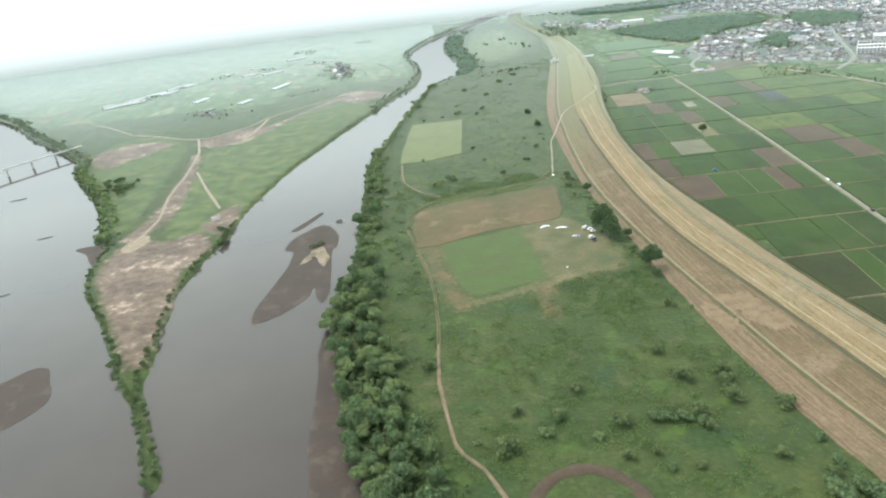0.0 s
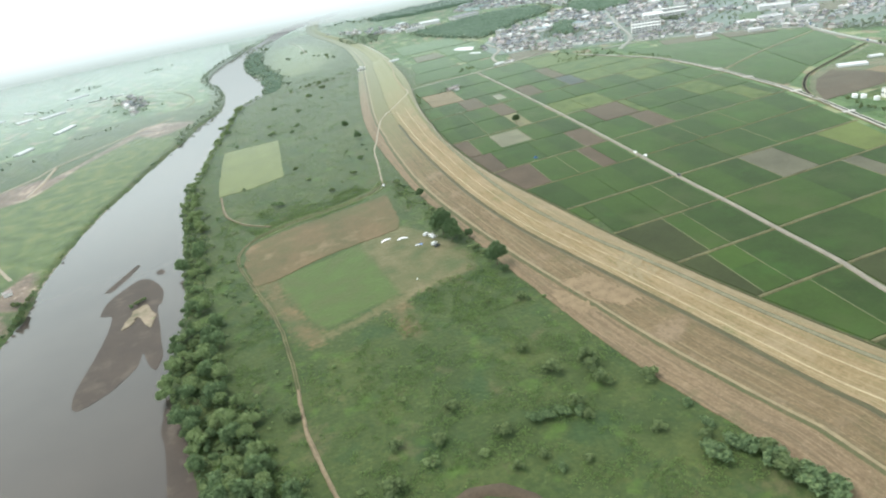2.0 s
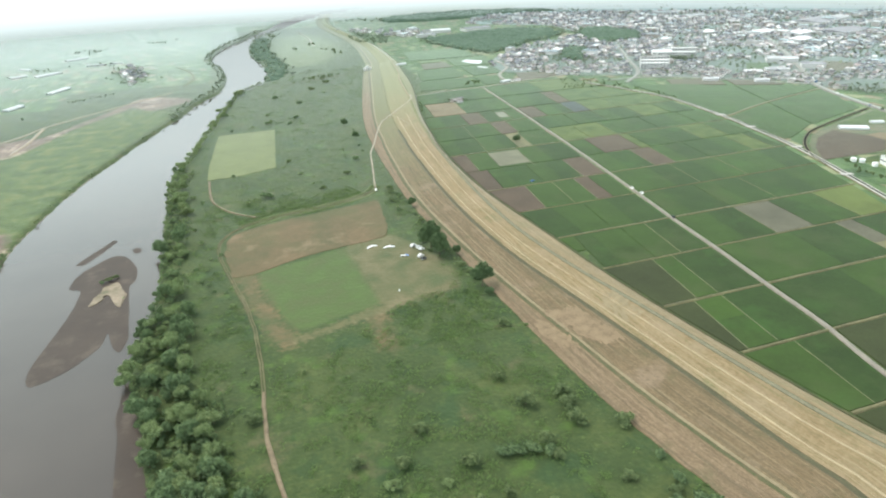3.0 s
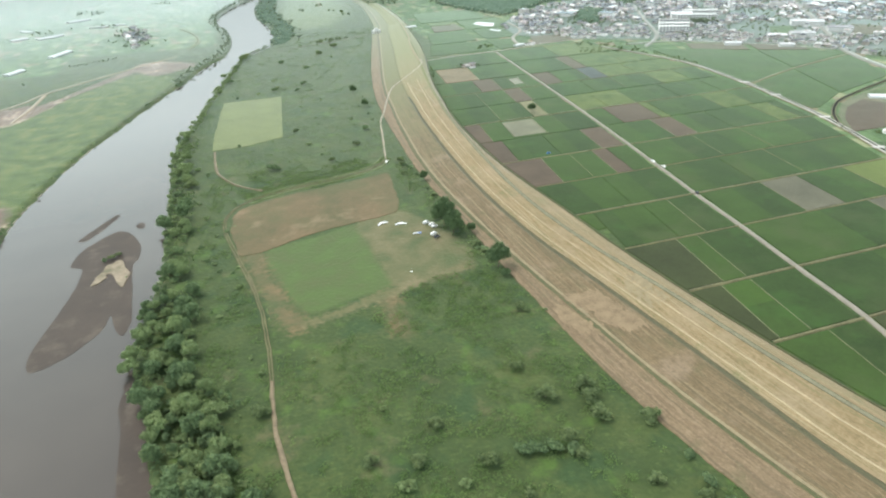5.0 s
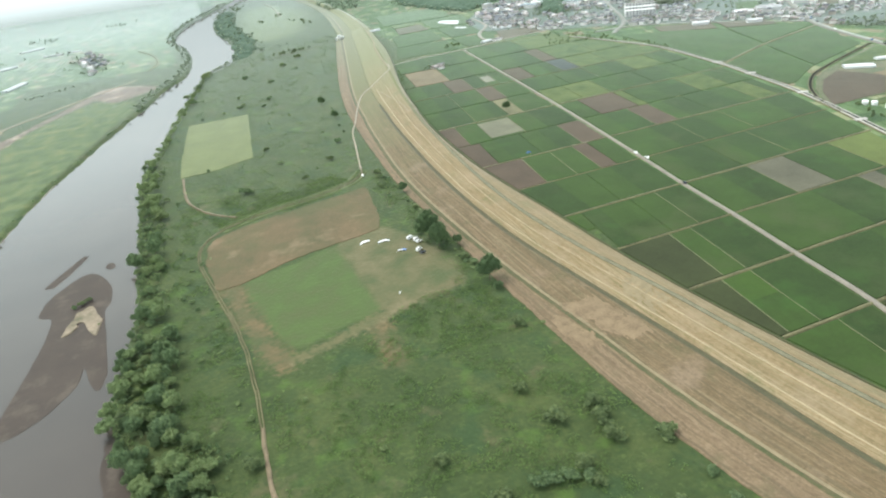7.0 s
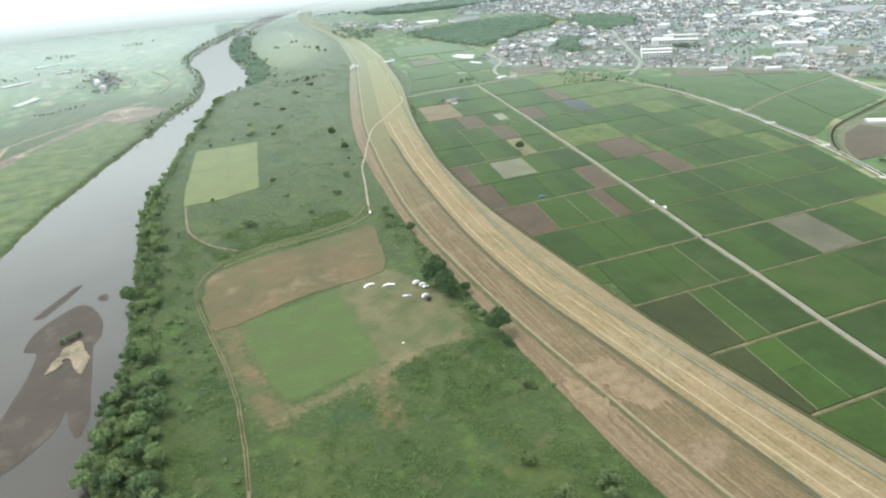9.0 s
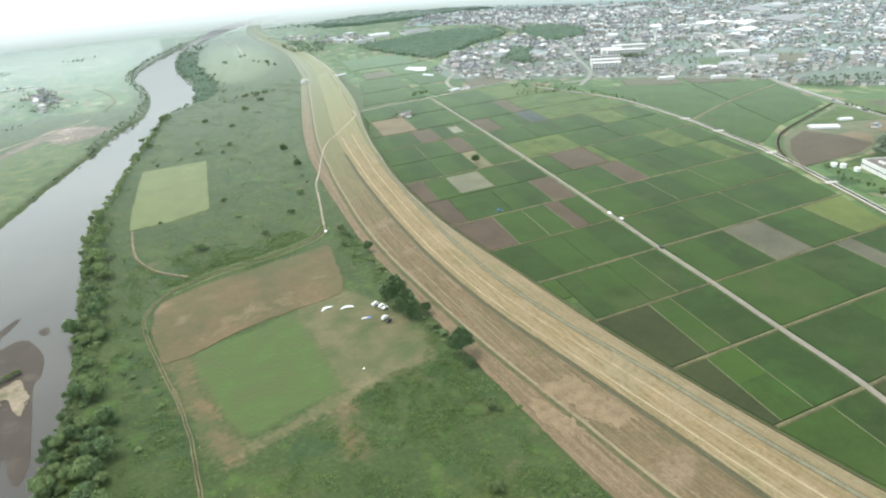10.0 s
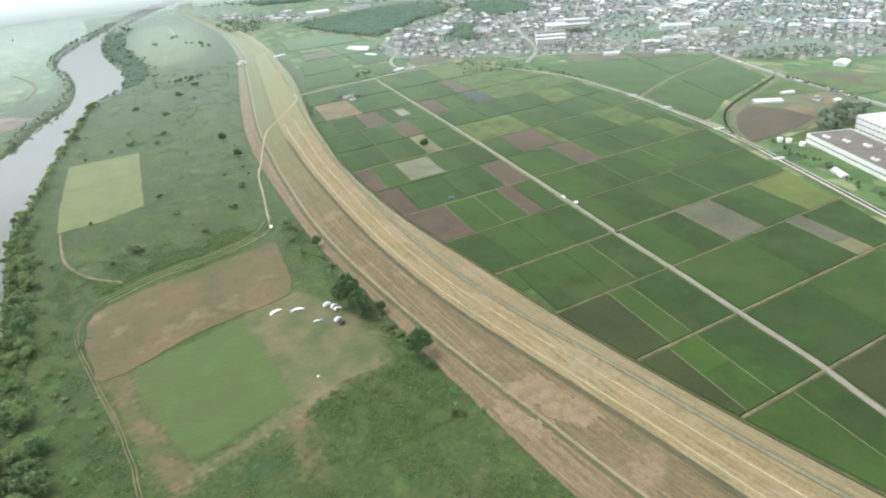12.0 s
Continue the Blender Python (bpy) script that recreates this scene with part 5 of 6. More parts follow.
shrubs(((148, 203, 1.7), (142, 196, 2), (139, 187, 2.1), (149, 189, 1.5), (152, 184, 1.7), (157, 181, 1.4), (156, 174, 1.8), (156, 168, 1.9), (158, 163, 2), (160, 158, 2), (162, 153, 2), (129, 269, 1.5),
    (128, 260, 1.5), (127, 249, 1.6), (110, 269, 1.6), (146, 240, 1.5), (149, 217, 0.9), (106, 293, 1.2), (87, 241, 1.3), (93, 240, 1.3), (100, 239, 1.3), (107, 242, 1.4), (107, 235, 1.1), (109, 231, 1),
    (81, 219, 0.9), (84, 209, 0.8), (95, 209, 0.8), (129, 210, 1.1)))
shrubs(((13, 332, 0.8), (49, 310, 0.95), (38, 285, 0.9), (57, 268, 1.15), (44, 249, 1.3), (37, 237, 2.3), (59, 232, 1.8), (18, 229, 1.8), (6, 236, 1.2), (26, 254, 1.1), (140, 335, 0.9), (129, 340, 1.3),
    (68, 218, 0.9), (80, 220, 0.8), (72, 240, 1.4), (-12, 330, 1.3), (-14, 300, 1.4), (-17, 345, 1)))
shrubs(((-20, 420, 1.2), (-34, 455, 1.4), (-36, 480, 1.5), (-33, 498, 1), (-40, 530, 1.7), (-45, 560, 1.4), (-52, 600, 1.9), (-48, 640, 1.8), (-53, 655, 1.6), (-1, 606, 1.7), (42, 913, 1.6),
    (-14, 967, 1.6), (-100, 493, 0.9), (-96, 496, 0.8), (-104, 490, 0.7), (-88, 462, 0.5)))
shrubs(((52, 672, 1.9), (15, 617, 1.8), (20, 618, 1.5), (120, 1123, 1.8), (64, 889, 1.3), (134, 1071, 1.3), (18, 890, 1.5), (38, 900, 1.4), (75, 920, 1.4), (66, 620, 1), (80, 640, 1), (60, 640, 0.9), (95, 655, 1.2), (40, 950, 1.6), (90, 1010, 1.5),
    (60, 1060, 1.6), (120, 1100, 1.6), (150, 1150, 2), (100, 1180, 1.6), (112, 700, 1.4), (105, 740, 1.1), (45, 720, 1), (70, 760, 1), (86, 830, 1.3), (60, 810, 1)))

for i in range(14):
    plant(SHRUB[int(rng.integers(4))], rng.uniform(82, 124), rng.uniform(345, 390), -0.1, rng.uniform(0.35, 0.65), 0.75)
# Hedge of low bushes between the landing meadow and the levee
for i in range(60):
    yy = rng.uniform(398, 600)
    xx = float(along("toe", yy)) - rng.uniform(2.5, 13) * (0.6 if yy < 470 else 1)
    plant(SHRUB[int(rng.integers(4))], xx, yy, 0.1, rng.uniform(0.5, 1.1), 0.6)

# Tall grass and reeds of the flood plain
def scatter_tufts(name, label, count, spots, size, leaf, material, blades=7):
    r = np.random.default_rng(len(name) + count)
    c = np.array(spots(r, count))
    k = len(c)
    base_pts = np.repeat(c, blades, axis=0)
    s = np.repeat(r.uniform(0.5, 1.4, k) * size, blades)
    off = r.normal(0, 0.75, (k * blades, 3)) * s[:, None]
    off[:, 2] = np.abs(off[:, 2]) * 0.5 + 0.2
    nrm = off / np.linalg.norm(off, axis=1)[:, None] * 0.6 + np.array([0, 0, 1.6])
    v, f = leaf_quads(base_pts + off, nrm, leaf, r)
    return obj(name, mesh_of(name, v, f, material), None, label, "grass", kind="stuff")


KEEP_CLEAR = [[(-28, 540), (110, 580), (113, 470), (122, 405), (92, 386), (70, 380), (18, 362), (4, 358), (-22, 460)], [(-25, 868), (45, 871), (33, 706), (-4, 691), (-38, 688)]]


def meadow_spots(patchy, y0, y1):
    def spots(r, count):
        k = count * 4
        yy = r.uniform(y0, y1, k)
        bank = sorted((q[1], q[0]) for q in EAST_BANK)
        left = np.interp(yy, [q[0] for q in bank], [q[1] for q in bank]) + 3
        xx = left + (along("toe", yy) - 1 - left) * r.uniform(0, 1, k)
        ok = np.ones(k, bool)
        for q in KEEP_CLEAR:
            ok &= ~inside(q, xx, yy)
        track = np.interp(yy, [203, 257, 377, 411, 467, 530], [14, -6, -8, -11, -21, -25])
        ok &= ~((yy < 560) & (np.abs(xx - track) < 2.6)) & (np.hypot((xx - 46) / 27, (yy - 188) / 31) > 1)
        xx, yy = xx[ok], yy[ok]
        clump = np.array([patchy + 0.5 * wob(x, y, 22, 3.3) + 0.5 * wob(x, y, 8, 1.7) for x, y in zip(xx, yy)])
        xx, yy = xx[clump > 0.08][:count], yy[clump > 0.08][:count]
        return np.stack([xx, yy, 0 * xx], -1)
    return spots


scatter_tufts("meadow_reeds", "tall green reeds and grass tufts of the meadow", 9000, meadow_spots(0.0, 170, 620), 0.8, 0.34, M["reed"])
def brush_spots(r, count):
    """Dense brush between the landing meadow and the levee."""
    xx, yy = r.uniform(76, 128, count), r.uniform(336, 392, count)
    keep = (yy < 396 - 0.35 * np.abs(xx - 105)) & (np.array([wob(x, y, 9, 5.5) for x, y in zip(xx, yy)]) > -0.2)
    return np.stack([xx[keep], yy[keep], 0 * xx[keep]], -1)


scatter_tufts("meadow_brush", "dense bright green brush at the meadow's edge", 1500, brush_spots, 0.75, 0.36, M["reed"])
scatter_tufts("far_reeds", "green reed tufts of the farther meadow", 3000, meadow_spots(0.02, 600, 1300), 1.6, 0.42, M["reed"])


def track_side(r, count):
    """Long rough rows of tall grass beyond the field track."""
    line = [(v.x, v.y) for v in spline([(-10, 552), (23, 567), (65, 576), (98, 590)], 1.0)]
    pick = r.integers(0, len(line), count)
    row = r.choice([8.0, 13.0, 19.0, 26.0], count, p=[0.35, 0.25, 0.25, 0.15]) + r.normal(0, 1.1, count)
    q = np.array(line)[pick]
    return np.stack([q[:, 0] - 0.24 * row, q[:, 1] + 0.97 * row, 0 * row], -1)


scatter_tufts("rough_grass_rows", "rough green rows of tall grass beside the track", 1300, track_side, 0.9, 0.4, M["reed"])

# Far woods, tree lines and garden trees, many small crowns in one mesh
LOW = []
for s in range(4):
    pts, nrm, cs, r = crown_points(90 + s, 4.0, 8.0, 0.6, 90, 5)
    LOW.append(joined(leaf_quads(pts, nrm, 1.0, r), bough_blobs(cs, 0.8, 0.9)))


TINY = []
for s in range(4):
    pts, nrm, cs, r = crown_points(190 + s, 4.0, 7.6, 0.6, 26, 3)
    TINY.append(joined(leaf_quads(pts, nrm, 1.5, r), bough_blobs(cs[:1], 0.8, 1.7)))


def woods(name, spots, label, material, category="wood", shapes=TINY):
    vs, fs, n0 = [], [], 0
    for x, y, s in spots:
        v, f = shapes[int(rng.integers(4))]
        a = rng.uniform(0, 6.28)
        rot = np.array([[math.cos(a), -math.sin(a), 0], [math.sin(a), math.cos(a), 0], [0, 0, 1]])
        vs.append((v * s) @ rot.T + np.array([x, y, 0]))
        fs.append(f + n0)
        n0 += len(v)
    return obj(name, mesh_of(name, np.concatenate(vs), np.concatenate(fs), material), None, label, category, kind="stuff")


def fill(poly, gap_m, size):
    xs, ys = [q[0] for q in poly], [q[1] for q in poly]
    k = int((max(xs) - min(xs)) * (max(ys) - min(ys)) / gap_m ** 2)
    px, py = rng.uniform(min(xs), max(xs), k), rng.uniform(min(ys), max(ys), k)
    ok = inside(poly, px, py)
    return [(x, y, size * rng.uniform(0.7, 1.25)) for x, y in zip(px[ok], py[ok])]


def canopy(poly, height, name, label):
    """The closed top of a wood: a bumpy roof of crowns with steep edges."""
    xs, ys = [q[0] for q in poly], [q[1] for q in poly]
    step = 3.4
    ax_, ay_ = np.arange(min(xs) - 6, max(xs) + 8, step), np.arange(min(ys) - 6, max(ys) + 8, step)
    cx, cy = np.meshgrid(ax_, ay_)
    cx, cy = cx + rng.normal(0, 0.7, cx.shape), cy + rng.normal(0, 0.7, cy.shape)
    dist = edge_distance(poly, cx, cy) * np.where(inside(poly, cx, cy), 1, -1)
    dist = dist + np.array([7 * wob(x, y, 30, 8.0) + 4 * wob(x, y, 11, 9.0) for x, y in zip(cx.ravel(), cy.ravel())]).reshape(cx.shape)
    crown_d = np.array([noise.voronoi((x / 9.5, y / 9.5, 0.3))[0][0] for x, y in zip(cx.ravel(), cy.ravel())]).reshape(cx.shape)
    swell = np.array([wob(x, y, 35, 5.1) * 2.6 for x, y in zip(cx.ravel(), cy.ravel())]).reshape(cx.shape)
    cz = np.where(dist > 0, height * (0.25 + 0.75 * np.clip(dist / 16, 0, 1) ** 0.6) + swell + 2.2 - 5.0 * np.minimum(crown_d, 0.9), -1.0)
    k = np.arange(cx.size).reshape(cx.shape)
    f = np.stack([k[:-1, :-1], k[:-1, 1:], k[1:, 1:], k[1:, :-1]], -1).reshape(-1, 4)
    f = f[(cz.ravel()[f] > -0.5).any(axis=1)]
    me_ = mesh_of(name, np.stack([cx.ravel(), cy.ravel(), cz.ravel()], -1), f, M["canopy"])
    me_.polygons.foreach_set("use_smooth", [True] * len(me_.polygons))
    return obj(name, me_, None, label, "wood", kind="stuff")


WOOD_A = [(449, 1595), (539, 1630), (681, 1663), (786, 1628), (754, 1497), (625, 1414), (531, 1328), (496, 1315), (471, 1405), (438, 1530)]
WOOD_B = [(455, 2120), (600, 2190), (790, 2200), (960, 2130), (1010, 2050), (870, 2030), (700, 2000), (560, 1990), (466, 2030)]
WOOD_C = [(844, 1567), (896, 1542), (918, 1423), (851, 1333), (766, 1337), (769, 1446)]
GROVE = [(633, 1267), (668, 1299), (690, 1261), (610, 1132), (588, 1171)]
GROVE_L = [(288, 1719), (337, 1823), (387, 1687), (355, 1573), (295, 1585)]
BELT_E = [(806, 806), (939, 781), (960, 740), (899, 707), (823, 709)]
FACT_W = [(598, 493), (644, 525), (681, 532), (700, 515), (690, 497), (654, 491), (625, 482)]
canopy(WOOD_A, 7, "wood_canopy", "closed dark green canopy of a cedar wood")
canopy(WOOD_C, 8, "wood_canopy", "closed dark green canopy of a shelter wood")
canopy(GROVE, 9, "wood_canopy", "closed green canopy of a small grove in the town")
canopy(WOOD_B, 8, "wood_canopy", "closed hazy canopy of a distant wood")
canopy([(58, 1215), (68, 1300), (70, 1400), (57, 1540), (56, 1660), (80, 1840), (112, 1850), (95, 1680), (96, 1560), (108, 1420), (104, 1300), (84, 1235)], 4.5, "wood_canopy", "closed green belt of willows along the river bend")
def rim(poly, gap_m, size):
    """Lower trees along the edge of a wood."""
    pts = loop_spline(poly, gap_m)
    return [(p.x + rng.normal(0, 4), p.y + rng.normal(0, 4), size * rng.uniform(0.6, 1.2)) for p in pts]


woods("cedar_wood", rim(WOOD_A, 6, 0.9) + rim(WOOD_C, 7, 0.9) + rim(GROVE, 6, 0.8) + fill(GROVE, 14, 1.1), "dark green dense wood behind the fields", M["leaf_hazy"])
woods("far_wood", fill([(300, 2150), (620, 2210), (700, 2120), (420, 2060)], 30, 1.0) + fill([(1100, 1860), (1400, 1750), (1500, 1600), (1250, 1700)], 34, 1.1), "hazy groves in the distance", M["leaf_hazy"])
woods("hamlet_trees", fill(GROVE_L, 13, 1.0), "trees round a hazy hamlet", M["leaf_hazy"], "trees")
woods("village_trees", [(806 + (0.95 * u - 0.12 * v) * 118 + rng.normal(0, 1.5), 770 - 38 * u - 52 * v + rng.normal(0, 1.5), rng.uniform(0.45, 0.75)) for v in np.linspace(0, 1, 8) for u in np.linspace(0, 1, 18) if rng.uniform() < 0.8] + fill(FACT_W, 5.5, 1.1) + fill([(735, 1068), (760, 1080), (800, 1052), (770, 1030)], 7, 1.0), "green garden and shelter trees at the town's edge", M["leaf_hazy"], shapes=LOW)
spots = []
for p in spline([q for q in EAST_BANK if q[1] > 1100 and q[1] < 2100], 7):
    deep = 50 if 1260 < p.y < 1900 else 12
    spots += [(p.x + rng.uniform(2, deep), p.y + rng.normal(0, 4), rng.uniform(0.5, 0.95)) for i in range(2 if deep > 20 else 1)]
for p in spline([q for q in WEST_BANK if 970 < q[1] < 2100], 8):
    spots += [(p.x - rng.uniform(2, 16), p.y + rng.normal(0, 4), rng.uniform(0.4, 0.8)) for i in range(2)]
for p in spline([q for q in SPIT_WEST if q[0] < -430], 10):
    spots += [(p.x + rng.uniform(2, 12), p.y + rng.normal(0, 4) + 4, rng.uniform(0.8, 1.3)) for i in range(3)]
woods("bank_undergrowth", undergrowth[::2], "tangled green undergrowth below the bank trees", M["leaf"], "undergrowth", LOW)
woods("bank_scrub", undergrowth[1::2], "pale green scrub between the bank trees", M["leaf_pale"], "undergrowth", LOW)
woods("bank_thicket", fringe, "low green thicket along the river banks", M["leaf_pale"], "bushes")
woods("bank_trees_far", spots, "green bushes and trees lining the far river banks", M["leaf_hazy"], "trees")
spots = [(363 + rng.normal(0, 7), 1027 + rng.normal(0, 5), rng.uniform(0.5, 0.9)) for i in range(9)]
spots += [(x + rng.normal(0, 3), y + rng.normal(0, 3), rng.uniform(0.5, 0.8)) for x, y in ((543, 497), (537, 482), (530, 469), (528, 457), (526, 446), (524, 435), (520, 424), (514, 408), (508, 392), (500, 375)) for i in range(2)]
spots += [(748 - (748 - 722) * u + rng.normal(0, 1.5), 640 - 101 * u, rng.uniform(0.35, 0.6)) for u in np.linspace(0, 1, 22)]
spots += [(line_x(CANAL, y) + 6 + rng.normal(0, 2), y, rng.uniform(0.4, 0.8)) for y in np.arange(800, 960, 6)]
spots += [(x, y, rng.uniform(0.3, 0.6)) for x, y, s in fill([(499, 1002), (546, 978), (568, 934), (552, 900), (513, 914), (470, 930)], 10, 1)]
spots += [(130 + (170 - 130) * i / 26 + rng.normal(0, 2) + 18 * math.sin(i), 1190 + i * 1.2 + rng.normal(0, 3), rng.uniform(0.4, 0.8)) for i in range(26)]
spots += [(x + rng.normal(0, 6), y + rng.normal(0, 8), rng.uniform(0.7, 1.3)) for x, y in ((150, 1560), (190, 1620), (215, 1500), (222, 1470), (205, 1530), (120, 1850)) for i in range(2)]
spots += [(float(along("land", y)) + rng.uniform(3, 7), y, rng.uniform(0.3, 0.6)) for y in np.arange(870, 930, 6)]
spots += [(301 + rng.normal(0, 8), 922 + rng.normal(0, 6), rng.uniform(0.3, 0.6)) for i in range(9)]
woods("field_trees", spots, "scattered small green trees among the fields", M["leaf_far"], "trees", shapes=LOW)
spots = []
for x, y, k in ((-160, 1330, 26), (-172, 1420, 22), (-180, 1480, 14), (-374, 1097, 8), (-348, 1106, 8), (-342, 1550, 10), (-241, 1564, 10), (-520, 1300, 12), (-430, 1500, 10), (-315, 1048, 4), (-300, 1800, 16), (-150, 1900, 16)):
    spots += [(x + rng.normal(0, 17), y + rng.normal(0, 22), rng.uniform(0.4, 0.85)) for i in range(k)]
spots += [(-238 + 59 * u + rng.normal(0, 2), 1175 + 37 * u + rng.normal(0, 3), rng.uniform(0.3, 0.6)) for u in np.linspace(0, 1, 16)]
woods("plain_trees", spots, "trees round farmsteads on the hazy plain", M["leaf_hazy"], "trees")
lone = plant(OAK[0], 288, 688, 0.3, 0.6)

# Houses
def box_bmesh(w_, d_, h_, z0=0.0, bevel=0.0):
    bm = bmesh.new()
    bmesh.ops.create_cube(bm, size=1, matrix=Matrix.Translation((0, 0, z0 + h_ / 2)) @ Matrix.Diagonal((w_, d_, h_, 1)))
    if bevel:
        bmesh.ops.bevel(bm, geom=bm.edges[:], offset=bevel, segments=2, affect="EDGES")
    return bm


def roof_arrays(w_, d_, z, rise, hip, eave=0.6, thick=0.25):
    a, c = w_ / 2 + eave, d_ / 2 + eave
    r = a - (c if hip else 0) * 0.9
    v = [(-a, -c, z), (a, -c, z), (a, c, z), (-a, c, z), (-r, 0, z + rise), (r, 0, z + rise),
         (-a, -c, z - thick), (a, -c, z - thick), (a, c, z - thick), (-a, c, z - thick)]
    f = [(0, 1, 5, 4), (2, 3, 4, 5), (1, 2, 5), (3, 0, 4), (6, 7, 1, 0), (7, 8, 2, 1), (8, 9, 3, 2), (9, 6, 0, 3), (9, 8, 7, 6)]
    return v, f


def make_house(w_, d_, h_, rise, hip, label):
    house = obj("house", None, None, label, "house", "town houses")
    part("wall", box_bmesh(w_, d_, h_ + 0.2, -0.2), M["wall"], house)
    v, f = roof_arrays(w_, d_, h_ + 0.1, rise, hip)
    obj("roof", mesh_of("roof", v, f, M["roof"]), house)
    for sx, zz in ((-0.25, h_ * 0.68), (0.25, h_ * 0.68), (0.2, h_ * 0.2)):
        bm = bmesh.new()
        bmesh.ops.create_cube(bm, size=1, matrix=Matrix.Translation((sx * w_, -d_ / 2 - 0.02, zz + 0.5)) @ Matrix.Diagonal((1.8, 0.12, 1.3, 1)))
        part("window", bm, M["glass"], house)
    bm = bmesh.new()
    bmesh.ops.create_cube(bm, size=1, matrix=Matrix.Translation((-0.1 * w_, -d_ / 2 - 0.02, 1.0)) @ Matrix.Diagonal((1.0, 0.12, 2.0, 1)))
    part("door", bm, M["bark"], house, "dark brown front door")
    return house


HOUSES = [make_house(10, 8, 5.6, 2.2, True, "two-storey house with a dark tiled hip roof"), make_house(9, 7.5, 5.8, 2.0, False, "two-storey house with a grey gable roof"),
          make_house(13, 8.5, 3.4, 2.4, True, "long single-storey house with a tiled roof"), make_house(8, 7, 6.0, 1.4, False, "pale two-storey house with a low gable roof"),
          make_house(14, 9, 4.2, 1.2, False, "low workshop with a shallow gable roof")]
TOWN = [(440, 1110), (455, 1095), (492, 1066), (512, 1034), (557, 1008), (612, 975), (655, 942), (712, 893), (772, 848), (792, 796), (802, 745), (835, 702), (925, 632), (1000, 520), (1700, 500), (2050, 1300), (1450, 2050), (1000, 2300), (640, 1860), (820, 1680), (800, 1480), (640, 1400), (560, 1320), (500, 1270), (460, 1210)]
VILLAGE = [[(230, 1960), (520, 1760), (470, 1650), (390, 1700), (330, 1840)], [(-198, 1470), (-180, 1540), (-145, 1430), (-150, 1300), (-170, 1290)], [(-390, 1120), (-330, 1115), (-330, 1085), (-385, 1090)]]
GREEN_TOWN = [(870, 782), (975, 778), (914, 670), (862, 689), (826, 766)]
AVOID = [GREEN_TOWN, [(961, 941), (988, 907), (934, 856), (886, 868)], [(839, 983), (870, 970), (831, 918), (796, 930)], WOOD_A, WOOD_C, GROVE, BELT_E, [(646, 1018), (690, 1092), (760, 1128), (800, 1142), (850, 1110), (815, 1060), (742, 1078), (708, 988)], [(905, 960), (1015, 960), (1005, 890), (930, 900)], [(590, 1150), (628, 1150), (640, 1090), (600, 1090)], [(835, 1010), (900, 1010), (900, 960), (840, 970)]]
STREETS = [[(788, 771), (857, 874), (1021, 1111), (1200, 1400)], [(575, 930), (640, 1000), (700, 1130), (780, 1300)], [(432, 1090), (470, 1150), (480, 1230)]]


def street_distance(x, y):
    best = 1e9
    for s in STREETS:
        for (ax, ay), (bx, by) in zip(s, s[1:]):
            u = max(0, min(1, ((x - ax) * (bx - ax) + (y - ay) * (by - ay)) / ((bx - ax) ** 2 + (by - ay) ** 2)))
            best = min(best, math.hypot(x - ax - u * (bx - ax), y - ay - u * (by - ay)))
    return best


lots = []
turn = math.radians(33)
for i in range(-45, 170):
    for j in range(-95, 150):
        gxx, gyy = i * 14.0 + (i // 3) * 5, j * 12.0 + (j // 5) * 6
        x = 600 + gxx * math.cos(turn) - gyy * math.sin(turn) + rng.normal(0, 2)
        y = 900 + gxx * math.sin(turn) + gyy * math.cos(turn) + rng.normal(0, 2)
        lots.append((x, y))
LX, LY = np.array(lots).T
ok = inside(TOWN, LX, LY) & (rng.uniform(0, 1, len(LX)) < 0.92)
gaps = np.array([wob(x, y, 70, 6.6) + 0.5 * wob(x, y, 24, 2.6) for x, y in zip(LX, LY)])
ok &= gaps > -0.3
parks = [(x, y) for x, y, v in zip(LX, LY, inside(TOWN, LX, LY) & (gaps < -0.36)) if v]
for q in AVOID:
    ok &= ~inside(q, LX, LY)
for v_ in VILLAGE:
    ok |= inside(v_, LX, LY) & (rng.uniform(0, 1, len(LX)) < 0.5)
lots = [(x, y) for x, y in zip(LX[ok], LY[ok]) if street_distance(x, y) > 9 and math.hypot(x, y) < 2200]
vx, vy = rng.uniform(-400, 60, 260), rng.uniform(1080, 2000, 260)
for v_ in VILLAGE[1:]:
    hit = inside(v_, vx, vy)
    lots += list(zip(vx[hit], vy[hit]))
lots.sort(key=lambda q: math.hypot(q[0] - 20, q[1] - 60))
wall_v, wall_f, roof_v, roof_f = [], [], [], []
garden = [(x + rng.normal(0, 4), y + rng.normal(0, 4), rng.uniform(0.4, 0.9)) for x, y in parks]
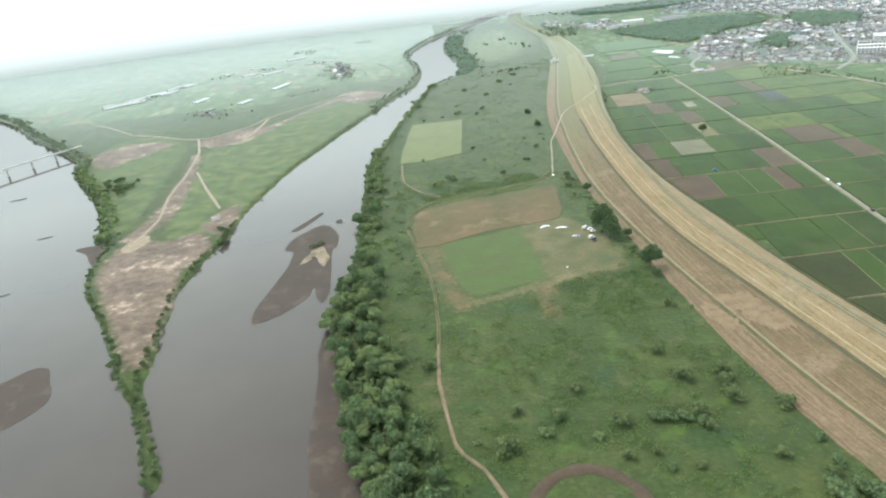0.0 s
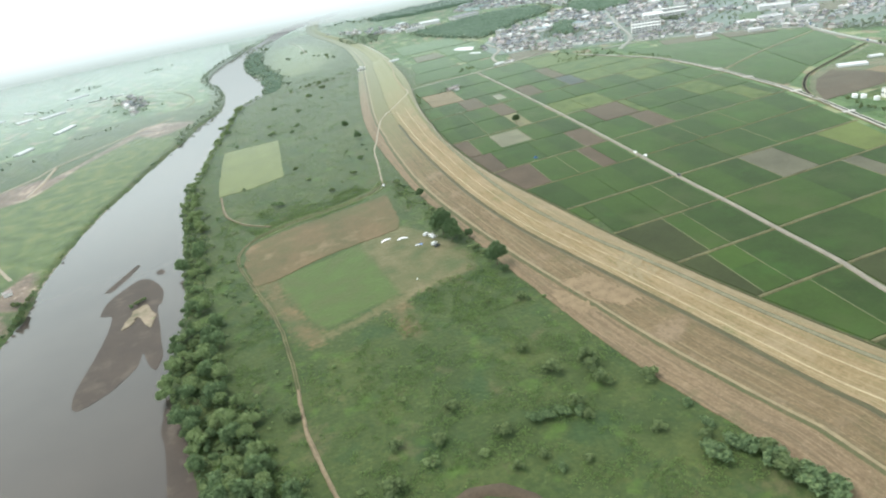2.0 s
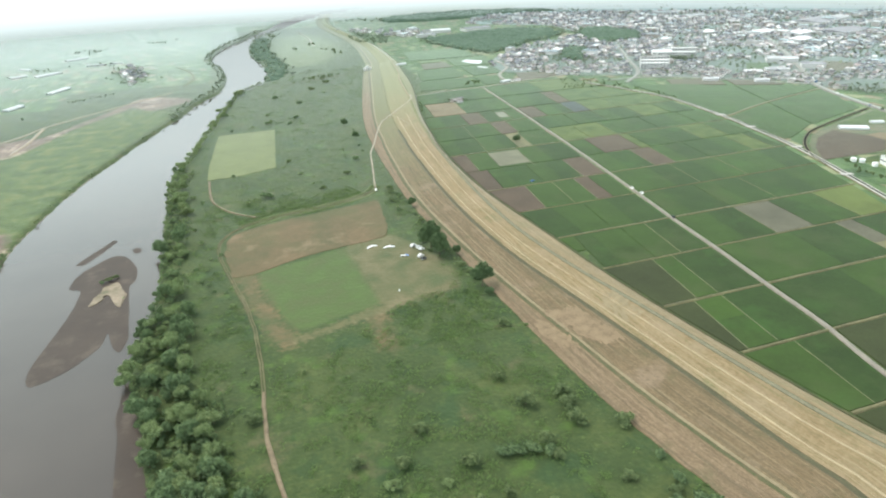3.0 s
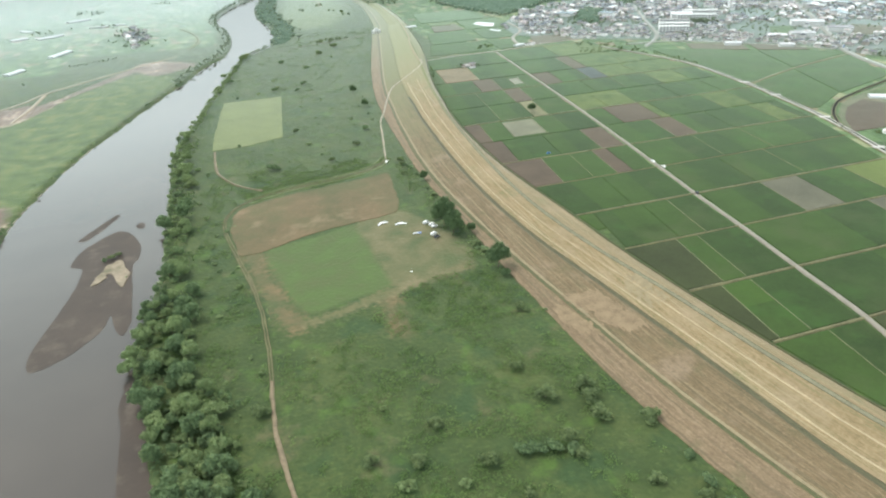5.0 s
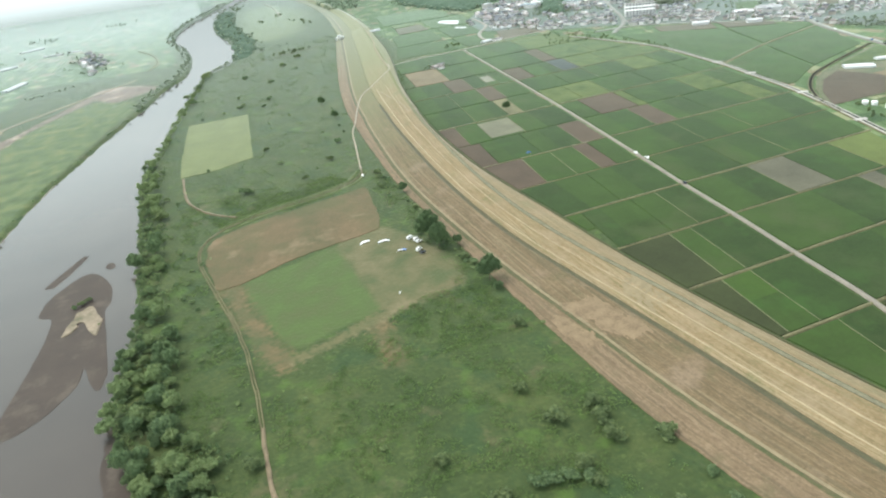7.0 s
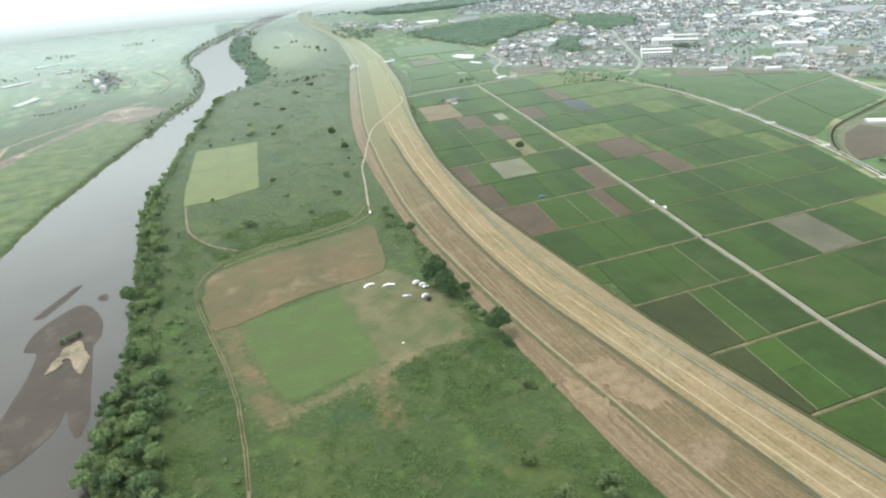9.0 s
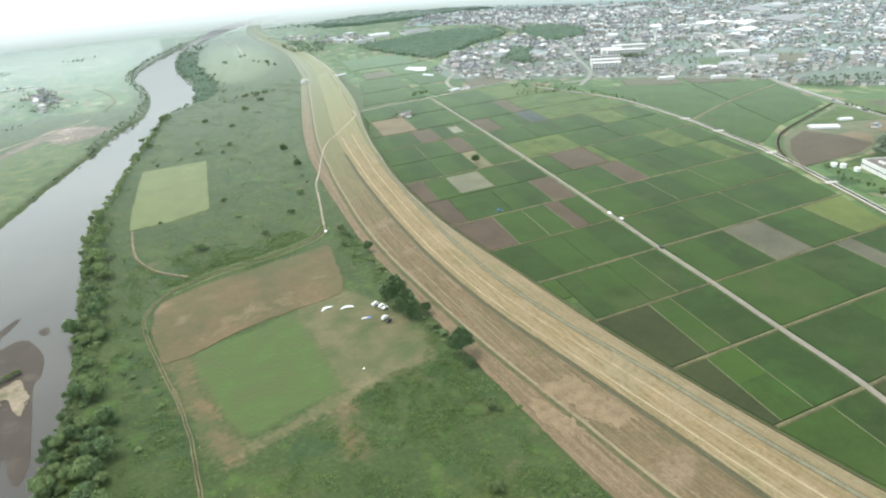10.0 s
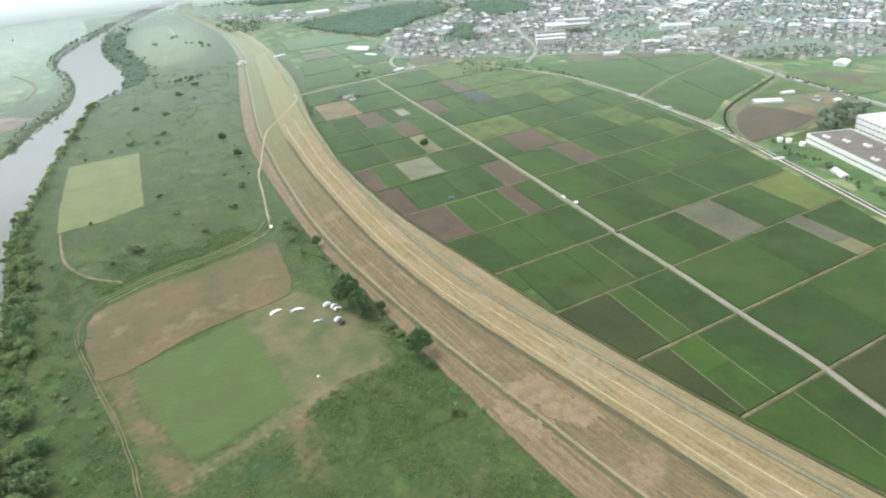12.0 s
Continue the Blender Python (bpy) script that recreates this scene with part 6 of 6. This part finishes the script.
for i, (x, y) in enumerate(lots):
    a = 33 + rng.normal(0, 4) + (90 if rng.uniform() < 0.4 else 0)
    if rng.uniform() < (0.85 if y < 1500 else 0.45):
        garden.append((x + rng.normal(0, 6), y + rng.normal(0, 6), rng.uniform(0.35, 0.9)))
    if i < 290:
        plant_at = place(x, y, 0.1, a, rng.uniform(0.75, 1.0))
        proto = HOUSES[int(rng.choice(5, p=[0.3, 0.25, 0.15, 0.2, 0.1]))]
        if proto.name not in used:
            used.add(proto.name)
            proto.matrix_basis = plant_at
        else:
            copy_thing(proto, plant_at)
        continue
    w_, d_, h_ = rng.uniform(6.5, 10.5), rng.uniform(5.5, 7.5), rng.choice([3.2, 5.2, 5.6])
    if rng.uniform() < 0.035:
        w_, d_, h_ = rng.uniform(14, 30), rng.uniform(11, 18), rng.uniform(6, 11)
    m = place(x, y, 0, a)
    nb = len(wall_v)
    wall_v += [m @ Vector((sx * w_ / 2, sy * d_ / 2, zz)) for zz in (-0.2, h_) for sx, sy in ((-1, -1), (1, -1), (1, 1), (-1, 1))]
    wall_f += [(nb, nb + 1, nb + 5, nb + 4), (nb + 1, nb + 2, nb + 6, nb + 5), (nb + 2, nb + 3, nb + 7, nb + 6), (nb + 3, nb, nb + 4, nb + 7), (nb + 4, nb + 5, nb + 6, nb + 7)]
    v, f = roof_arrays(w_, d_, h_ + 0.05, 0.8 if w_ > 15 else rng.uniform(1.4, 2.4), rng.uniform() < 0.5)
    nb = len(roof_v)
    roof_v += [m @ Vector(q) for q in v]
    roof_f += [tuple(k + nb for k in q) for q in f]
far_town = obj("distant_houses", None, None, "crowded grey town of small houses in the distance", "houses", kind="stuff")
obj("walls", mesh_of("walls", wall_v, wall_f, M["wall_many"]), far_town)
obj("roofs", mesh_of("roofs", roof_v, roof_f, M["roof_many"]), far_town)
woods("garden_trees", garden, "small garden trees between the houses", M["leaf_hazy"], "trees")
# Town ground carries the same bluish sheen in place of haze
patch("town_ground", TOWN, 0.28, mat("town_paving", [(0.3, (0.045, 0.066, 0.03)), (0.7, (0.16, 0.155, 0.135)), (0.46, (0.06, 0.076, 0.04)), (0.54, (0.095, 0.098, 0.078))], 26, 6, 0.55, sheen=0.4, tint=(0.8, 0.98, 1.0), bump=0, haze_range=(700.0, 2000.0, 0.5)), "grey-brown paved and bare ground of the town", "ground", rag=3, step=25, smooth=False)

# Halls and larger buildings
def hall(name, x, y, turn_deg, w_, d_, h_, label, wall_m, roof_m, rise=0.0, bands=0, category="building", pane=(0.62, 0.38)):
    """A large building: walls, a flat or gabled roof, window bands."""
    b_ = obj(name, None, None, label, category, at=pose(x, y, 0.1, 0, 0, turn_deg))
    part("wall", box_bmesh(w_, d_, h_), M[wall_m], b_)
    if rise:
        v, f = roof_arrays(w_, d_, h_ + 0.05, rise, False, 0.5, 0.2)
        obj("roof", mesh_of("roof", v, f, M[roof_m]), b_)
    else:
        part("roof", box_bmesh(w_ - 0.8, d_ - 0.8, 0.15, h_), M[roof_m], b_)
        for sx, sy, ww, dd in ((0, -1, w_, 0.4), (0, 1, w_, 0.4), (-1, 0, 0.4, d_), (1, 0, 0.4, d_)):
            bm = bmesh.new()
            bmesh.ops.create_cube(bm, size=1, matrix=Matrix.Translation((sx * (w_ / 2 - 0.2), sy * (d_ / 2 - 0.2), h_ + 0.4)) @ Matrix.Diagonal((ww + 0.1, dd + 0.1, 0.8, 1)))
            part("parapet", bm, M[wall_m], b_)
    for k in range(bands):
        zz = h_ * (k + 0.55) / bands
        num = max(2, int(w_ / 5))
        for i in range(num):
            for side in (-1, 1):
                bm = bmesh.new()
                bmesh.ops.create_cube(bm, size=1, matrix=Matrix.Translation(((i + 0.5) / num * w_ - w_ / 2, side * (d_ / 2 + 0.03), zz)) @ Matrix.Diagonal((w_ / num * pane[0], 0.14, h_ / bands * pane[1], 1)))
                part("window", bm, M["glass"], b_)
    return b_


fd = math.degrees(math.atan2(-95, -35))
ux, uy = math.cos(math.radians(fd)), math.sin(math.radians(fd))
ex, ey = -uy, ux
hall("factory_hall", 568 + 75 * ux + 21 * ex, 484 + 75 * uy + 21 * ey, fd, 150, 42, 7, "long white factory hall with a flat dark grey roof", "white_wall", "grey_roof", bands=1, pane=(0.8, 0.13))
hall("office_block", 634, 452, fd, 42, 32, 14, "white four-storey factory office block", "white_wall", "white_wall", bands=3, pane=(0.7, 0.18))
for i in range(9):
    bx, by = 568 + (14 + i * 15) * ux + (9 + 8 * (i % 4)) * ex, 484 + (14 + i * 15) * uy + (9 + 8 * (i % 4)) * ey
    unit = obj("roof_unit", None, None, "pale ventilation unit on the factory roof", "roof unit", at=pose(bx, by, 7.25, 0, 0, fd))
    part("casing", box_bmesh(7, 3.5, 1.6, 0, 0.15), M["white_wall"], unit)
    part("fan_cowl", box_bmesh(1.6, 1.6, 0.5, 1.6, 0.1), M["grey_roof"], unit)
for x, y in ((557, 479), (556, 492), (552, 498)):
    tank = obj("storage_tank", None, None, "squat white storage tank on the grass", "tank", "storage tanks", at=pose(x, y, 0, 0, 0, 0))
    bm = bmesh.new()
    bmesh.ops.create_cone(bm, cap_ends=True, segments=20, radius1=2.5, radius2=2.5, depth=3.2, matrix=Matrix.Translation((0, 0, 1.6)))
    part("shell", bm, M["white_metal"], tank)
    bm = bmesh.new()
    bmesh.ops.create_cone(bm, cap_ends=True, segments=20, radius1=2.6, radius2=0.3, depth=0.7, matrix=Matrix.Translation((0, 0, 3.55)))
    part("roof_cone", bm, M["white_metal"], tank)
sd_ = math.degrees(math.atan2(-22, 44))
for x, y, w_, h_, top in ((680, 1015, 46, 9, "white_wall"), (697, 1040, 48, 9, "white_wall"), (714, 1065, 48, 10, "grey_roof"), (776, 1090, 66, 10, "white_wall"), (806, 1122, 60, 11, "white_wall")):
    hall("school_building", x, y, sd_, w_, 12, h_, "long pale school building with window rows", "white_wall", top, bands=3)
hall("gymnasium", 760, 1112, sd_, 34, 22, 10, "school hall with a pale gabled roof", "white_wall", "film", rise=3)
for x, y, w_, d_, a in ((1365, 1364, 120, 70, 20), (1263, 1193, 95, 60, 15), (1162, 1210, 60, 36, 20), (1092, 1133, 55, 30, 25), (1110, 1264, 60, 32, 18), (1210, 1630, 70, 40, 10), (1192, 1738, 80, 40, 5), (1437, 1384, 70, 45, 20),
                        (898, 968, 48, 24, -35), (899, 902, 34, 20, -35), (817, 890, 34, 16, -30), (784, 904, 26, 14, -30), (690, 884, 22, 8, -25), (748, 843, 20, 8, -25), (615, 1702, 70, 34, 10), (523, 1710, 50, 26, 0), (465, 1639, 46, 12, 0), (846, 639, 22, 14, 20)):
    hall("warehouse", x, y, a, w_, d_, 7 if w_ > 30 else 4, "large warehouse with a pale low-pitched sheet roof", "white_wall", "pale_roof", rise=1.5 + d_ * 0.03, category="warehouse")
# Water tower
tower = obj("water_tower", None, None, "slim white water tower with a flat disc top", "tower", at=pose(900, 1165, 0))
bm = bmesh.new()
bmesh.ops.create_cone(bm, cap_ends=True, segments=14, radius1=2.2, radius2=1.5, depth=30, matrix=Matrix.Translation((0, 0, 15)))
part("shaft", bm, M["white_metal"], tower)
bm = bmesh.new()
bmesh.ops.create_cone(bm, cap_ends=True, segments=20, radius1=4, radius2=11, depth=3, matrix=Matrix.Translation((0, 0, 28.5)))
bmesh.ops.create_cone(bm, cap_ends=True, segments=20, radius1=11, radius2=9, depth=2.5, matrix=Matrix.Translation((0, 0, 31.2)))
part("tank", bm, M["white_metal"], tower)


def greenhouse(x, y, a, length, width=6.5, spans=1, label="white plastic film greenhouse"):
    g_ = obj("greenhouse", None, None, label, "greenhouse", "greenhouses", at=pose(x, y, 0.2, 0, 0, a))
    for s in range(spans):
        v, f = [], []
        for sx in (-length / 2, length / 2):
            for i in range(9):
                t_ = math.pi * i / 8
                v.append((sx, (s - (spans - 1) / 2) * width - math.cos(t_) * width / 2, 1.2 * min(1, math.sin(t_) * 4) + 1.6 * math.sin(t_)))
        f = [(i, i + 1, i + 10, i + 9) for i in range(8)] + [tuple(range(8, -1, -1)), tuple(range(9, 18))]
        obj("film_span", mesh_of("film_span", v, f, M["film"]), g_)
    return g_


greenhouse(648, 588, -31, 29, 5.5, 2)
for x, y, a, ln, sp in ((473, 1112, 30, 22, 1), (482, 1105, 30, 22, 1), (492, 1102, 30, 18, 1), (415, 1024, 20, 18, 1), (690, 596, -20, 14, 1), (700, 545, 0, 8, 1), (519, 416, 60, 10, 1), (523, 424, 60, 8, 1)):
    greenhouse(x, y, a, ln, 6.5, sp)
for x, y, a, ln, sp in ((300, 1268, 10, 16, 1), (312, 1272, 10, 12, 1)):
    greenhouse(x, y, a, ln, 6.5, sp)
# Greenhouse rows on the plain across the river, as the two ends of each row
for ax_, ay_, bx_, by_, sp in ((-444, 1537, -428, 1558, 2), (-389, 1483, -366, 1502, 2), (-398, 1600, -372, 1575, 1), (-345, 1476, -308, 1510, 2), (-328, 1679, -290, 1708, 2),
                               (-272, 1576, -236, 1580, 1), (-230, 1586, -204, 1584, 1), (-284, 1272, -264, 1322, 2), (-320, 1155, -305, 1186, 2), (-414, 1212, -400, 1249, 2), (-496, 1420, -491, 1450, 2)):
    greenhouse((ax_ + bx_) / 2, (ay_ + by_) / 2, math.degrees(math.atan2(by_ - ay_, bx_ - ax_)), math.hypot(bx_ - ax_, by_ - ay_), 5.5, sp)
for i in range(13):
    u = i / 12
    greenhouse(-592 + 96 * u + rng.normal(0, 9), 1262 + 140 * u + rng.normal(0, 14), 52 + rng.normal(0, 4), rng.uniform(22, 46), 5.5, 1 + i % 2)
# White covered plot in the fields
patch("covered_plot", [(418, 1246), (432, 1262), (456, 1236), (441, 1205), (430, 1215)], 0.7, M["film"], "white sheet-covered plot among the fields", "covered plot", rag=0.5, smooth=False, kind="")
patch("covered_plot", [(422, 1172), (428, 1180), (440, 1162), (434, 1154)], 0.7, M["film"], "narrow white sheet-covered plot", "covered plot", rag=0.5, smooth=False, kind="")
# Farm sheds
for x, y, a, w_, d_ in ((296, 922, 15, 12, 8), (305, 928, 15, 9, 6), (300, 912, 15, 7, 5), (432, 1022, 25, 16, 7), (-202, 574, 30, 6, 4), (690, 560, 15, 10, 7)):
    hall("shed", x, y, a, w_, d_, 3, "small farm shed with a grey metal roof", "wall", "roof", rise=1.2, category="shed")
# Sluice gate on the levee
gate = obj("sluice_gate", None, None, "pale concrete sluice gate on the levee", "sluice", at=pose(238, 1240, 0.3, 0, 0, 20))
part("deck", box_bmesh(16, 5, 1, 4), M["white_wall"], gate)
for sx in (-6, 0, 6):
    bm = bmesh.new()
    bmesh.ops.create_cube(bm, size=1, matrix=Matrix.Translation((sx, 0, 2)) @ Matrix.Diagonal((1.4, 4.6, 4.4, 1)))
    part("pier", bm, M["white_wall"], gate)
part("gate_house", box_bmesh(6, 4, 3, 5), M["white_wall"], gate)
# Ditch that crosses the meadow to the sluice
ribbon("meadow_ditch", [(60, 1165), (110, 1180), (170, 1205), (232, 1238)], 4.0, 0.3, M["ditch"], "dark overgrown ditch across the meadow", "ditch", rag=0.4)

# Bridge over the side channel
bridge = obj("bridge", None, None, "long grey concrete girder bridge over the side channel", "bridge", at=pose(-495, 903, 0))
L_ = 430.0
ba = math.atan2(-74, -43)
bm = bmesh.new()
bmesh.ops.create_cube(bm, size=1, matrix=Matrix.Rotation(ba, 4, "Z") @ Matrix.Translation((L_ / 2 - 25, 0, 7.2)) @ Matrix.Diagonal((L_, 4.0, 0.8, 1)))
part("deck", bm, M["bridge"], bridge)
for s_ in (-1, 1):
    bm = bmesh.new()
    bmesh.ops.create_cube(bm, size=1, matrix=Matrix.Rotation(ba, 4, "Z") @ Matrix.Translation((L_ / 2 - 25, s_ * 1.9, 7.8)) @ Matrix.Diagonal((L_, 0.2, 0.5, 1)))
    part("railing", bm, M["bridge"], bridge)
for i in range(12):
    bm = bmesh.new()
    bmesh.ops.create_cube(bm, size=1, matrix=Matrix.Rotation(ba, 4, "Z") @ Matrix.Translation((i * 33 + 16, 0, 1.4)) @ Matrix.Diagonal((1.3, 3.4, 10.6, 1)))
    part("pier", bm, M["bridge"], bridge)


# Vehicles
def vehicle(name, x, y, z, a, length, width, height, paint, label, boxy=True):
    """Body lofted along its length, glass band, four wheels."""
    car = obj(name, None, None, label, "van" if boxy else "car", at=pose(x, y, z, 0, 0, a))
    prof = [(-0.5, 0.25, 0.62), (-0.48, 0.22, 0.93), (-0.40, 0.2, 1.0), (0.18, 0.2, 1.0), (0.33, 0.2, 0.62), (0.48, 0.22, 0.55), (0.5, 0.25, 0.4)] if boxy else \
           [(-0.5, 0.28, 0.55), (-0.45, 0.2, 0.66), (-0.32, 0.2, 0.98), (0.05, 0.2, 1.0), (0.22, 0.2, 0.66), (0.46, 0.2, 0.58), (0.5, 0.28, 0.42)]
    v, f = [], []
    for u, lo, hi in prof:
        for sy, zz in ((-0.5, lo), (-0.5, (lo + hi) * 0.55), (-0.42, hi), (0.42, hi), (0.5, (lo + hi) * 0.55), (0.5, lo)):
            v.append((u * length, sy * width, zz * height))
    for i in range(len(prof) - 1):
        for k_ in range(6):
            f.append((i * 6 + k_, i * 6 + (k_ + 1) % 6, (i + 1) * 6 + (k_ + 1) % 6, (i + 1) * 6 + k_))
    f += [tuple(range(5, -1, -1)), tuple(range(len(v) - 6, len(v)))]
    obj("body", mesh_of("body", v, f, M[paint]), car)
    for sy in (-1, 1):
        bm = bmesh.new()
        bmesh.ops.create_cube(bm, size=1, matrix=Matrix.Translation((-0.1 * length, sy * width * 0.465, height * 0.78)) @ Matrix.Rotation(sy * 0.14, 4, "X") @ Matrix.Diagonal((length * 0.6, 0.06, height * 0.24, 1)))
        part("side_window", bm, M["glass"], car)
    bm = bmesh.new()
    bmesh.ops.create_cube(bm, size=1, matrix=Matrix.Translation(((0.265 if boxy else 0.14) * length, 0, height * 0.83)) @ Matrix.Rotation(-0.75, 4, "Y") @ Matrix.Diagonal((0.08, width * 0.8, height * 0.36, 1)))
    part("windscreen", bm, M["glass"], car)
    for sx in (-0.3, 0.3):
        for sy in (-0.44, 0.44):
            bm = bmesh.new()
            bmesh.ops.create_cone(bm, cap_ends=True, segments=14, radius1=0.33, radius2=0.33, depth=0.24, matrix=Matrix.Translation((sx * length, sy * width, 0.33)) @ Matrix.Rotation(math.pi / 2, 4, "X"))
            wheel = part("wheel", bm, M["rubber"], car)
            bm = bmesh.new()
            bmesh.ops.create_cone(bm, cap_ends=True, segments=10, radius1=0.19, radius2=0.19, depth=0.27, matrix=Matrix.Translation((sx * length, sy * width, 0.33)) @ Matrix.Rotation(math.pi / 2, 4, "X"))
            part("rim", bm, M["white_metal"], wheel, "pale metal rim")
    return car


vehicle("van", 109, 465, 0.45, 25, 4.9, 1.8, 2.0, "white_metal", "white van parked beside dark trees")
vehicle("van", 112, 461, 0.45, 30, 4.5, 1.7, 1.9, "white_metal", "white van parked beside another van")
vehicle("car", 113, 457.5, 0.45, 15, 4.2, 1.7, 1.5, "white_metal", "white car parked at the meadow's edge", False)
vehicle("van", 109, 446, 0.45, 35, 4.9, 1.85, 2.1, "white_metal", "white van parked at the meadow's edge")
vehicle("car", 110, 441.5, 0.45, 25, 4.4, 1.7, 1.5, "car_dark", "dark car parked beside a white van", False)
vehicle("car", 110.5, 597, 0.7, 70, 4.4, 1.7, 1.5, "white_metal", "white car standing on the dirt track", False)
vehicle("car", 249, 563, 0.7, 8, 4.2, 1.7, 1.6, "car_blue", "blue car standing on a farm track", False)
vehicle("car", 320, 511, 0.82, 83, 4.4, 1.7, 1.5, "white_metal", "white car on the farm road", False)
vehicle("car", 321, 497, 0.82, 83, 4.2, 1.7, 1.5, "white_metal", "white car on the farm road", False)
vehicle("van", 312, 440, 0.82, 83, 4.0, 1.6, 1.8, "car_dark", "small dark van on the farm road")
for i in range(26):
    u = rng.uniform(0, 1)
    x, y = np.interp(u, [0, 0.35, 0.55, 1], [724, 746, 788, 857]), np.interp(u, [0, 0.35, 0.55, 1], [537, 634, 771, 874])
    vehicle("car", x + rng.choice([-2, 2]), y, 0.78, 66, 4.4, 1.7, 1.5, ("white_metal", "car_dark", "white_metal", "car_blue")[i % 4], ("white car on the town road", "dark car on the town road", "white car on the town road", "blue car on the town road")[i % 4], False)


# Paraglider wings spread on the grass
def wing(x, y, a, span, chord, paint, label):
    """An arched, ribbed canopy lying on its back edge."""
    w_ob = obj("paraglider_wing", None, None, label, "paraglider", "wings on the grass", at=pose(x, y, 0.5, 0, 0, a))
    cells = 16
    for i in range(cells):
        v = []
        for j, u in enumerate((i / cells, (i + 0.5) / cells, (i + 1) / cells)):
            t_ = (u - 0.5) * 2
            c = chord * math.sqrt(max(0.12, 1 - t_ * t_ * 0.88))
            puff = 0.12 if j == 1 else 0
            bow = -0.22 * span * t_ * t_
            for q, h in ((0.5, 0.05), (0.5, 0.45 + puff), (0.1, 0.6 + puff), (-0.5, 0.08)):
                v.append((t_ * span / 2, bow + q * c, h))
        f = [(j * 4 + k_, j * 4 + k_ + 1, j * 4 + k_ + 5, j * 4 + k_ + 4) for j in range(2) for k_ in range(3)]
        obj("cell", mesh_of("cell", v, f, M[paint]), w_ob)
    return w_ob


wing(79.5, 476.5, 22, 8.2, 1.7, "nylon_white", "white paraglider wing spread in an arc on grass")
wing(92, 471.5, -4, 8.4, 1.6, "nylon_white", "white paraglider wing laid out on grass")
wing(98, 452.5, -12, 3.6, 1.0, "nylon_white", "half-folded white paraglider wing on grass")
wing(100.6, 452, -30, 3.2, 1.2, "nylon_blue", "crumpled blue paraglider wing on grass")
marker = obj("ground_marker", None, None, "small white landing marker on the meadow", "marker", at=pose(82, 402, 0.45, 0, 0, 40))
part("sheet", box_bmesh(1.4, 0.8, 0.08, 0, 0.02), M["nylon_white"], marker)
part("stake", box_bmesh(0.08, 0.08, 1.2, 0), M["white_metal"], marker)

# Hazy horizon all round: an added glowing veil, thin near the ground, closed further up
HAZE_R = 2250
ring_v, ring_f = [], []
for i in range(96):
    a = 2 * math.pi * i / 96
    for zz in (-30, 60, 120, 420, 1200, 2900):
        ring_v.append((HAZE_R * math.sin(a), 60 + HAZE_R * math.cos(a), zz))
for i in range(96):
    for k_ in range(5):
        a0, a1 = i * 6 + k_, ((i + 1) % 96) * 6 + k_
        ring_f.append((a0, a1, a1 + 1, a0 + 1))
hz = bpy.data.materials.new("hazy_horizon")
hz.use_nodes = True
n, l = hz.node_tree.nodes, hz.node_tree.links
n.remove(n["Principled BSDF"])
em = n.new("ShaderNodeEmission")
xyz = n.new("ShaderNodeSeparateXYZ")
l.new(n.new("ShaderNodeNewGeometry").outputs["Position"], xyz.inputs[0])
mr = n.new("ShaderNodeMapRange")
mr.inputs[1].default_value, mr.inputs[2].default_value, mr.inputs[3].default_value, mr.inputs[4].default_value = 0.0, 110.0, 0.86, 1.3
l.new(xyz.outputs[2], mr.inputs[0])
# Extra glow higher up brightens the reflection in the water
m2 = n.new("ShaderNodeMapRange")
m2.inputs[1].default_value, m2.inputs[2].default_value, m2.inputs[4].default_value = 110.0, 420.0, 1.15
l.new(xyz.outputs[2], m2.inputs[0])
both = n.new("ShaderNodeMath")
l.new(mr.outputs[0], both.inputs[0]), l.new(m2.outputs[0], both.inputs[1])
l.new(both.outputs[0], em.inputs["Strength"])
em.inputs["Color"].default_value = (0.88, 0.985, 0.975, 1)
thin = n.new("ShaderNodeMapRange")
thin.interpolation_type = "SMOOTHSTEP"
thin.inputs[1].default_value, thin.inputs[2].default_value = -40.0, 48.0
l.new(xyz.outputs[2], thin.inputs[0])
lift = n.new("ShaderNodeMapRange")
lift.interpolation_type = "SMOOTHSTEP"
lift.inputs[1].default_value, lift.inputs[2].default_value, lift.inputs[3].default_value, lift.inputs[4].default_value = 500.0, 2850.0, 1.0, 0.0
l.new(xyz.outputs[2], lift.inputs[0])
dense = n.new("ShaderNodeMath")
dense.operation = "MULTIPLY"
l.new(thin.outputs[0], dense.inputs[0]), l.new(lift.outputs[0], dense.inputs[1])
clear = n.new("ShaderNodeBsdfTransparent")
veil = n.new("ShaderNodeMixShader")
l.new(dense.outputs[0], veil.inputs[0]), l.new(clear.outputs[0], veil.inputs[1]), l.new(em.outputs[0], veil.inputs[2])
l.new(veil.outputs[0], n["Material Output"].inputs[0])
obj("haze_backdrop", mesh_of("haze_backdrop", ring_v, ring_f, hz), None, "added glowing veil of pale haze around the plain", "backdrop", kind="structure")
